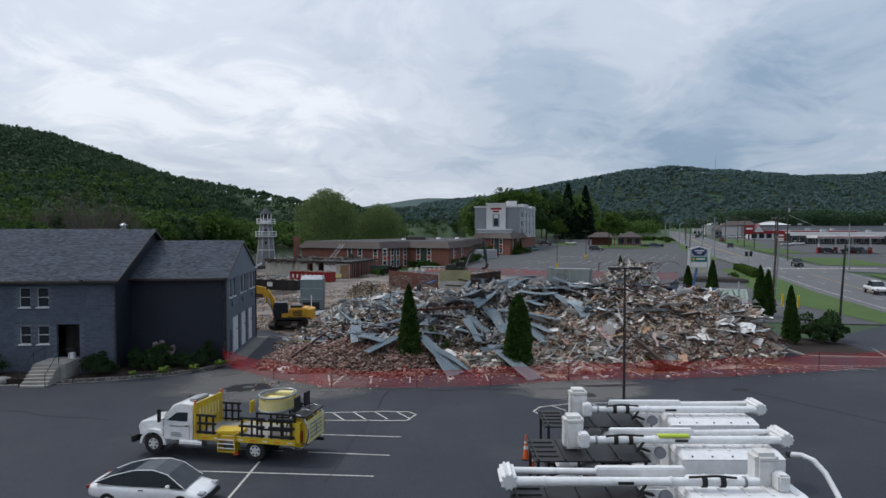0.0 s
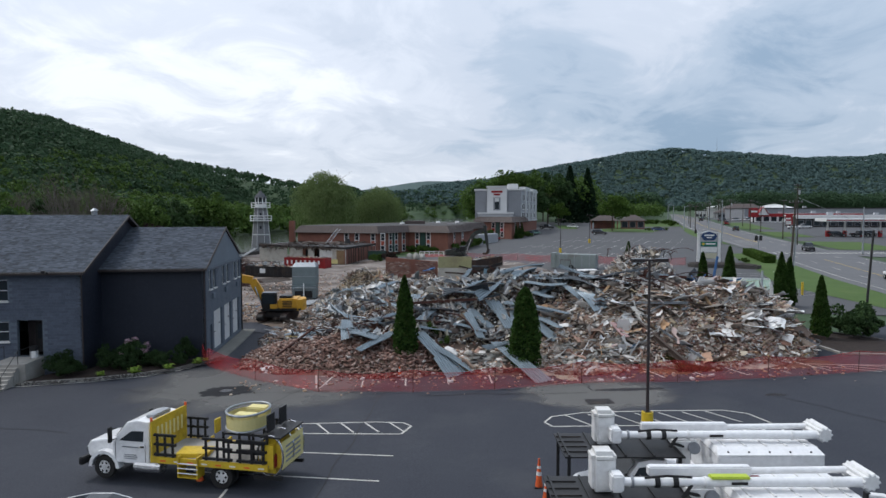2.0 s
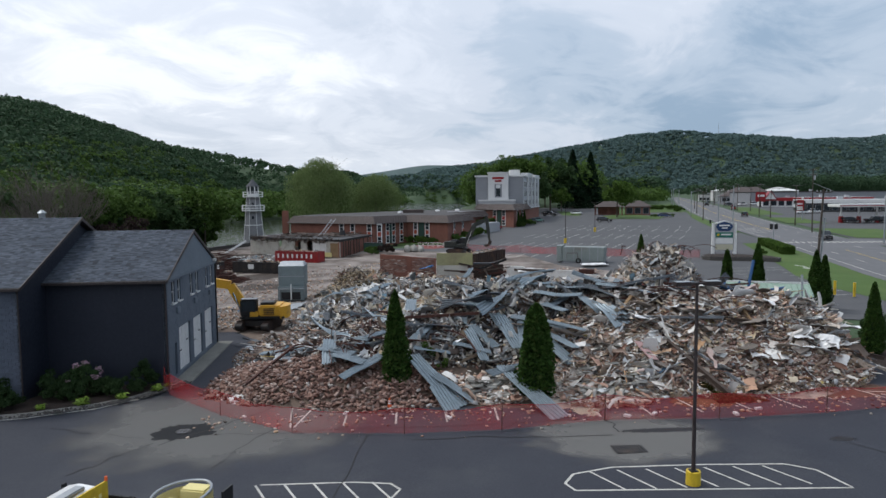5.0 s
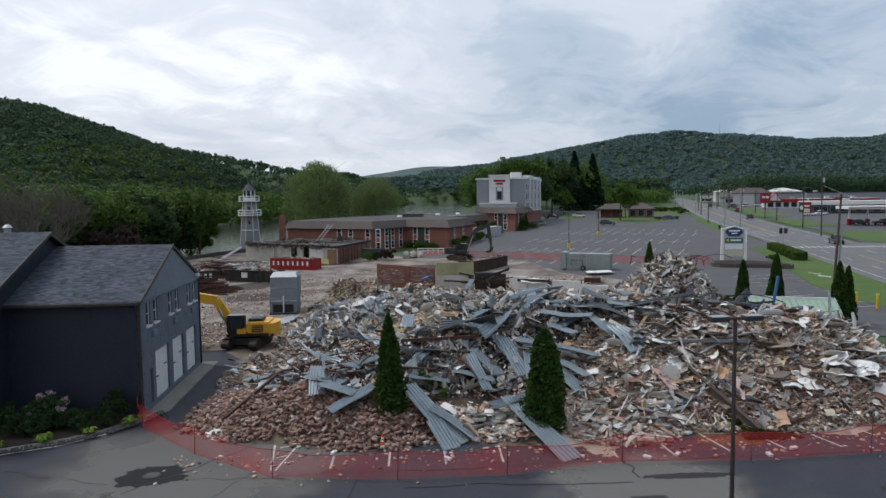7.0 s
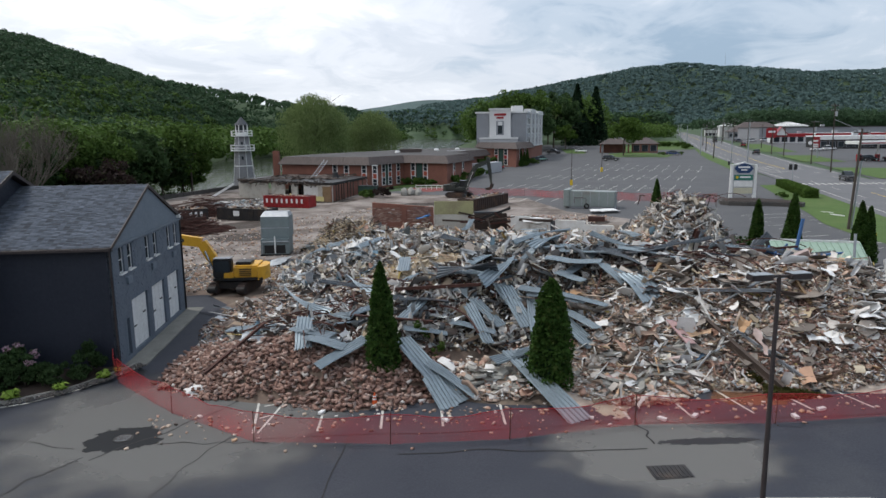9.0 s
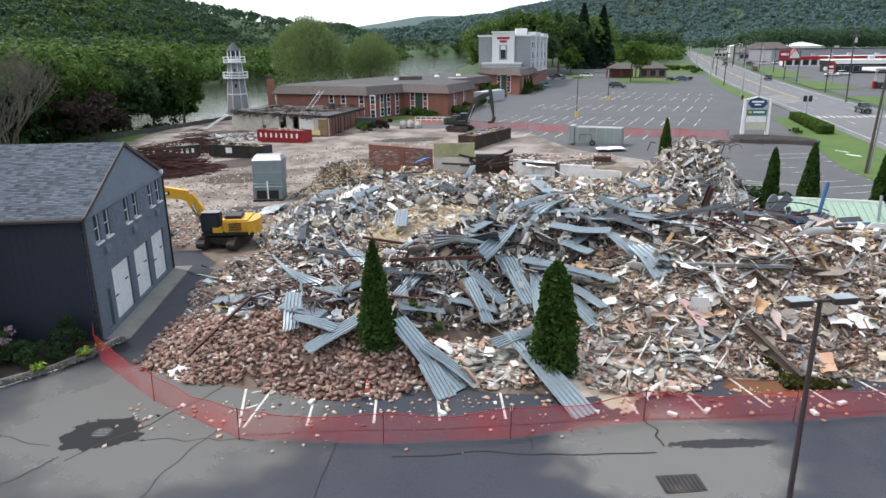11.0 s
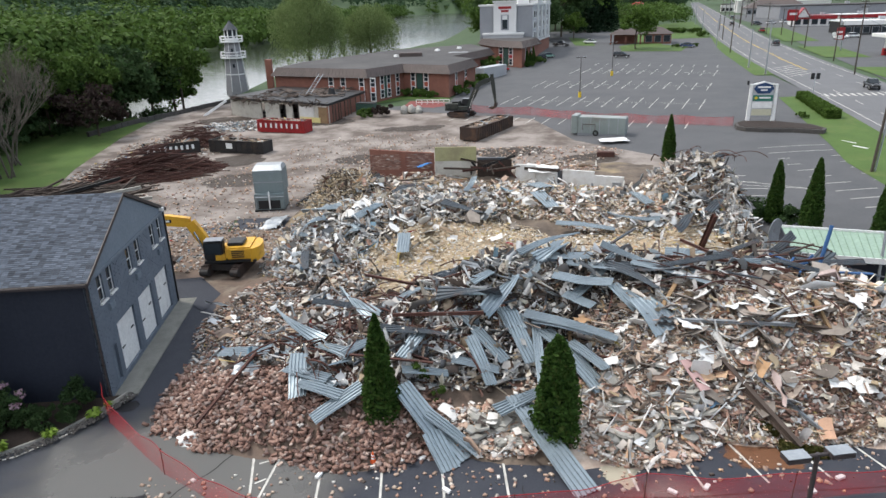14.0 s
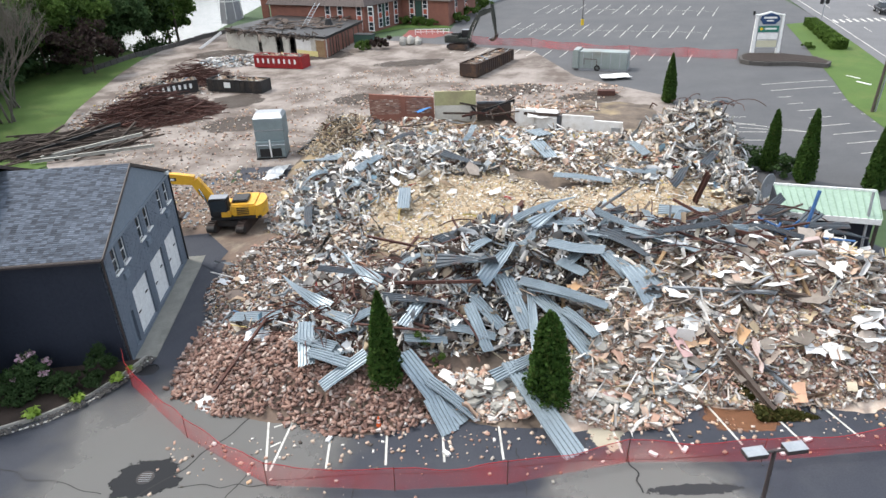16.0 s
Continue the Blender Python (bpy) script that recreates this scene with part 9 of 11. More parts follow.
tl = thing("box_trailer", 18.9, 115.4, gz(19, 115), -22, "pale grey box trailer body lying on the asphalt", "trailer")
M_TL = material("dull grey-green aluminium", (0.27, 0.31, 0.30), (0.21, 0.245, 0.24), 0.5, 0.3, scale=.6, stain=(0.16, 0.12, 0.09), stain_amount=.4)
part("shell", Geo().box(0, 0, .35, 6.9, 2.5, 2.7, None, .1), M_TL, tl)
part("end_frame", Geo().box(-.9, -.1, .3, 0, 2.6, 2.9, None, .05), M_TL, tl)
part("inner_red", Geo().box(-.92, .2, .5, -.9, 2.2, 2.4), M_RUST, tl)
for k in range(5):
    part("rib", Geo().box(.6 + 1.3 * k, -.03, .4, .68 + 1.3 * k, 0, 2.65), M_STEEL, tl)
part("skirt", Geo().box(0, .1, 0, 6.9, 2.4, .35), M_STUCCO_D, tl)
part("wheel", Geo().wheel(2.7, -.05, .45, .42, .25), M_RUBBER, tl)
part("rack", Geo().pipe([(.8, -.08, .9), (.8, -.08, 1.7), (2.6, -.08, 1.7), (2.6, -.08, .9)], .04, 6), M_RUST, tl)
for nm_, x_, y_, w_ in (("scrap_sheets", 23.0, 109.5, 3.0),):
    c = cloth(nm_, (x_, y_, gz(x_, y_) + 0.45), (4.0, 2.2), M_WHITE, "pile of torn white sheeting", 71)
sb = thing("wooden_crate", 19.0, 101.5, gz(19, 101), -10, "rusty brown crate on the asphalt", "crate")
part("box", Geo().box(0, 0, 0, 2.2, 1.1, .7, None, .03), M_RUST, sb)

# heaps of scrap steel and debris on the slab
def scrap_heap(cx, cy, rx, ry, n, length, heading, mat, name, label, rad=0.06, seed=1, hh=1.6):
    q = np.random.default_rng(seed)
    g = Geo()
    for _ in range(n):
        a, k = q.random() * 6.28, math.sqrt(q.random())
        x, y = cx + math.cos(a) * rx * k, cy + math.sin(a) * ry * k
        z = gz(x, y) + .05 + hh * (1 - k) * q.random()
        l, b = q.uniform(.5, 1.0) * length, heading + q.normal() * .45
        d = Vector((math.cos(b), math.sin(b), q.normal() * .10)) * l / 2
        p = Vector((x, y, z))
        p0, p1 = p - d, p + d
        p0.z, p1.z = max(p0.z, gz(p0.x, p0.y) + .05), max(p1.z, gz(p1.x, p1.y) + .05)
        g.tube(p0, p1, rad * q.uniform(.5, 1.5), None, 4)
    ob = part(name, g, mat)
    return tagged(ob, label, "scrap", "", "stuff")


scrap_heap(-39.5, 104.5, 7.5, 5.5, 560, 5.5, .45, M_RUST, "scrap_steel_heap", "heap of rusty brown steel joists", .065, 3, 4.6)
scrap_heap(-46.0, 92.5, 8.5, 5.5, 150, 8.0, .75, M_WOOD_DK, "scrap_girder_heap", "heap of dark girders and planks", .12, 4, 1.3)
scrap_heap(-40.5, 123.5, 5.0, 4.5, 320, 4.0, .2, M_RUST, "scrap_steel_heap", "heap of rusty brown steel joists", .05, 5, 3.8)
for k, (a, b) in enumerate((((-50, 88, 0.2), (-42.5, 93.5, 1.0)), ((-45.5, 86.8, 0.1), (-36, 92, 0.9)), ((-48.5, 87.2, 0.1), (-40, 95.5, 1.2)), ((-46.0, 85.5, .1), (-33.5, 89.0, .4)))):
    beam((a[0], a[1], a[2] - .3), (b[0], b[1], b[2] - .3), .35, .25, (M_WOOD_DK, M_CHUNK, M_BLACK, M_CHUNK)[k], "steel_girder", "long girder lying on the slab")


def litter(cx, cy, rx, ry, n, mat, name, label, seed, big=0.7, hh=.5):
    q = np.random.default_rng(seed)
    a, k = q.random(n) * 6.28, np.sqrt(q.random(n))
    p = np.stack([cx + np.cos(a) * rx * k, cy + np.sin(a) * ry * k], 1)
    s = sized(q, n, (.08, .06, .03), (big, big * .6, .22))
    v = CUBE_V[None] * s[:, None, :]
    v = np.einsum("nij,nkj->nki", turns(q, n, .35), v)
    z = np.array([gz(x, y) for x, y in p]) + .05 + hh * (1 - k) * q.random(n)
    v += np.concatenate([p, z[:, None]], 1)[:, None, :]
    f = (CUBE_F[None] + (np.arange(n) * 8)[:, None, None]).reshape(-1, 4)
    return tagged(part(name, arrays_mesh(name, [(v.reshape(-1, 3), f)], mat), mat), label, "debris", "", "stuff")


litter(-36.5, 137, 8, 5, 1300, M_DEB["grey"], "sheet_debris", "pale heap of sheet scraps before the ruin", 11, .9, .9)
litter(-42, 122, 10, 10, 800, M_DEB["pale"], "slab_litter", "scattered rubble on the concrete slab", 12, .5, .15)
litter(-27, 92, 12, 14, 900, M_DEB["pale"], "slab_litter", "scattered rubble on the concrete slab", 13, .4, .1)
litter(-22, 74, 8, 7, 1500, M_DEB["mixed"], "slab_litter", "scattered rubble on the dirt by the excavator", 14, .35, .1)
litter(5, 104, 18, 6, 900, M_DEB["pale"], "slab_litter", "scattered rubble behind the walls", 15, .5, .2)
litter(-10, 112, 14, 12, 700, M_DEB["pale"], "slab_litter", "scattered rubble on the concrete slab", 16, .35, .1)
litter(-46.5, 108, 4.5, 11, 700, M_DEB["mixed"], "slab_litter", "scattered rubble at the slab's edge", 17, .6, .2)
dirt = part("dirt_patch", draped("dirt_patch", blot(-19.5, 70, 8, 9, 21.0), M_DIRT, 0.035), M_DIRT)
tagged(dirt, "brown dirt track round the excavator", "dirt", "", "structure")
drive = part("driveway_patch", draped("driveway_patch", [(-20.4, 61.8), (-17.6, 59.5), (-17.3, 62.5), (-20.0, 66.0), (-22.5, 65.5)], M_ASPHALT, 0.05), M_ASPHALT)
tagged(drive, "dark asphalt driveway patch behind the house", "pavement", "", "structure")

# fallen canopy with the pale green roof
cp = thing("collapsed_canopy", 23.4, 57.4, gz(23, 57), 0, "collapsed entrance canopy with pale green seamed roof", "canopy")
o = Vector((23.4, 57.4, gz(23, 57)))
A, B, C, D = [Vector(p) - o for p in ((22.3, 56.8, 4.1), (27.8, 55.0, 4.1), (29.1, 58.2, 4.7), (23.0, 60.1, 4.7))]
part("roof", Geo().slab(A, B, C, D, .08), M_GREENROOF, cp)
for k in range(15):
    u = k / 14
    p, q = A.lerp(B, u), D.lerp(C, u)
    part("roof_seam", Geo().slab(p + UP * .02, p + Vector((.05, 0, .02)), q + Vector((.05, 0, .02)), q + UP * .02, -.06), M_GREENROOF, cp)
part("fascia", Geo().slab(A - UP * .35, B - UP * .35, B + UP * .02, A + UP * .02, .08), M_WHITE, cp)
part("gable_end", Geo().slab(A - UP * 1.6, D - UP * 1.6, D, A, .08), M_WALL_DARK, cp)
part("ridge_trim", Geo().slab(D, C, C + UP * .15, D + UP * .15, .1), M_WHITE, cp)
part("wall", Geo().slab(A + Vector((.5, 1.2, -3.4)), B + Vector((.3, 1.2, -3.4)), B + Vector((.3, 1.2, -.2)), A + Vector((.5, 1.2, -.2)), .25), M_WALL_DARK, cp)
for p, q in ((A, A + Vector((.9, -1.5, -1.4))), (A + Vector((.9, -1.5, -1.4)), A + Vector((-.8, -1.4, -1.5)))):
    part("beam", Geo().tube(p, q, .09, None, 6), M_WHITE, cp)
part("post", Geo().tube((3.6, -2.4, 0), (3.9, -1.6, 5.2), .09, None, 8), M_STEEL, cp)
part("post", Geo().tube((4.3, -2.2, 0), (4.3, -2.2, 3.3), .12, None, 8), M_BIN_BLACK, cp)
sat = thing("satellite_dish", 24.0, 63.2, gz(24, 63) + 1.6, 30, "dented mesh satellite dish on the debris", "satellite dish")
ringg = Geo()
for k in (2,):
    ringg.pipe([(.75 * (k + 1) / 3 * math.cos(a), -.1 * (k + 1) ** 1.5 / 3, 1.2 + .95 * (k + 1) / 3 * math.sin(a)) for a in [6.283 * i / 20 for i in range(21)]], .03, 5)
part("rim", ringg, M_STEEL, sat)
part("dish", Geo().loft([[(.78 * f_ * math.cos(a), -.18 * f_, 1.2 + .98 * f_ * math.sin(a)) for a in [6.283 * i / 20 for i in range(20)]] for f_ in (.1, .5, 1.0)], False), M_STUCCO_D, sat)
part("mast", Geo().tube((0, .1, -1.6), (0, .1, 1.2), .05, None, 8), M_STEEL, sat)
M_GARDEN = shrub("shrub", 1.3, 2.0, M_LEAF_D, 71, "loose dark green bush beside the arborvitae", 1500, .14, 14)
place(M_GARDEN, 27.2, 74.2, .68)
for x, y, s in ((29.3, 71.6, .9), (31.6, 52.8, 1.1), (33.6, 51.5, 1.2), (32.6, 50.2, 1.0), (25.6, 71.2, .8)):
    copy_at(M_GARDEN, x, y, gz(x, y), x * 40, s)
pl2 = [(28.0, 44.8), (33.6, 44.0), (35.2, 48.5), (31.0, 54.5), (27.6, 52.0)]
tagged(part("planting_island", Geo().prism(pl2, .4, .85), M_MULCH), "kerbed planting island at the lot's edge", "flower bed", "", "structure")
ik = thing("island_kerb", 0, 0, 0, 0, "pale concrete kerb of the planting island", "kerb", "", "structure")
for a, b in zip(pl2, pl2[1:] + pl2[:1]):
    d = Vector((b[0] - a[0], b[1] - a[1], 0))
    n = max(1, int(d.length / 1.8))
    for i in range(n):
        p, q = Vector((*a, .42)) + d * (i / n), Vector((*a, .42)) + d * ((i + .97) / n)
        w = Vector((d.y, -d.x, 0)).normalized() * .16
        part("kerb_stone", Geo().add([p, q, q + w, p + w, p + UP * .46, q + UP * .46, q + w + UP * .44, p + w + UP * .44], [(3, 2, 1, 0), (4, 5, 6, 7), (0, 1, 5, 4), (1, 2, 6, 5), (2, 3, 7, 6), (3, 0, 4, 7)]), M_CONCRETE, ik)

# ---- buildings behind the site ----
def grown(pts, d):
    """A plan outline (counter-clockwise) moved outwards by d."""
    out, n = [], len(pts)
    for i in range(n):
        p, a, b = Vector(pts[i]), Vector(pts[i - 1]), Vector(pts[(i + 1) % n])
        e0, e1 = (p - a).normalized(), (b - p).normalized()
        n0, n1 = Vector((e0.y, -e0.x)), Vector((e1.y, -e1.x))
        k = n0 + n1
        out.append(tuple(p + k * (d / max(0.35, k.dot(n0)))))
    return out


def ring3(pts, z):
    return [(x, y, z) for x, y in pts]


def along(owner, a, b, u0, u1, z0, z1, out, mat, name, depth=0.06, parent=None):
    """A panel on the wall from a to b (outside on its right), between u0 and u1 metres along it."""
    a, b = Vector(a), Vector(b)
    d = (b - a).normalized()
    n = Vector((d.y, -d.x))
    p, q = a + d * u0 + n * out, a + d * u1 + n * out
    r_, s_ = q + n * depth, p + n * depth
    return part(name, Geo().prism([tuple(p), tuple(s_), tuple(r_), tuple(q)], z0, z1), mat, parent or owner)


def room_bay(owner, a, b, u, z, w=1.3, panel=M_ORNG_PANEL):
    """A two-storey window bay: white trim, upper and lower window, coloured panel between."""
    fr = along(owner, a, b, u, u + w, z + 0.3, z + 5.0, 0.0, M_WHITE, "window_bay", 0.08)
    for z0, z1 in ((0.5, 2.0), (3.3, 4.8)):
        along(owner, a, b, u + .2, u + w - .2, z + z0, z + z1, 0.08, M_GLASS, "pane", 0.03, fr)
        along(owner, a, b, u + .15, u + w - .15, z + (z0 + z1) / 2 - .04, z + (z0 + z1) / 2 + .04, 0.11, M_WHITE, "sash_bar", 0.02, fr)
    along(owner, a, b, u + .2, u + w - .2, z + 2.15, z + 3.15, 0.08, panel, "panel", 0.03, fr)


def brick_block(name, pts, z, h, label, roof_h=1.5, flat_mat=M_FLATROOF, category="motel"):
    t = thing(name, 0, 0, 0, 0, label, category)
    part("wall", Geo().prism(pts, z - 1.5, z + h), M_BRICK, t, "red brick wall")
    lo, hi = ring3(grown(pts, .8), z + h - .15), ring3(grown(pts, -.5), z + h + roof_h)
    rf = part("mansard_roof", Geo().loft([lo, hi], True), M_MOTELROOF, t, "brown standing-seam mansard roof")
    n = len(pts)
    for i in range(n):
        a, b = Vector(lo[i]), Vector(lo[(i + 1) % n])
        c, d = Vector(hi[i]), Vector(hi[(i + 1) % n])
        k = max(1, int((b - a).length / 0.9))
        for j in range(k):
            g = Geo()
            u = (j + .5) / k
            p, q = a.lerp(b, u), c.lerp(d, u)
            w = (b - a).normalized() * .04
            nr = (b - a).cross(c - a).normalized() * .06
            g.add([p - w, p + w, q + w, q - w, p - w + nr, p + w + nr, q + w + nr, q - w + nr], [(4, 5, 6, 7), (0, 4, 7, 3), (1, 2, 6, 5)])
            part("roof_batten", g, M_MOTELROOF, rf)
    part("flat_roof", Geo().prism(grown(pts, -.55), z + h + roof_h - .1, z + h + roof_h + .02), flat_mat, t, "weathered flat felt roof")
    part("soffit", Geo().prism(grown(pts, .75), z + h - .22, z + h - .16), M_MOTELROOF, t)
    return t


MP = [(-37.6, 165.4), (-16.6, 155.2), (-9.8, 165.4), (0.0, 158.8), (6.0, 175.8), (1.5, 184.0), (12.0, 210.0), (7.0, 232.0), (-16.0, 213.0), (-34.8, 178.4)]
motel = brick_block("motel", MP, 1.0, 5.2, "two-storey red brick motel with brown mansard roof")
for a, b, us in ((MP[1], MP[2], (1.2, 4.2, 6.4, 9.4)), (MP[2], MP[3], (2.0, 5.4)), (MP[3], MP[4], (4.0, 10.5)), (MP[0], MP[1], (14, 17, 21.5, 24.2))):
    for u in us:
        room_bay(motel, a, b, u, 1.1)
for a, b, u0, u1 in ((MP[1], MP[2], 5.5, 6.4), (MP[1], MP[2], 2.5, 2.9), (MP[2], MP[3], 3.5, 5.2)):
    along(motel, a, b, u0, u1, 1.4, 6.1, 0.0, M_GREEN_DOOR, "green_panel", .05)
part("roof_shed", Geo().box(-12, 186, 7.5, -6.5, 190, 8.6, None, .1), M_MOTELROOF, motel)
for x, y in ((-12.8, 187.2), (3.0, 212), (-3, 205)):
    part("roof_vent", Geo().tube((x, y, 7.6), (x, y, 8.2), .8, .5, 10), M_WHITE, motel)
part("chimney", Geo().box(-41.8, 174.0, 0, -40.4, 175.4, 8.8, None, .05), M_BRICK, motel)
part("roof_hatch", Geo().box(0, 196, 7.6, 5, 198, 7.75), M_STUCCO, motel)
W2 = [(13.2, 213.5), (19.6, 204.0), (26.4, 222.0), (20, 240), (9.5, 228)]
m2 = brick_block("motel_lobby", W2, 2.7, 5.3, "brick lobby block with brown mansard roof")
for u in (1.6, 6.0):
    room_bay(m2, W2[0], W2[1], u, 2.8, 1.7, M_REDSIGN)
along(m2, W2[0], W2[1], 3.6, 5.7, 2.9, 8.0, 0.0, M_GREEN_DOOR, "green_panel", .05)
for u in (3.5, 9.5):
    room_bay(m2, W2[1], W2[2], u, 2.8, 1.3)

hotel = thing("hotel", 9.5, 229.0, 3.4, 0, "four-storey light grey stucco hotel with white tower", "hotel")
part("wall", Geo().prism([(0, 0), (15.6, -2.0), (25.5, 33.0), (8.0, 36.0)], 4.5, 15.2), M_STUCCO, hotel, "light grey stucco upper walls")
part("base_wall", Geo().prism([(.05, .05), (15.55, -1.95), (25.45, 32.95), (8.05, 35.9)], -2, 4.5), M_BRICK, hotel, "red brick ground floor")
part("cornice", Geo().prism(grown([(0, 0), (15.6, -2.0), (25.5, 33.0), (8.0, 36.0)], .35), 15.0, 15.5), M_STUCCO_W, hotel)
part("string_course", Geo().prism(grown([(0, 0), (15.6, -2.0), (25.5, 33.0), (8.0, 36.0)], .2), 4.4, 4.8), M_STUCCO_W, hotel)
ta, tb = (0.0, 0.0), (15.6, -2.0)
tower = along(hotel, ta, tb, 4.2, 10.8, 4.8, 16.3, 0.0, M_STUCCO_W, "tower", 1.2)
along(hotel, ta, tb, 3.9, 11.1, 16.0, 16.5, 0.0, M_STUCCO_W, "tower_cornice", 1.5)
along(hotel, ta, tb, 6.3, 8.7, 8.2, 12.6, 1.2, M_STUCCO_D, "arch", .1)
along(hotel, ta, tb, 6.8, 8.2, 8.6, 11.2, 1.3, M_GLASS, "pane", .05)
along(hotel, ta, tb, 6.8, 8.2, 11.2, 12.4, 1.3, M_STUCCO_W, "arch_panel", .05)
along(hotel, ta, tb, 5.6, 9.4, 14.2, 14.9, 1.2, M_REDSIGN, "sign_mark", .1)
along(hotel, ta, tb, 6.4, 8.6, 13.3, 13.9, 1.2, M_REDSIGN, "sign_mark", .1)
along(hotel, ta, tb, 1.2, 13.0, 4.8, 7.0, 0.0, M_STUCCO, "porch_block", 3.0)
along(hotel, ta, tb, 1.0, 13.2, 7.0, 7.5, 0.0, M_STUCCO_W, "porch_cornice", 3.2)
along(hotel, ta, tb, 0.0, 3.9, 5.0, 14.9, 0.0, M_STUCCO_D, "wall_panel", .15)
along(hotel, ta, tb, 11.1, 15.6, 5.0, 14.9, 0.0, M_STUCCO_D, "wall_panel", .15)
ea, eb = (15.6, -2.0), (25.5, 33.0)
for k, u in enumerate((1.5, 4.5, 9.5, 12.5, 17.5, 20.5, 25.5, 28.5, 32.5)):
    for z in (5.4, 8.4, 11.4):
        w_ = along(hotel, ea, eb, u, u + 1.6, z, z + 2.2, 0.0, M_WHITE, "window", .12)
        along(hotel, ea, eb, u + .2, u + 1.4, z + .2, z + 2.0, .12, M_GLASS, "pane", .04, w_)
for u in (7.2, 15.2, 23.2, 31.0):
    along(hotel, ea, eb, u, u + 1.2, 4.8, 15.8, 0.0, M_STUCCO_W, "pilaster", .5)
along(hotel, ea, eb, 6.5, 16.6, 15.4, 16.4, -2.0, M_STUCCO_W, "parapet", 2.4)
along(hotel, ea, eb, 24.0, 34.0, 15.4, 16.2, -2.0, M_STUCCO_W, "parapet", 2.4)
part("roof_plant", Geo().box(11.5, 2.5, 15.2, 15.0, 6.0, 17.4, None, .1), M_STUCCO_W, hotel)

# burnt single-storey remnant
ruin = thing("burnt_building", 0, 0, 0.1, 0, "gutted single-storey building with charred roof", "ruined building")
ra, rb, rc, rd = (-42.8, 149.5), (-37.6, 145.4), (-21.2, 135.2), (-16.8, 152.8)
for a, b, hs in ((ra, rb, 3.0), (rb, rc, 3.3)):
    L_ = (Vector(b) - Vector(a)).length
    cuts = [(0, L_)] if a == ra else [(0, 2.6), (3.6, 7.2), (9.0, 10.6), (12.2, L_)]
    for u0, u1 in cuts:
        along(ruin, a, b, u0, u1, 0, hs, -.25, M_CREAM, "wall", .25)
    # Black panels set behind the wall gaps stand in for interior shade.
    for u0, u1 in zip([c[1] for c in cuts], [c[0] for c in cuts[1:]]):
        along(ruin, a, b, u0, u1, 0, 2.9, -1.2, M_BLACK, "dark_opening", .1)
along(ruin, rb, rc, 12.4, 15.8, .2, 2.9, 0.0, M_DRYWALL, "pale_wall_panel", .06)
along(ruin, rb, rc, 12.4, 17.3, .2, 1.1, 0.02, M_PALE_Y, "yellow_wall_panel", .06)
along(ruin, rb, rc, 17.0, 19.2, .2, 3.0, 0.0, M_WOOD, "plywood_panel", .06)
along(ruin, rc, rd, 0, 18, 0, 3.2, -.3, M_BRICK, "wall", .3)
for u in (1.0, 2.2, 3.6, 4.6, 6.5, 8.0, 9.4, 12, 14.5):
    along(ruin, rc, rd, u, u + .18, 0, 3.3, .3, M_WOOD_DK, "stud", .15)
rp = [ra, rb, rc, rd, (-36, 165)]
part("charred_roof", Geo().prism(grown(rp, .08), 3.3, 3.7), M_BLACK, ruin, "charred black flat roof")
rq = np.random.default_rng(91)
cg = Geo()
for k in range(160):
    u = rq.random()
    p = Vector(rb).lerp(Vector(rc), u) if k < 110 else Vector(ra).lerp(Vector(rb), u)
    cg.box(-.6, -.08, -.05, .6, .08, .05, pose(p.x + rq.normal() * .4, p.y + rq.normal() * .6, 3.4 + rq.normal() * .22, rq.normal() * 25, rq.normal() * 25, rq.uniform(0, 180)))
for k in range(120):
    cg.box(-.7, -.3, -.04, .7, .3, .04, pose(rq.uniform(-38, -20), rq.uniform(144, 158), 3.8 + rq.random() * .2, rq.normal() * 8, rq.normal() * 8, rq.uniform(0, 180)))
tagged(part("charred_timber", cg, M_WOOD_DK, ruin), kind="stuff")
lad = Geo().tube((-27.5, 147.5, 3.9), (-25.6, 152.6, 7.2), .06, None, 6).tube((-26.6, 147.2, 3.9), (-24.7, 152.3, 7.2), .06, None, 6)
for k in range(8):
    f = k / 8
    lad.tube(Vector((-27.5, 147.5, 3.9)).lerp(Vector((-25.6, 152.6, 7.2)), f), Vector((-26.6, 147.2, 3.9)).lerp(Vector((-24.7, 152.3, 7.2)), f), .05, None, 5)
ld = thing("ladder", 0, 0, 0.1, 0, "aluminium ladder leaning on the roof", "ladder")
part("frame", lad, M_STEEL, ld)
part("roof_duct", Geo().tube((-22.5, 147.5, 3.8), (-22.5, 147.5, 5.0), .8, .5, 10), M_BLACK, ruin)
part("leaning_board", Geo().tube((-48.5, 149.5, 0), (-44.5, 152.0, 2.6), .3, None, 4), M_WHITE, ruin)

# lighthouse folly by the river
lh = thing("lighthouse", -52.3, 185.5, 0.9, 12, "small grey shingled lighthouse with white galleries", "lighthouse")


def octo(r, z):
    return [(r * math.cos(math.pi / 4 * k + .39), r * math.sin(math.pi / 4 * k + .39), z) for k in range(8)]


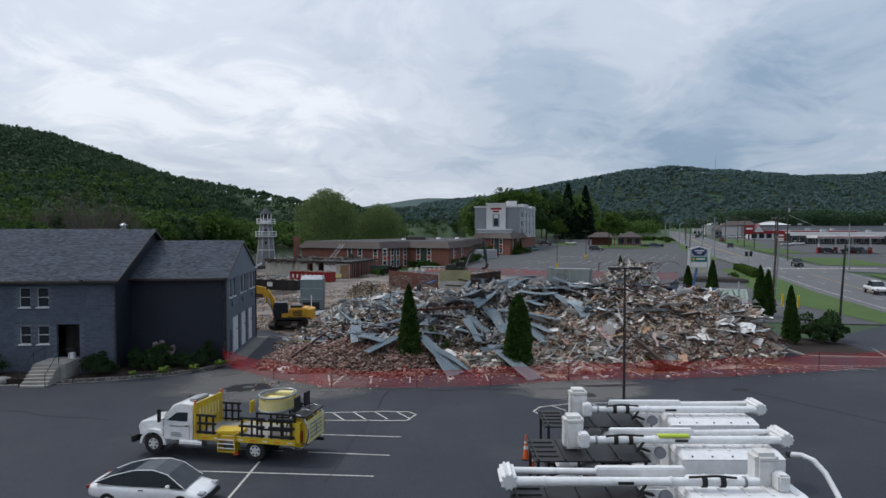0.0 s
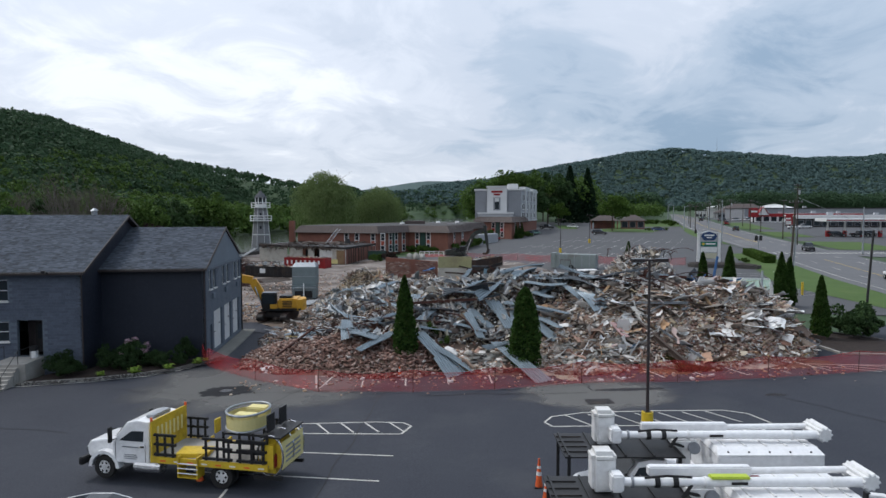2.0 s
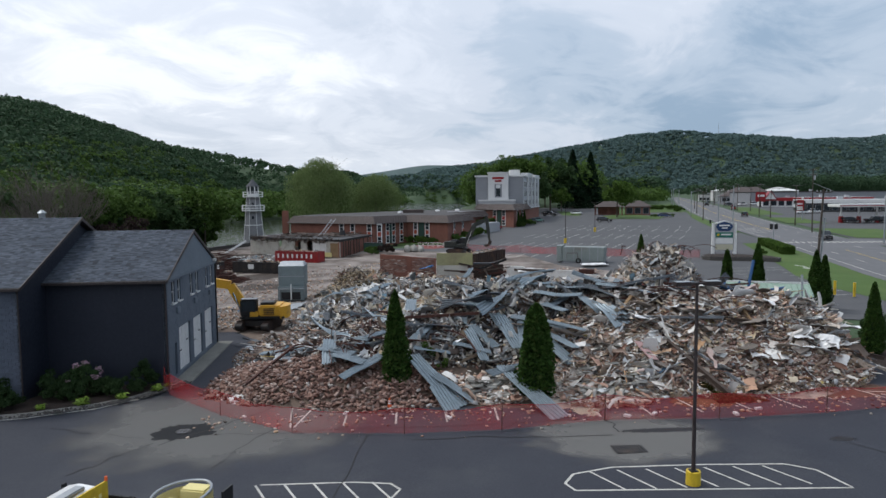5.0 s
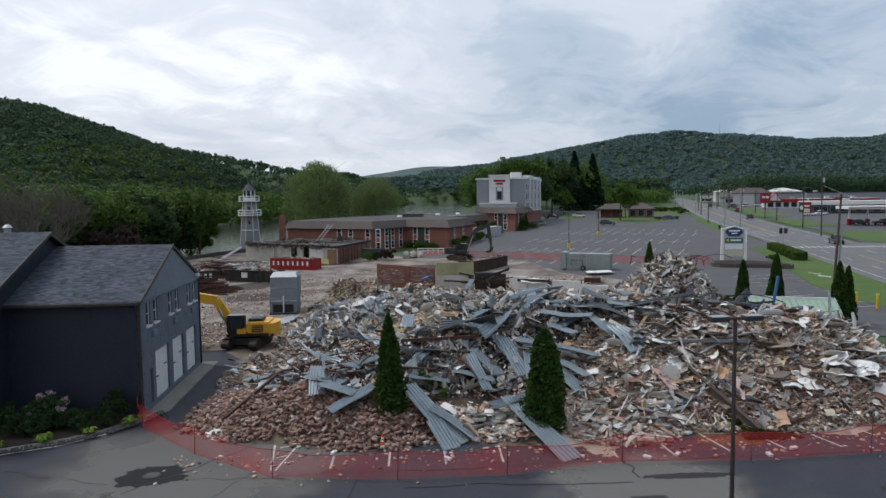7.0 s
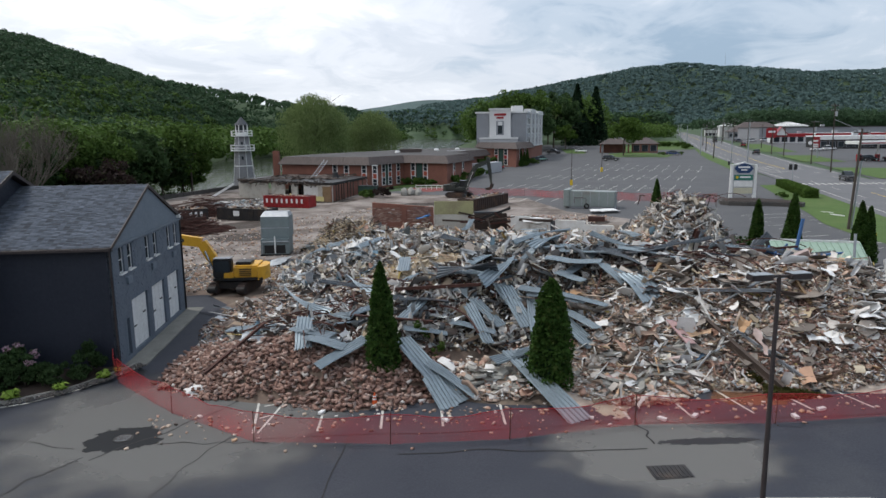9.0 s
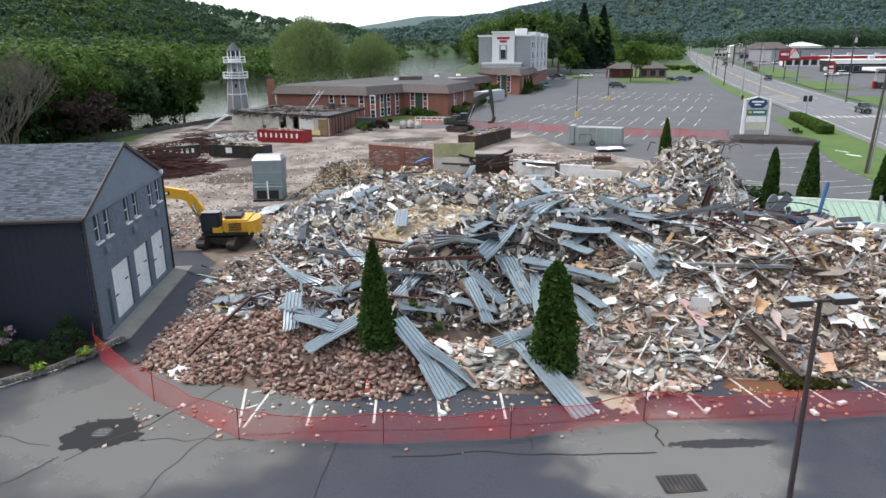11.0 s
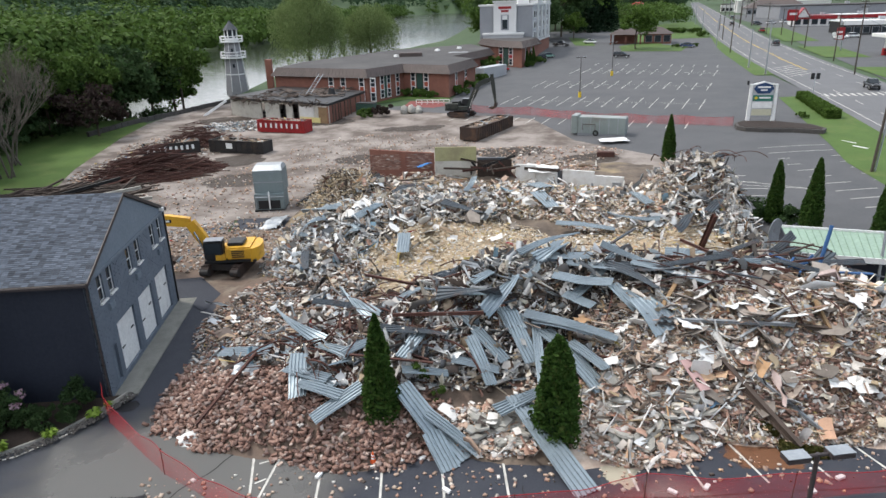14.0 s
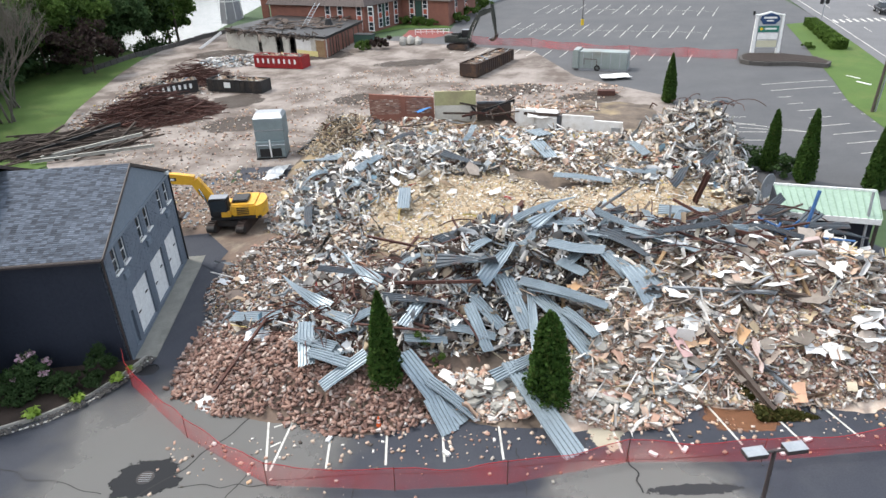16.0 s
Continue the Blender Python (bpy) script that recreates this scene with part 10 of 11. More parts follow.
part("tower", Geo().loft([octo(2.85, -1), octo(2.75, 0), octo(2.35, 4.0), octo(1.95, 8.0), octo(1.75, 11.4)]), M_LH_GREY, lh, "tapered grey shingled tower")
part("band", Geo().loft([octo(2.45, 3.85), octo(2.42, 4.1)]), M_WHITE, lh)
for k in range(8):
    a = math.pi / 4 * k + .39
    part("corner_board", Geo().tube((2.8 * math.cos(a), 2.8 * math.sin(a), 0), (1.78 * math.cos(a), 1.78 * math.sin(a), 11.4), .07, None, 5), M_WHITE, lh)
for z, r_, h_ in ((7.7, 3.1, 1.5), (11.4, 2.75, 1.4)):
    gl_ = part("gallery", Geo().loft([octo(r_, z), octo(r_, z + .25)]), M_WHITE, lh, "white railed gallery")
    pts = octo(r_ - .05, z)
    for k in range(8):
        p, q = Vector(pts[k]), Vector(pts[(k + 1) % 8])
        for hh in (h_ * .5, h_):
            part("rail", Geo().tube(p + UP * hh, q + UP * hh, .09, None, 5), M_WHITE, gl_)
        part("baluster", Geo().tube(p, p + UP * (h_ + .1), .1, None, 6), M_WHITE, gl_)
lan = part("lantern", Geo().loft([octo(1.45, 11.6), octo(1.45, 14.2)]), M_GLASS, lh)
for k in range(8):
    a = math.pi / 4 * k + .39
    part("mullion", Geo().tube((1.5 * math.cos(a), 1.5 * math.sin(a), 11.6), (1.5 * math.cos(a), 1.5 * math.sin(a), 14.2), .14, None, 6), M_WHITE, lan)
part("lantern_sill", Geo().loft([octo(1.6, 11.6), octo(1.6, 12.4)]), M_WHITE, lan)
part("roof", Geo().loft([octo(1.95, 14.2), octo(.06, 16.3)]), M_LH_ROOF, lh)
for z in (9.6, 6.0):
    part("window", Geo().box(-.25, -2.35 + (z - 4) * .09, z - .4, .25, -2.05 + (z - 4) * .09, z + .4), M_GLASS, lh)

# stone edging wall by the river
rw_ = thing("retaining_wall", 0, 0, 0, 0, "low dark stone retaining wall along the river bank", "wall", "", "structure")
for (x0, y0), (x1, y1) in zip([(-62, 131), (-59, 142), (-54, 152), (-50.7, 160)], [(-59, 142), (-54, 152), (-50.7, 160), (-47, 166)]):
    n = 7
    for i in range(n):
        a, b = Vector((x0, y0)).lerp(Vector((x1, y1)), i / n), Vector((x0, y0)).lerp(Vector((x1, y1)), (i + .94) / n)
        d = (b - a).normalized() * .0
        nn = Vector((-(b - a).y, (b - a).x)).normalized() * .5
        z = gz(a.x, a.y)
        part("stone", Geo().prism([tuple(a), tuple(b), tuple(b + nn), tuple(a + nn)], z - .5, z + .85 + .1 * noise.noise(Vector((a.x, a.y, 0)))), M_STONE, rw_)

ct = thing("shipping_container", 6.4, 184.0, gz(6, 184), 57, "white corrugated shipping container", "container")
part("shell", Geo().box(0, -2.6, .1, 11.0, 0, 2.9, None, .04), M_STUCCO, ct)
for k in range(34):
    part("corrugation", Geo().box(.2 + .32 * k, 0, .25, .34 + .32 * k, .05, 2.75), M_STUCCO, ct)
    part("corrugation", Geo().box(.2 + .32 * k, -2.65, .25, .34 + .32 * k, -2.6, 2.75), M_STUCCO, ct)
part("door", Geo().box(-.06, -2.5, .2, 0, -.1, 2.8), M_STUCCO, ct)
for y in (-2.0, -1.5, -1.0, -.5):
    part("lock_bar", Geo().tube((-.08, y, .2), (-.08, y, 2.8), .03, None, 6), M_STEEL, ct)

bs_ = shrub("bush", 1.9, 2.0, M_LEAF, 81, "green bush before the motel", 1500, .18, 14, "bushes by the motel")
place(bs_, -15.6, 139.6, gz(-15, 140))
bs_b = shrub("bush", 2.2, 2.3, M_LEAF_P, 82, "brown dried-up bush before the motel", 1500, .18, 14, "bushes by the motel")
place(bs_b, -12.4, 140.4, gz(-12, 140))
for x, y, s in ((-8.2, 163.2, 1.0), (-6.0, 161.8, 1.1), (-4.0, 160.0, .9), (2.0, 161.4, 1.2), (4.6, 168.5, 1.3), (7.6, 178.0, 1.4), (22.0, 207.5, .9), (25.5, 214.0, 1.1), (10.0, 208.0, 2.0), (8.6, 203.0, 1.8)):
    copy_at(bs_, x, y, gz(x, y), x * 30, s)
for x, y, s in ((21.2, 205.2, .75), (22.4, 208.4, .7), (23.6, 211.4, .8)):
    copy_at(cy_c, x, y, gz(x, y), x * 30, s)
dw_ = thing("site_container", -17.6, 144.5, gz(-17, 144), -20, "dark green metal waste container", "dumpster")
part("body", Geo().box(0, 0, 0, 3.6, 1.8, 1.9, None, .06), M_GREEN_DOOR, dw_)
part("lid", Geo().box(-.05, -.05, 1.9, 3.65, 1.85, 2.0, None, .03), M_BLACK, dw_)
bm_ = thing("boulder_pile", -7.0, 141.5, gz(-7, 141), 0, "pale broken concrete blocks on the slab", "rubble")
for k in range(9):
    b = bmesh.new()
    bmesh.ops.create_icosphere(b, subdivisions=1, radius=.8)
    for p in b.verts:
        p.co *= 1 + .3 * noise.noise(p.co * 1.5 + Vector((k, 0, 0)))
    part("block", Geo().take(b, pose((k % 3) * 1.3 - 1.3, (k // 3) * .8, .4 + .3 * (k % 2))), M_CHUNK, bm_)
red_mat = part("red_paving", draped("red_paving", [(-9, 150), (-3, 146.5), (2, 150), (-3, 155), (-8, 156)], material("red sealed paving", (0.20, 0.05, 0.045), (0.15, 0.045, 0.04), 0.8, scale=.4), 0.05), None)
tagged(red_mat, "red sealed paving in the motel forecourt", "pavement", "", "structure")
mg_ = part("motel_lawn", draped("motel_lawn", [(-16, 154.5), (-9.5, 164.5), (-0.5, 158), (0.5, 155.8), (-8.5, 159)], M_GRASS, 0.06), M_GRASS)
tagged(mg_, "strip of grass along the motel wall", "grass", "", "structure")
rl = thing("white_railing", -6.5, 151.0, gz(-6, 151), -8, "low white railing before the motel", "railing")
for k in range(7):
    part("post", Geo().tube((k * 1.1, 0, 0), (k * 1.1, 0, 1.0), .07, None, 6), M_WHITE, rl)
for z in (.5, 1.0):
    part("rail", Geo().tube((0, 0, z), (6.6, 0, z), .06, None, 6), M_WHITE, rl)

# ---- trees ----
t_a = tree("broadleaf_tree", 16, 6.2, M_LEAF, 101, "tall broadleaf tree in full summer leaf", leaves=5200, leaf=.40, nclump=56, lump=.27)
t_b = tree("broadleaf_tree", 15, 6.8, M_LEAF_D, 102, "dark broadleaf tree in full summer leaf", leaves=5200, leaf=.40, nclump=56, lump=.27)
t_c = tree("broadleaf_tree", 12, 5.2, M_LEAF_B, 103, "bright green broadleaf tree", leaves=4600, leaf=.36, nclump=44, lump=.29)
place(t_a, -57.5, 163, gz(-57, 163) - 1.2)
place(t_b, -66, 150, gz(-66, 150) - 1.2)
place(t_c, 60.0, 243, gz(60, 243), 0, 1.12)
BANK_TREES = [(-63, 172, 1.0, 0), (-74, 163, 1.15, 0), (-71, 138, 0.9, 1), (-83, 150, 1.2, 0), (-80, 133, 1.1, 1), (-90, 128, 1.2, 0), (-88, 108, 1.0, 1), (-96, 98, 1.15, 0), (-78, 96, 0.85, 0), (-104, 116, 1.2, 2), (-70, 84, 0.9, 1), (-84, 78, 1.1, 0), (-64, 70, 0.95, 0), (-78, 62, 1.1, 1), (-60, 58, 0.85, 2), (-95, 66, 1.2, 0), (-56, 74, 0.8, 1), (-72, 48, 1.05, 0), (-90, 44, 1.1, 1), (-66, 34, 1.0, 0)]
REAR_TREES = [(14, 283, 1.0, 0), (38, 300, 1.5, 0), (46, 306, 1.6, 1), (30, 300, 1.5, 0), (24, 294, 1.5, 0), (41, 322, 1.5, 0), (50, 350, 1.4, 1), (36, 286, 1.2, 1), (17, 296, 1.3, 1), (48, 288, .9, 2)]
LAWN_TREES = [(-61.5, 168, 1.0, 0), (-63, 160, 1.05, 1), (-66, 142, .95, 0), (-64, 150, 1.0, 1), (-69, 132, 1.0, 0), (-71, 124, .9, 1), (-72, 116, 1.0, 0), (-68, 106, .95, 1), (-66, 96, .9, 0), (-62, 88, .85, 1), (-59, 80, .8, 0),
              (-73, 155, 1.1, 1), (-76, 145, 1.1, 0), (-78, 122, 1.1, 1), (-76, 104, 1.0, 0)]
for k, (x, y, s, src) in enumerate(BANK_TREES + REAR_TREES + LAWN_TREES):
    if river_side(x, y) > -3:
        copy_at((t_a, t_b, t_c)[src], x, y, terrain(x, y) - .3, k * 67, s)

pt = thing("copper_leaved_tree", -60.5, 131.5, gz(-60, 131) - .3, 0, "low spreading purple-brown leaved tree", "tree")
part("trunk", trunk_geo(8, .2, 6.5, 111), M_BARK, pt)
part("crown", crown_mesh("crown", 3600, 6.6, 6.6, 3.6, 5.2, .34, M_LEAF_P, 112, 34, .5, .36), M_LEAF_P, pt)


def bare_tree(x, y, h, seed, label):
    t = thing("bare_tree", x, y, terrain(x, y), 0, label, "tree")
    q = random.Random(seed)
    g, stems = Geo(), Geo()

    def grow(p, d, l, r_, depth):
        e = p + d * l
        (stems if depth > 4 else g).tube(p, e, r_, r_ * .7, 5, False)
        if depth:
            for _ in range(3 if depth > 1 else 4):
                nd = (d + Vector((q.gauss(0, .36), q.gauss(0, .36), q.gauss(.22, .25)))).normalized()
                grow(p.lerp(e, q.uniform(.5, 1)), nd, l * q.uniform(.6, .85), r_ * .6, depth - 1)
    for k in range(4):
        grow(Vector((q.gauss(0, .5), q.gauss(0, .5), 0)), Vector((q.gauss(0, .16), q.gauss(0, .16), 1)).normalized(), h * .28, .16, 5)
    part("trunk", stems, M_BARK_GREY, t)
    part("branch_work", g, M_BARK_GREY, t)
    return t


for bx, by, bh, bk in ((-59.5, 104, 21, 5), (-63.0, 112, 22, 6), (-68, 97, 20, 9), (-57.0, 95, 16, 12)):
    bare_tree(bx, by, bh, bk, "leafless pale grey branching tree")


def willow(seed, h, rx, label="large weeping willow hanging over the river bank"):
    t = thing("weeping_willow", 0, 0, 0, 0, label, "tree")
    part("trunk", trunk_geo(h, .5, rx * .8, seed, 9), M_BARK, t)
    q = np.random.default_rng(seed)
    lobes = []
    for k in range(17):
        d = rx * .78 * math.sqrt((k + .3) / 17)
        r_ = rx * (.26 + .14 * q.random())
        top = h * (1 - .42 * (d / rx) ** 1.6) * (.9 + .1 * q.random())
        lobes.append((np.array([d * math.cos(k * 2.4), d * math.sin(k * 2.4), top - r_]), r_))

    def fpos(p):
        c, r_ = lobes[p.integers(len(lobes))]
        a, up = p.random() * 6.283, p.random()
        out = math.sqrt(1 - up * up)
        f = .7 + .35 * p.random()
        drop = p.random() ** 1.4 * r_ * 3.2 * out
        return np.array([c[0] + math.cos(a) * out * r_ * f, c[1] + math.sin(a) * out * r_ * f, max(.4, c[2] + up * r_ * f - drop)])
    n = 26000
    v, f = leaf_cloud(n, fpos, .30, seed + 1)
    v = v.reshape(n, 4, 3)
    c = v.mean(1, keepdims=True)
    v = c + (v - c) * np.array([.6, .6, 1.6])
    part("crown", arrays_mesh("crown", [(v.reshape(-1, 3), f)], M_LEAF_W), M_LEAF_W, t)
    return t


wi = willow(121, 27, 12.0)
place(wi, -42, 226, .2)
copy_at(wi, -25, 240, .5, 120, .80)


def spruce(h, r_, seed):
    t = thing("spruce", 0, 0, 0, 0, "tall dark green spruce", "tree", "pair of tall spruces")
    part("trunk", Geo().tube((0, 0, 0), (0, 0, h), .35, .04, 8), M_BARK, t)

    def fpos(q):
        k = int(q.random() ** .75 * 26)
        u = .06 + k / 27.5
        a = q.integers(9) * .7 + k * 1.3 + q.normal() * .17
        rad = r_ * (1 - u) ** .9 * q.random() ** .5
        return np.array([math.cos(a) * rad, math.sin(a) * rad, h * u - rad * .28 + q.normal() * .16])
    part("needles", arrays_mesh("needles", [leaf_cloud(7500, fpos, .62, seed, .3)], M_NEEDLE), M_NEEDLE, t)
    return t


sp = spruce(29, 8.2, 131)
place(sp, 60.3, 330, 5.2)
copy_at(sp, 70.0, 335, 5.2, 70, .97)


def forest(name, spots, quads, leaf, mat, label, seed, loose=.38):
    """Many crowns, each a cloud of leaf clumps, joined."""
    q = np.random.default_rng(seed)
    spots = np.array(spots)
    n = len(spots)
    d = q.normal(size=(n, quads, 3))
    d /= np.linalg.norm(d, axis=2)[:, :, None]
    d[:, :, 2] = np.where(d[:, :, 2] < -.35, -d[:, :, 2], d[:, :, 2])
    lob = 1 + .25 * np.sin(d[:, :, 0] * 5 + spots[:, :1]) * np.cos(d[:, :, 1] * 4 + spots[:, 1:2])
    rad = (.70 + .32 * q.random((n, quads))) * lob
    h, r_ = spots[:, 3:4], spots[:, 4:5]
    c = np.stack([spots[:, 0:1] + d[:, :, 0] * rad * r_, spots[:, 1:2] + d[:, :, 1] * rad * r_, spots[:, 2:3] + h * .58 + d[:, :, 2] * rad * h * .42], 2).reshape(-1, 3)
    m = len(c)
    out = d.reshape(-1, 3) + q.normal(size=(m, 3)) * loose
    out /= np.linalg.norm(out, axis=1)[:, None]
    a = np.cross(out, q.normal(size=(m, 3)))
    a /= np.linalg.norm(a, axis=1)[:, None] + 1e-9
    b = np.cross(out, a)
    s = np.repeat(r_ * leaf, quads, 1).reshape(-1, 1) * (.6 + .8 * q.random((m, 1)))
    v = np.stack([c - a * s, c + b * s * .75, c + a * s, c - b * s * .75], 1).reshape(-1, 3)
    ob = part(name, arrays_mesh(name, [(v, np.arange(4 * m).reshape(-1, 4))], mat), mat)
    return tagged(ob, label, "woods", "", "stuff")


def spots_in(n, x0, x1, y0, y1, hmin, hmax, seed, ok=None, slim=.42):
    q = random.Random(seed)
    out, tries = [], 0
    while len(out) < n and tries < n * 12:
        tries += 1
        x, y = q.uniform(x0, x1), q.uniform(y0, y1)
        if river_side(x, y) < 3 or (ok and not ok(x, y)) or abs(x) > .80 * (y + 20) + 45:
            continue
        h = q.uniform(hmin, hmax)
        out.append((x, y, terrain(x, y) - .5, h, h * slim * q.uniform(.8, 1.15)))
    return out


def off_road(x, y):
    rx = road_pt(y - 90, 8)[0]
    return abs(x - rx) > 20 + .02 * y


W_L = spots_in(950, -420, -150, 60, 380, 14, 20, 1)
forest("riverside_wood", W_L, 120, .17, M_LEAF, "dense summer woodland on the far river bank", 201)
W_N = spots_in(170, -135, -58, -20, 92, 11, 16, 11, lambda x, y: x < -58 - .12 * max(0, 60 - y) and (x < -66 or y < 70))
forest("riverside_wood", W_N, 190, .12, M_LEAF, "summer woodland on the near river bank", 211)
W_U = []
for k in range(70):
    u = k / 69
    x, y = -63 - 9 * math.sin(math.pi * u) + 2.5 * math.sin(k * 2.4), 82 + 88 * u
    W_U.append((x, y, terrain(x, y) - .4, 4.5 + 2.0 * math.sin(k * 1.7), 2.6 + .6 * math.sin(k * 3.1)))
forest("riverside_scrub", W_U, 170, .12, M_LEAF_D, "dark undergrowth below the river bank trees", 212)
W_M = spots_in(1250, -420, 170, 380, 1000, 14, 20, 2, lambda x, y: x < -60 or (x > 35 and y > 640))
forest("far_bank_wood", W_M, 80, .18, M_LEAF, "dense woodland on the far river bank", 202)
M_HILLWOOD = leaf_mat("hillside foliage", [(3, (0.048, 0.088, 0.045)), (3, (0.042, 0.078, 0.041)), (2, (0.055, 0.096, 0.048))])
# Paler and bluer than M_HILLWOOD: distance haze put into the leaf colours.
M_HAZEWOOD = leaf_mat("haze-tinted far foliage", [(3, (0.088, 0.138, 0.132)), (3, (0.083, 0.131, 0.126)), (2, (0.093, 0.145, 0.136))])
W_H = spots_in(4700, -1150, -200, 430, 1150, 13, 18, 3, lambda x, y: terrain(x, y) > 4, .48)
forest("hill_wood", W_H, 36, .22, M_HILLWOOD, "closed woodland covering the hillside", 203)
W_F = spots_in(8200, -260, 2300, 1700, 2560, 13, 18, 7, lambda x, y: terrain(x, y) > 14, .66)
forest("hill_wood", W_F, 22, .32, M_HAZEWOOD, "closed woodland covering the far hill", 207, .20)
W_G = spots_in(3000, -1050, 420, 1150, 1900, 13, 18, 8, lambda x, y: terrain(x, y) > 1, .55)
forest("hill_wood", W_G, 24, .27, M_HILLWOOD, "closed woodland covering the far ridge", 208)
W_B = spots_in(800, -280, 160, 150, 1760, 11, 17, 31, lambda x, y: river_side(x, y) < 22 and ((x < -100) if y < 400 else (x < -55) if y < 1500 else y > 1600), .5)
forest("bank_wood", W_B, 110, .16, M_LEAF, "trees overhanging the far river bank", 213)
W_C = spots_in(150, 14, 115, 335, 520, 17, 25, 4, lambda x, y: x < .213 * y)
forest("valley_wood", W_C, 330, .075, M_LEAF, "woodland belt behind the hotel", 204)
W_D = spots_in(120, 78, 150, 318, 520, 6, 11, 41, lambda x, y: .218 * y < x < road_pt(y - 90, 0)[0] - 9, .55)
forest("valley_wood", W_D, 260, .09, M_LEAF, "low trees and scrub between lawn and highway", 215)
W_R = spots_in(420, 150, 560, 470, 700, 16, 23, 5, lambda x, y: off_road(x, y) and x > road_pt(y - 90, 8)[0] + 8 and 500 + .16 * x < y < 590 + .16 * x)
forest("valley_wood", W_R, 300, .08, M_HILLWOOD, "woodland belt behind the roadside shops", 205)
W_L2 = spots_in(420, 40, 500, 520, 1300, 14, 20, 6, lambda x, y: off_road(x, y) and x < road_pt(y - 90, 8)[0])
forest("valley_wood", W_L2, 110, .14, M_LEAF, "woodland belt along the highway", 206)
W_E = spots_in(170, 120, 235, 530, 780, 17, 22, 43, lambda x, y: .20 * y < x < road_pt(y - 90, 0)[0] - 14)
forest("valley_wood", W_E, 200, .11, M_HILLWOOD, "woodland belt along the highway", 216)
W_S = spots_in(420, 330, 1150, 700, 1150, 15, 21, 9, lambda x, y: x > road_pt(y - 90, 8)[0] + 10)
forest("valley_wood", W_S, 70, .18, M_HILLWOOD, "woodland filling the valley before the hill", 214)

# ---- roadside ----
sg = thing("roadside_sign", 45.0, 118.9, gz(46, 118), -9, "white pylon sign with blue, green and blank panels", "sign")
for x in (0.0, 3.55):
    part("post", Geo().add([(x, 0, 0), (x + .5, 0, 0), (x + .5, .5, 0), (x, .5, 0), (x + .08, 0, 5.6), (x + .42, 0, 5.6), (x + .42, .5, 5.6), (x + .08, .5, 5.6)], [(3, 2, 1, 0), (4, 5, 6, 7), (0, 1, 5, 4), (1, 2, 6, 5), (2, 3, 7, 6), (3, 0, 4, 7)]), M_WHITE, sg)
part("board", Geo().box(.5, .1, .9, 3.55, .4, 5.4), M_STUCCO, sg)
part("crown", Geo().add([(0, .02, 5.5), (4.05, .02, 5.5), (2.02, .02, 6.0), (0, .48, 5.5), (4.05, .48, 5.5), (2.02, .48, 6.0)], [(0, 1, 2), (5, 4, 3), (0, 3, 4, 1), (1, 4, 5, 2), (2, 5, 3, 0)]), M_WHITE, sg)
hexa = [(.62, 4.95), (1.2, 4.25), (2.85, 4.25), (3.43, 4.95), (3.1, 5.5), (2.02, 5.85), (.95, 5.5)]
part("blue_panel", Geo().add([(x, .0, z) for x, z in hexa] + [(x, .09, z) for x, z in hexa], [tuple(range(7)), tuple(range(13, 6, -1))]), P_BLUE, sg, "blue shield-shaped panel")
part("panel_mark", Geo().box(1.15, -.02, 5.05, 2.9, 0.0, 5.3), M_WHITE, sg)
part("panel_mark", Geo().box(1.6, -.02, 4.65, 2.5, 0.0, 4.85), M_WHITE, sg)
part("green_panel", Geo().box(.62, .03, 3.15, 3.43, .1, 4.0), material("green sign panel", (0.02, 0.16, 0.12), (0.018, 0.13, 0.10), 0.4), sg)
part("panel_mark", Geo().box(1.5, .01, 3.5, 3.1, .03, 3.75), M_WHITE, sg)
part("panel_mark", Geo().tube((1.05, .03, 3.6), (1.05, .005, 3.6), .22, None, 14), M_YELLOW, sg)
part("blank_panel", Geo().box(.62, .03, 2.1, 3.43, .1, 3.0), M_WHITE, sg)
part("blank_panel", Geo().box(.62, .03, 1.0, 3.43, .1, 1.95), material("faded cream panel", (0.5, 0.48, 0.36), (0.44, 0.42, 0.32), 0.7), sg)
part("lamp", Geo().tube((-.25, .2, 5.5), (-.25, .2, 6.1), .12, .2, 8), M_BLACK, sg)
bedp = [(42.3, 116.3), (41.5, 113.6), (42.2, 112.2), (44.0, 111.2), (48.1, 110.6), (51.4, 108.7), (52.6, 110.2), (52.2, 113.6), (48.6, 116.9), (43.9, 117.9)]
part("sign_bed", Geo().prism(bedp, gz(48, 112) - .2, gz(48, 112) + .55), M_STONE, None)
tagged(scene.objects["sign_bed"], "raised stone-walled planting bed below the sign", "planter", "", "structure")
part("sign_bed_soil", Geo().prism(grown(bedp, -.35), gz(48, 112) + .4, gz(48, 112) + .6), M_MULCH)
tagged(scene.objects["sign_bed_soil"], "dark mulch in the raised bed", "flower bed", "", "structure")

hdg = thing("hedge", 0, 0, 0, 0, "clipped green box hedge block", "hedge", "clipped hedge row")


def hedge_pos(q):
    f = q.integers(5)
    u, v = q.uniform(-1, 1), q.uniform(-1, 1)
    p = [(u, v, 1), (1, u, v), (-1, u, v), (u, 1, v), (u, -1, v)][f]
    return np.array([p[0] * 1.02, p[1] * 1.12, .75 + p[2] * .66]) + q.normal(size=3) * .06


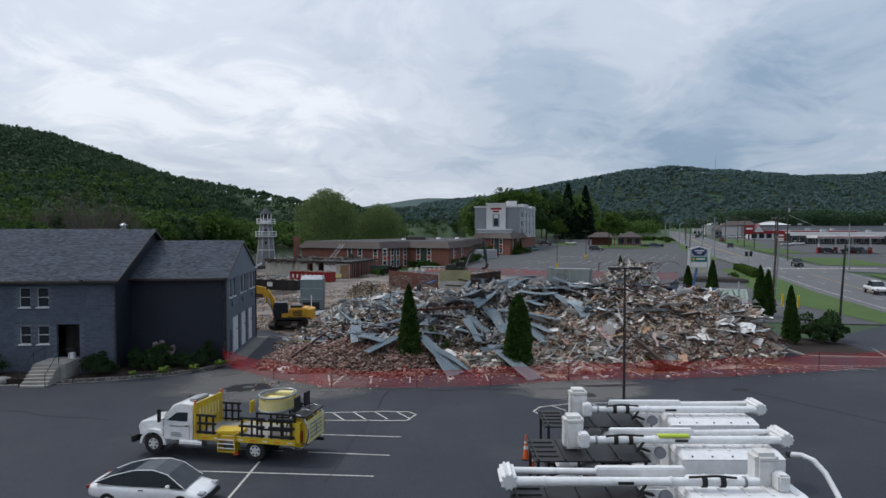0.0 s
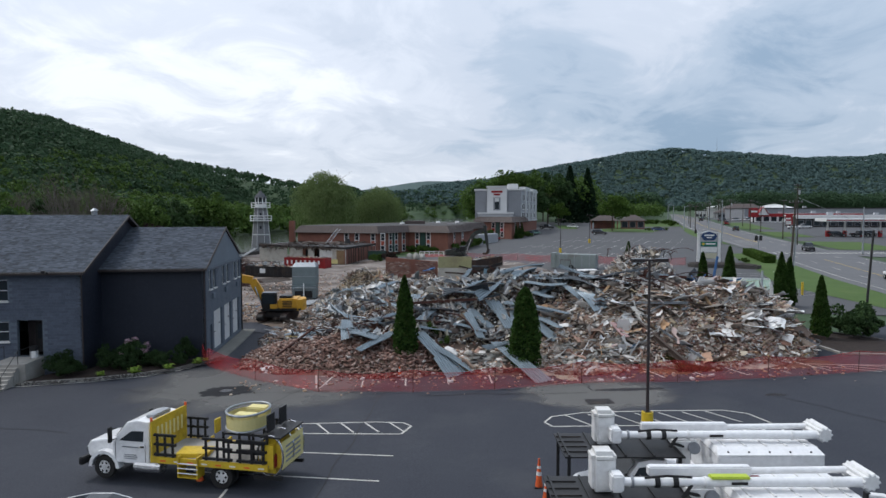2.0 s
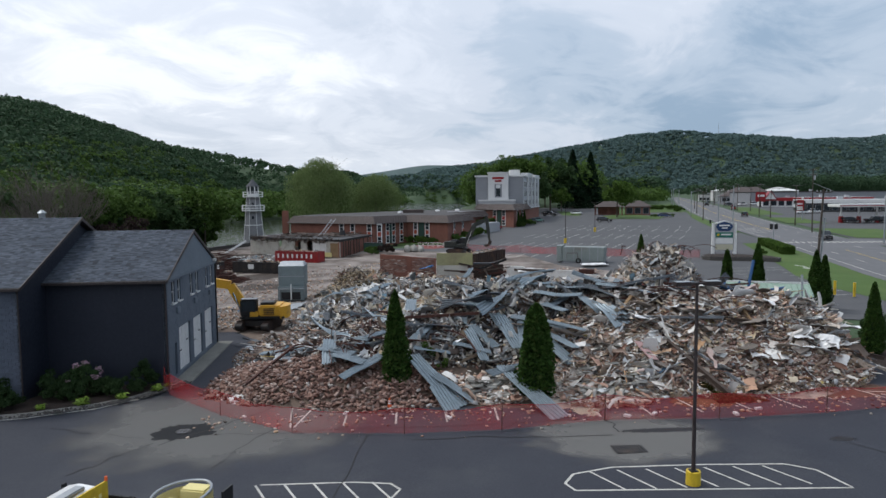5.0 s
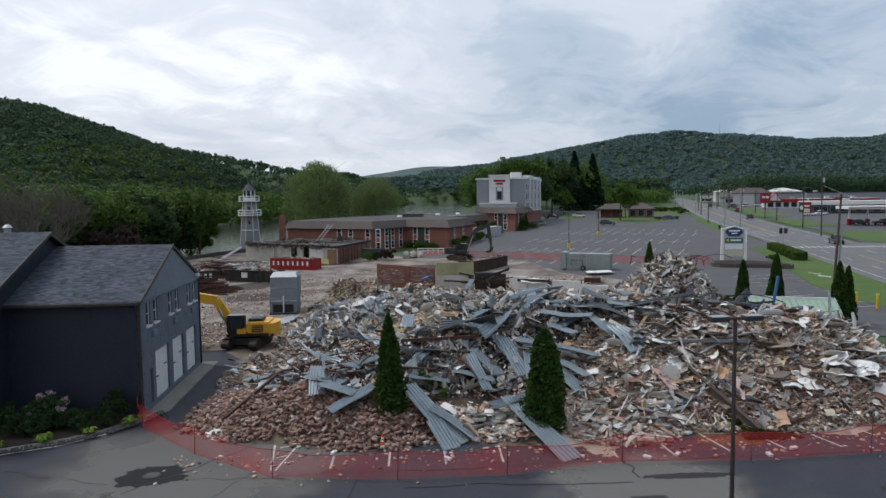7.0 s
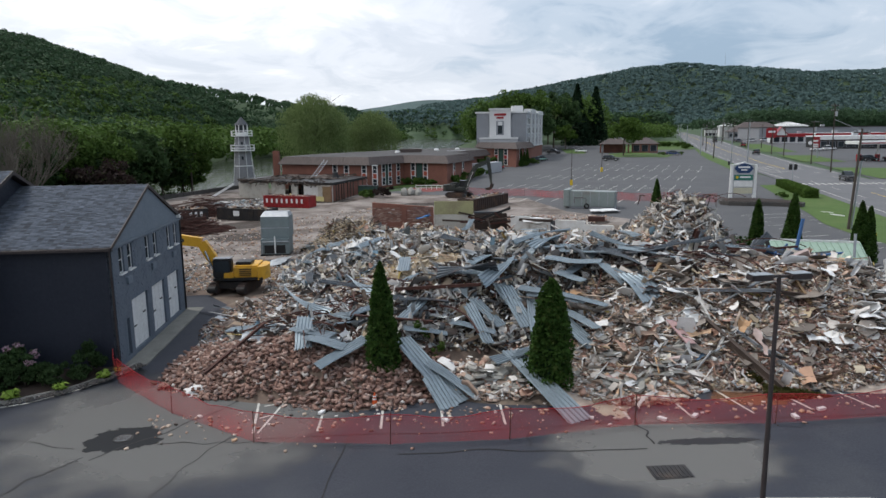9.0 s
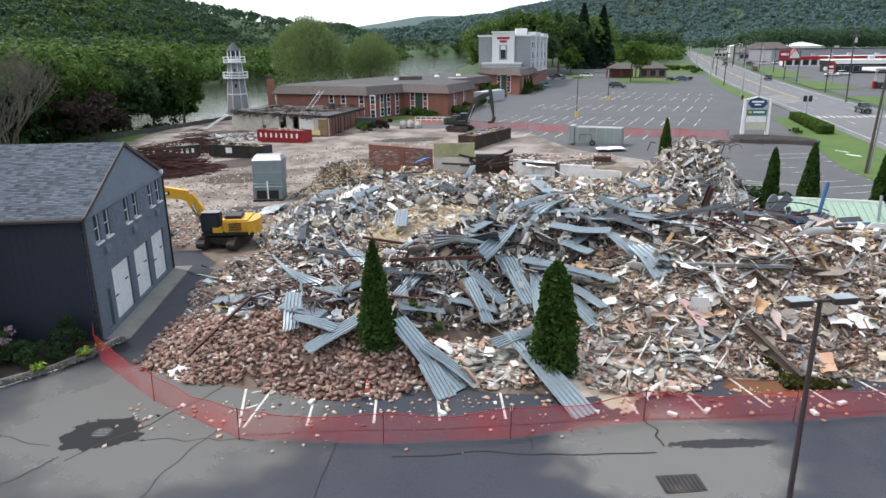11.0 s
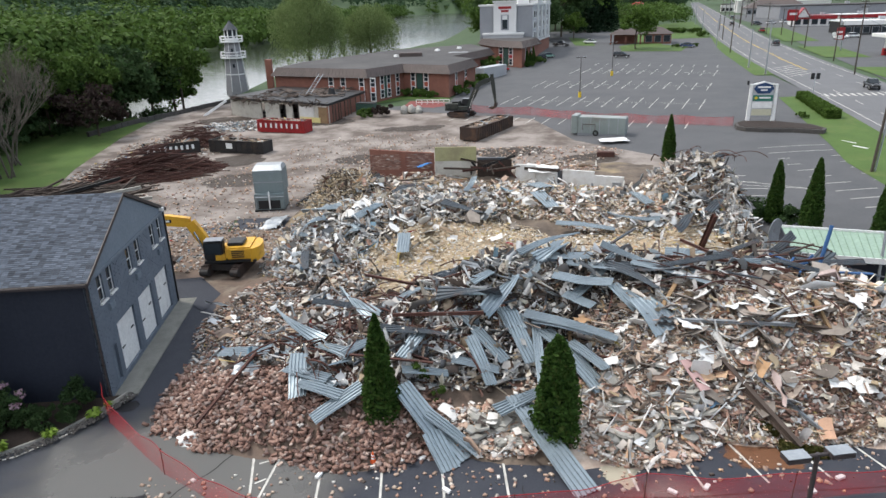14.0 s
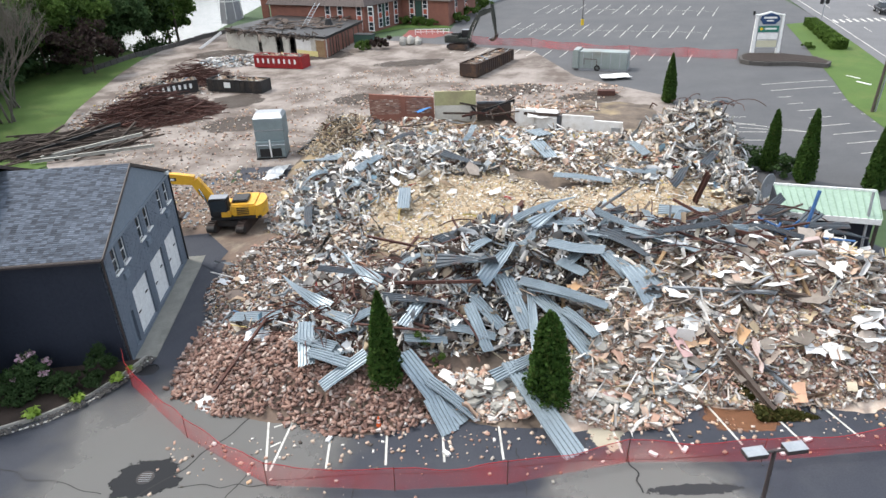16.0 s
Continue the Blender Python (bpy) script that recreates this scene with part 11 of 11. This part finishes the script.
part("core", Geo().box(-.9, -1.0, .05, .9, 1.0, 1.3, None, .1), M_LEAF_B, hdg)
part("foliage", arrays_mesh("foliage", [leaf_cloud(2600, hedge_pos, .12, 141)], M_LEAF_B), M_LEAF_B, hdg)
place(hdg, 58.6, 120.5, gz(58, 120), -14)
for k in range(1, 6):
    x, y = 58.6 + .85 * k, 120.5 + 3.5 * k
    copy_at(hdg, x, y, gz(x, y), -14, 1 - .02 * k)
copy_at(bs_, 54.5, 121.0, gz(54, 121), 20, .55)
for k, (x, y) in enumerate(((90.9, 308.5), (94.1, 307.3), (96.8, 306.3), (101.0, 304.7), (96.7, 286.4), (73.7, 244.7), (79.9, 245.6))):
    copy_at(bs_, x, y, gz(x, y), k * 50, 1.35 if k < 5 else .7)


def utility_pole(x, y, h, lean=0.0, arms=1, label="weathered wooden utility pole with crossarm", tf=False, mat=M_WOODPOLE, group="utility poles"):
    t = thing("utility_pole", x, y, gz(x, y), 20, label, "utility pole", group)
    part("pole", Geo().tube((0, 0, -.3), (lean, 0, h), .17, .11, 10), mat, t)
    for k in range(arms):
        z = h - .5 - 1.1 * k
        a = part("crossarm", Geo().box(lean - 1.2, -.06, z, lean + 1.2, .06, z + .13), M_WOODPOLE, t)
        for px in (-1.1, -.5, .5, 1.1):
            part("insulator", Geo().tube((lean + px, 0, z + .13), (lean + px, 0, z + .33), .05, None, 6), M_STUCCO, a)
    if tf:
        part("transformer", Geo().tube((lean + .4, -.1, h - 2.8), (lean + .4, -.1, h - 1.7), .28, None, 12), M_STUCCO, t)
    return t


def steel_mast(x, y, h, label="galvanised steel street mast", arm=0.0):
    t = thing("street_mast", x, y, gz(x, y), 0, label, "pole", "street masts")
    part("pole", Geo().tube((0, 0, 0), (0, 0, h), .16, .11, 10), M_STEEL, t)
    part("foot", Geo().box(-.25, -.25, 0, .25, .25, .2, None, .03), M_CONCRETE, t)
    if arm:
        part("arm", Geo().tube((0, 0, h - .4), (arm, 0, h + .1), .06, None, 8), M_STEEL, t)
        part("lamp_head", Geo().box(arm - .1, -.12, h, arm + .6, .12, h + .15, None, .03), M_STUCCO_D, t)
    return t


utility_pole(46.4, 88.7, 11.5, .8, 1, "leaning weathered utility pole on the verge")
part("guard", Geo().tube((46.75, 88.7, 1.1), (47.3, 88.8, 9.0), .1, None, 6), M_STEEL, None)
tagged(scene.objects["guard"], "galvanised conduit strapped to the utility pole", "conduit")
dp = thing("utility_pole", 42.4, 65.3, gz(42, 65), 0, "slim dark pole beside the lot", "utility pole", "utility poles")
part("pole", Geo().tube((0, 0, -.3), (.5, 0, 8.0), .13, .1, 8), M_BIN_BLACK, dp)
utility_pole(88.5, 168.0, 15.5, -.3, 2, "tall wooden utility pole with two crossarms", True)
steel_mast(86.0, 137.0, 10.0)
steel_mast(71.3, 172.8, 11.5)
for k in range(9):
    s = 110 + 48 * k
    x, y = road_pt(s, 19)
    utility_pole(x, y, 11.5, .1, 1, "wooden utility pole along the highway", k % 2 == 0)
for k in range(7):
    s = 95 + 60 * k
    x, y = road_pt(s, -4)
    steel_mast(x, y, 9.0, "slim grey roadside mast", 1.5 if k % 2 else 0.0)
for px_, py_ in ((138.5, 354.8), (157.6, 387.1), (124.0, 281.0), (108.1, 230.4), (97.8, 269.2), (83.0, 223.5), (112.9, 313.0), (128.0, 330.0), (176.0, 440.0)):
    utility_pole(px_, py_, 9.5, .1, 1, "slim wooden utility pole by the shops")
wires = thing("overhead_wires", 88.5, 168.0, gz(88, 168) + 14.5, 0, "black overhead wires sagging between poles", "wires")
pts0 = [(88.5, 168.0, 17.0)] + [(*road_pt(110 + 48 * k, 19), gz(*road_pt(110 + 48 * k, 19)) + 11.2) for k in range(8)]
for off in (-1.0, 0.0, 1.0):
    for a, b in zip(pts0, pts0[1:]):
        a, b = Vector(a) + Vector((off, 0, 0)), Vector(b) + Vector((off, 0, 0))
        part("wire", Geo().pipe([a.lerp(b, k / 8) - UP * (1.2 * math.sin(math.pi * k / 8)) - wires.location for k in range(9)], .03, 3), M_BLACK, wires)
a, b = Vector((88.5, 168, 14.5)), Vector((106, 154, 4.0))
part("guy_wire", Geo().tube(a - wires.location, b - wires.location, .05, None, 4), M_STEEL, wires)

ts = thing("traffic_signal", 67.7, 144.2, gz(67, 144), 0, "traffic signal seen from behind on a short post", "traffic signal")
part("post", Geo().tube((0, 0, 0), (0, 0, 3.2), .08, None, 8), M_STEEL, ts)
for x in (-.5, .5):
    part("signal_head", Geo().box(x - .3, -.15, 2.6, x + .3, .15, 3.7, None, .06), M_BLACK, ts)
for k in range(5):
    bp_ = thing("bollard", 52.6 - .35 * k if k < 3 else 41.5 + 1.2 * (k - 3), 107.0 - 3.2 * k if k < 3 else 76.0 - 1.5 * (k - 3), gz(48, 98), 0, "white concrete wheel-stop block" if k < 3 else "yellow painted steel bollard", "bollard")
    if k < 3:
        part("block", Geo().box(-1.0, -.12, 0, 1.0, .12, .18, pose(0, 0, 0, 0, 0, -65), .03), M_WHITE, bp_)
    else:
        part("tube", Geo().tube((0, 0, 0), (0, 0, 1.5), .14, None, 12), M_YELLOW, bp_)

# fuel station
gs = thing("fuel_canopy", 114.5, 204.0, gz(114, 204), -6, "white fuel station canopy on columns", "fuel station")
part("roof", Geo().box(0, -3, 4.7, 19.5, 5, 5.6, None, .08), M_WHITE, gs)
part("stripe", Geo().box(.05, -3.04, 4.95, 19.45, -3.0, 5.2), M_REDSIGN, gs)
for x in (2, 7, 12, 17.2):
    part("column", Geo().box(x - .2, .5, 0, x + .2, .9, 4.7), M_WHITE, gs)
    pu = part("pump", Geo().box(x - .5, .2, 0, x + .5, 1.2, 1.9, None, .08), M_REDSIGN, gs, "red fuel pump")
    part("pump_screen", Geo().box(x - .3, .17, 1.1, x + .3, .2, 1.6), M_BLACK, pu)
ps_ = thing("price_pylon", 113.4, 220.0, gz(113, 220), 0, "red fuel price pylon", "sign")
part("post", Geo().box(-.2, -.15, 0, .05, .15, 6.2), M_STEEL, ps_)
part("board", Geo().box(-1.9, -.2, 3.0, .3, .2, 6.4, None, .1), M_REDSIGN, ps_)
for z, w in ((4.9, .8), (3.2, .9), (3.8, .9)):
    part("panel_mark", Geo().box(-1.1 - w, -.24, z, -1.1 + w, -.2, z + .5), M_WHITE, ps_)
part("round_mark", Geo().tube((-2.6, 0, 4.6), (-2.6, -.15, 4.6), .6, None, 16), M_WHITE, ps_)
pp_ = thing("shop_pylon", 148.0, 324.0, gz(148, 324), 0, "red and white shop pylon sign", "sign")
part("post", Geo().box(-.3, -.2, 0, .3, .2, 3.0), M_BLACK, pp_)
part("board", Geo().box(-2.4, -.3, 2.6, 2.4, .3, 7.2, None, .4), M_REDSIGN, pp_)
part("panel_mark", Geo().box(-1.6, -.36, 5.0, 1.6, -.3, 5.9), M_WHITE, pp_)


def shop(x, y, rz, w, d, h, wall_m, roof_m, label, hip=0.0, glass_front=True, fascia=None, name="shop"):
    t = thing(name, x, y, gz(x, y), rz, label, "shop")
    part("wall", Geo().box(0, 0, -.5, w, d, h), wall_m, t)
    if hip:
        k = min(d, w) * .42
        part("roof", Geo().add([(-.8, -.8, h), (w + .8, -.8, h), (w + .8, d + .8, h), (-.8, d + .8, h), (k, d / 2, h + hip), (w - k, d / 2, h + hip)], [(3, 2, 1, 0), (0, 1, 5, 4), (1, 2, 5), (2, 3, 4, 5), (3, 0, 4)]), roof_m, t)
    else:
        part("roof", Geo().box(-.3, -.3, h, w + .3, d + .3, h + .5, None, .05), roof_m, t)
        part("roof_unit", Geo().box(w * .3, d * .4, h + .5, w * .3 + 2, d * .4 + 1.6, h + 1.7, None, .05), M_STUCCO, t)
        part("roof_unit", Geo().box(w * .7, d * .5, h + .5, w * .7 + 1.6, d * .5 + 1.6, h + 1.5, None, .05), M_STUCCO, t)
    if fascia:
        part("fascia", Geo().box(-.2, -.35, h - 1.0, w + .2, -.02, h + .4), fascia, t)
    if glass_front:
        n = max(3, int(w / 3))
        for k in range(n):
            q = part("shop_window", Geo().box(w * (k + .12) / n, -.12, .5, w * (k + .88) / n, 0, 2.8), M_STUCCO_D, t)
            part("pane", Geo().box(w * (k + .17) / n, -.15, .6, w * (k + .83) / n, -.12, 2.7), M_GLASS, q)
    return t


shop(143.5, 275, -10, 46, 15, 4.4, M_BLACK, M_WHITE, "long black diner with white roof bands", 0, True, M_WHITE)
sx = shop(172, 246, -12, 12, 12, 5.6, M_RED, M_FLATROOF, "dark red shop front with white mark", 0, True, M_RED)
part("panel_mark", Geo().box(3.5, -.42, 5.4, 8.5, -.36, 6.3), M_WHITE, sx)
s2 = shop(152, 331, -14, 17, 12, 3.8, M_STUCCO_W, M_REDSIGN, "white restaurant with red roof and gable", 0, True, M_REDSIGN)
part("gable", Geo().add([(1, -1.2, 3.6), (6, -1.2, 3.6), (3.5, -1.2, 7.2), (1, 4, 3.6), (6, 4, 3.6), (3.5, 4, 7.2)], [(0, 1, 2), (5, 4, 3), (0, 3, 4, 1), (1, 4, 5, 2), (2, 5, 3, 0)]), M_STUCCO_W, s2)
part("gable_roof", Geo().slab((.7, -1.5, 3.5), (.7, 4, 3.5), (3.5, 4, 7.5), (3.5, -1.5, 7.5), .15).slab((6.3, 4, 3.5), (6.3, -1.5, 3.5), (3.5, -1.5, 7.5), (3.5, 4, 7.5), .15), M_REDSIGN, s2)
shop(170, 327, -10, 30, 15, 4.0, M_STUCCO_W, M_STUCCO_W, "long cream restaurant wing with red fascia", 0, True, M_REDSIGN)
shop(178, 402, -8, 130, 44, 6.5, M_STUCCO_D, M_FLATROOF, "very long flat-roofed grey store", 0, False)
shop(203, 505, -16, 38, 28, 4.0, M_STUCCO_D, M_MOTELROOF, "large shop with broad brown hipped roof", 7.0)
shop(246, 530, -16, 24, 26, 8.0, M_STUCCO_W, M_WHITE, "white metal shed with shallow roof", 3.0, False)
shop(219, 562, -16, 22, 22, 8.5, M_STUCCO_W, M_WHITE, "white metal shed with shallow roof", 2.5, False)
shop(168, 215, -10, 22, 14, 4.4, M_STUCCO_D, M_MOTELROOF, "low shop with dark hipped roof", 3.0)
shop(226, 612, -18, 24, 16, 5.5, M_STUCCO_W, M_FLATROOF, "far pale roadside building", 0)
shop(112, 470, -18, 14, 12, 6.5, M_STUCCO_W, M_REDSIGN, "white house with red roof", 4.0, False, None, "house")
shop(264, 690, -18, 26, 16, 5.5, M_STUCCO_W, M_FLATROOF, "far pale roadside building", 0)
gz_ = thing("open_pavilion", 56.5, 262.5, gz(56, 262), -14, "open-sided pavilion with brown hipped roof", "pavilion")
part("roof", Geo().add([(-.8, -.8, 3.2), (10.8, -.8, 3.2), (10.8, 6.8, 3.2), (-.8, 6.8, 3.2), (3, 3, 5.2), (7, 3, 5.2)], [(3, 2, 1, 0), (0, 1, 5, 4), (1, 2, 5), (2, 3, 4, 5), (3, 0, 4)]), M_MOTELROOF, gz_)
for x in (0, 5, 10):
    for y in (0, 6):
        part("post", Geo().box(x - .2, y - .2, 0, x + .2, y + .2, 3.2), M_BRICK, gz_)
part("core", Geo().box(1, 3.5, 0, 9, 6.2, 3.1), M_BRICK, gz_)
shop(68, 262, -14, 9, 8, 3.2, M_BRICK, M_MOTELROOF, "small brick office with brown hipped roof", 2.2)
for pts, lab in (([(54, 236), (71, 231), (78, 246), (72.3, 256), (80, 279), (96.4, 279.7), (101, 290), (132, 404), (108.7, 379.3), (74, 300), (66, 262), (57.8, 255)], "lawn with shrubs beyond the car park"), ([(44, 262), (50, 258), (56, 285), (48, 300)], "grass island at the car park's edge")):
    gi = part("lot_lawn", draped("lot_lawn", pts, M_GRASS, .08), M_GRASS)
    tagged(gi, lab, "grass", "", "structure")

# parked and waiting vehicles
for x, y, rz, paint, kind, lab in ((49.5, 217, -20, P_BLACK, "suv", "dark grey parked estate car"), (39.0, 262, -30, P_BLACK, "pickup", "black parked pickup"), (50.5, 268, -20, M_WHITE_G, "hatch", "white parked car"), (76.7, 243, -15, P_BLUE, "hatch", "blue parked car"),
                                   (29.5, 226, 30, P_GREEN, "hatch", "pale green parked car"), (27.0, 222, 30, P_BLACK, "hatch", "dark parked car"), (12.8, 197, 20, P_RED, "pickup", "dark red parked pickup with flat bed"), (9.5, 200, 60, M_WHITE_G, "hatch", "white parked car"),
                                   (104.2, 241.3, 75, P_BLACK, "suv", "dark car on the highway"), (63.5, 92.5, -105, M_WHITE_G, "pickup", "white pickup with black grille on the highway"), (80.3, 147.5, -106, P_BLACK, "pickup", "dark pickup on the highway"),
                                   (133.6, 257.8, 10, M_WHITE_G, "suv", "white parked car"), (140.2, 262, 10, M_WHITE_G, "suv", "white parked van"), (119, 203.5, 0, P_BLACK, "suv", "dark car at the pumps"), (126, 203.5, 0, P_BLACK, "pickup", "dark pickup at the pumps"),
                                   (131, 207, 20, P_GREY, "suv", "grey car at the pumps"), (136, 196, 70, P_BLACK, "pickup", "dark pickup at the pumps"), (125, 300, 75, P_RED, "suv", "dark red parked car"), (131.0, 346, 75, P_BLACK, "suv", "dark car on the highway"),
                                   (158, 352, 20, M_WHITE_G, "suv", "white car on the highway"), (163, 428, 72, P_GREY, "suv", "grey car on the highway"), (142, 345, 20, P_GREY, "suv", "grey parked car"), (150, 348, 20, M_WHITE_G, "suv", "white parked car")):
    lab = lab if len(lab.split()) > 3 else lab + " on the asphalt lot"
    car(x, y, gz(x, y) + (.09 if x > 57 and "highway" in lab else .03), rz, paint, kind, lab)

# radio mast on the far hill
rmast = thing("radio_mast", 1002, 2520, terrain(1002, 2520), 0, "thin lattice radio mast on the hill", "mast")
part("mast", Geo().tube((0, 0, 0), (0, 0, 62), .9, .3, 5), M_STEEL, rmast)
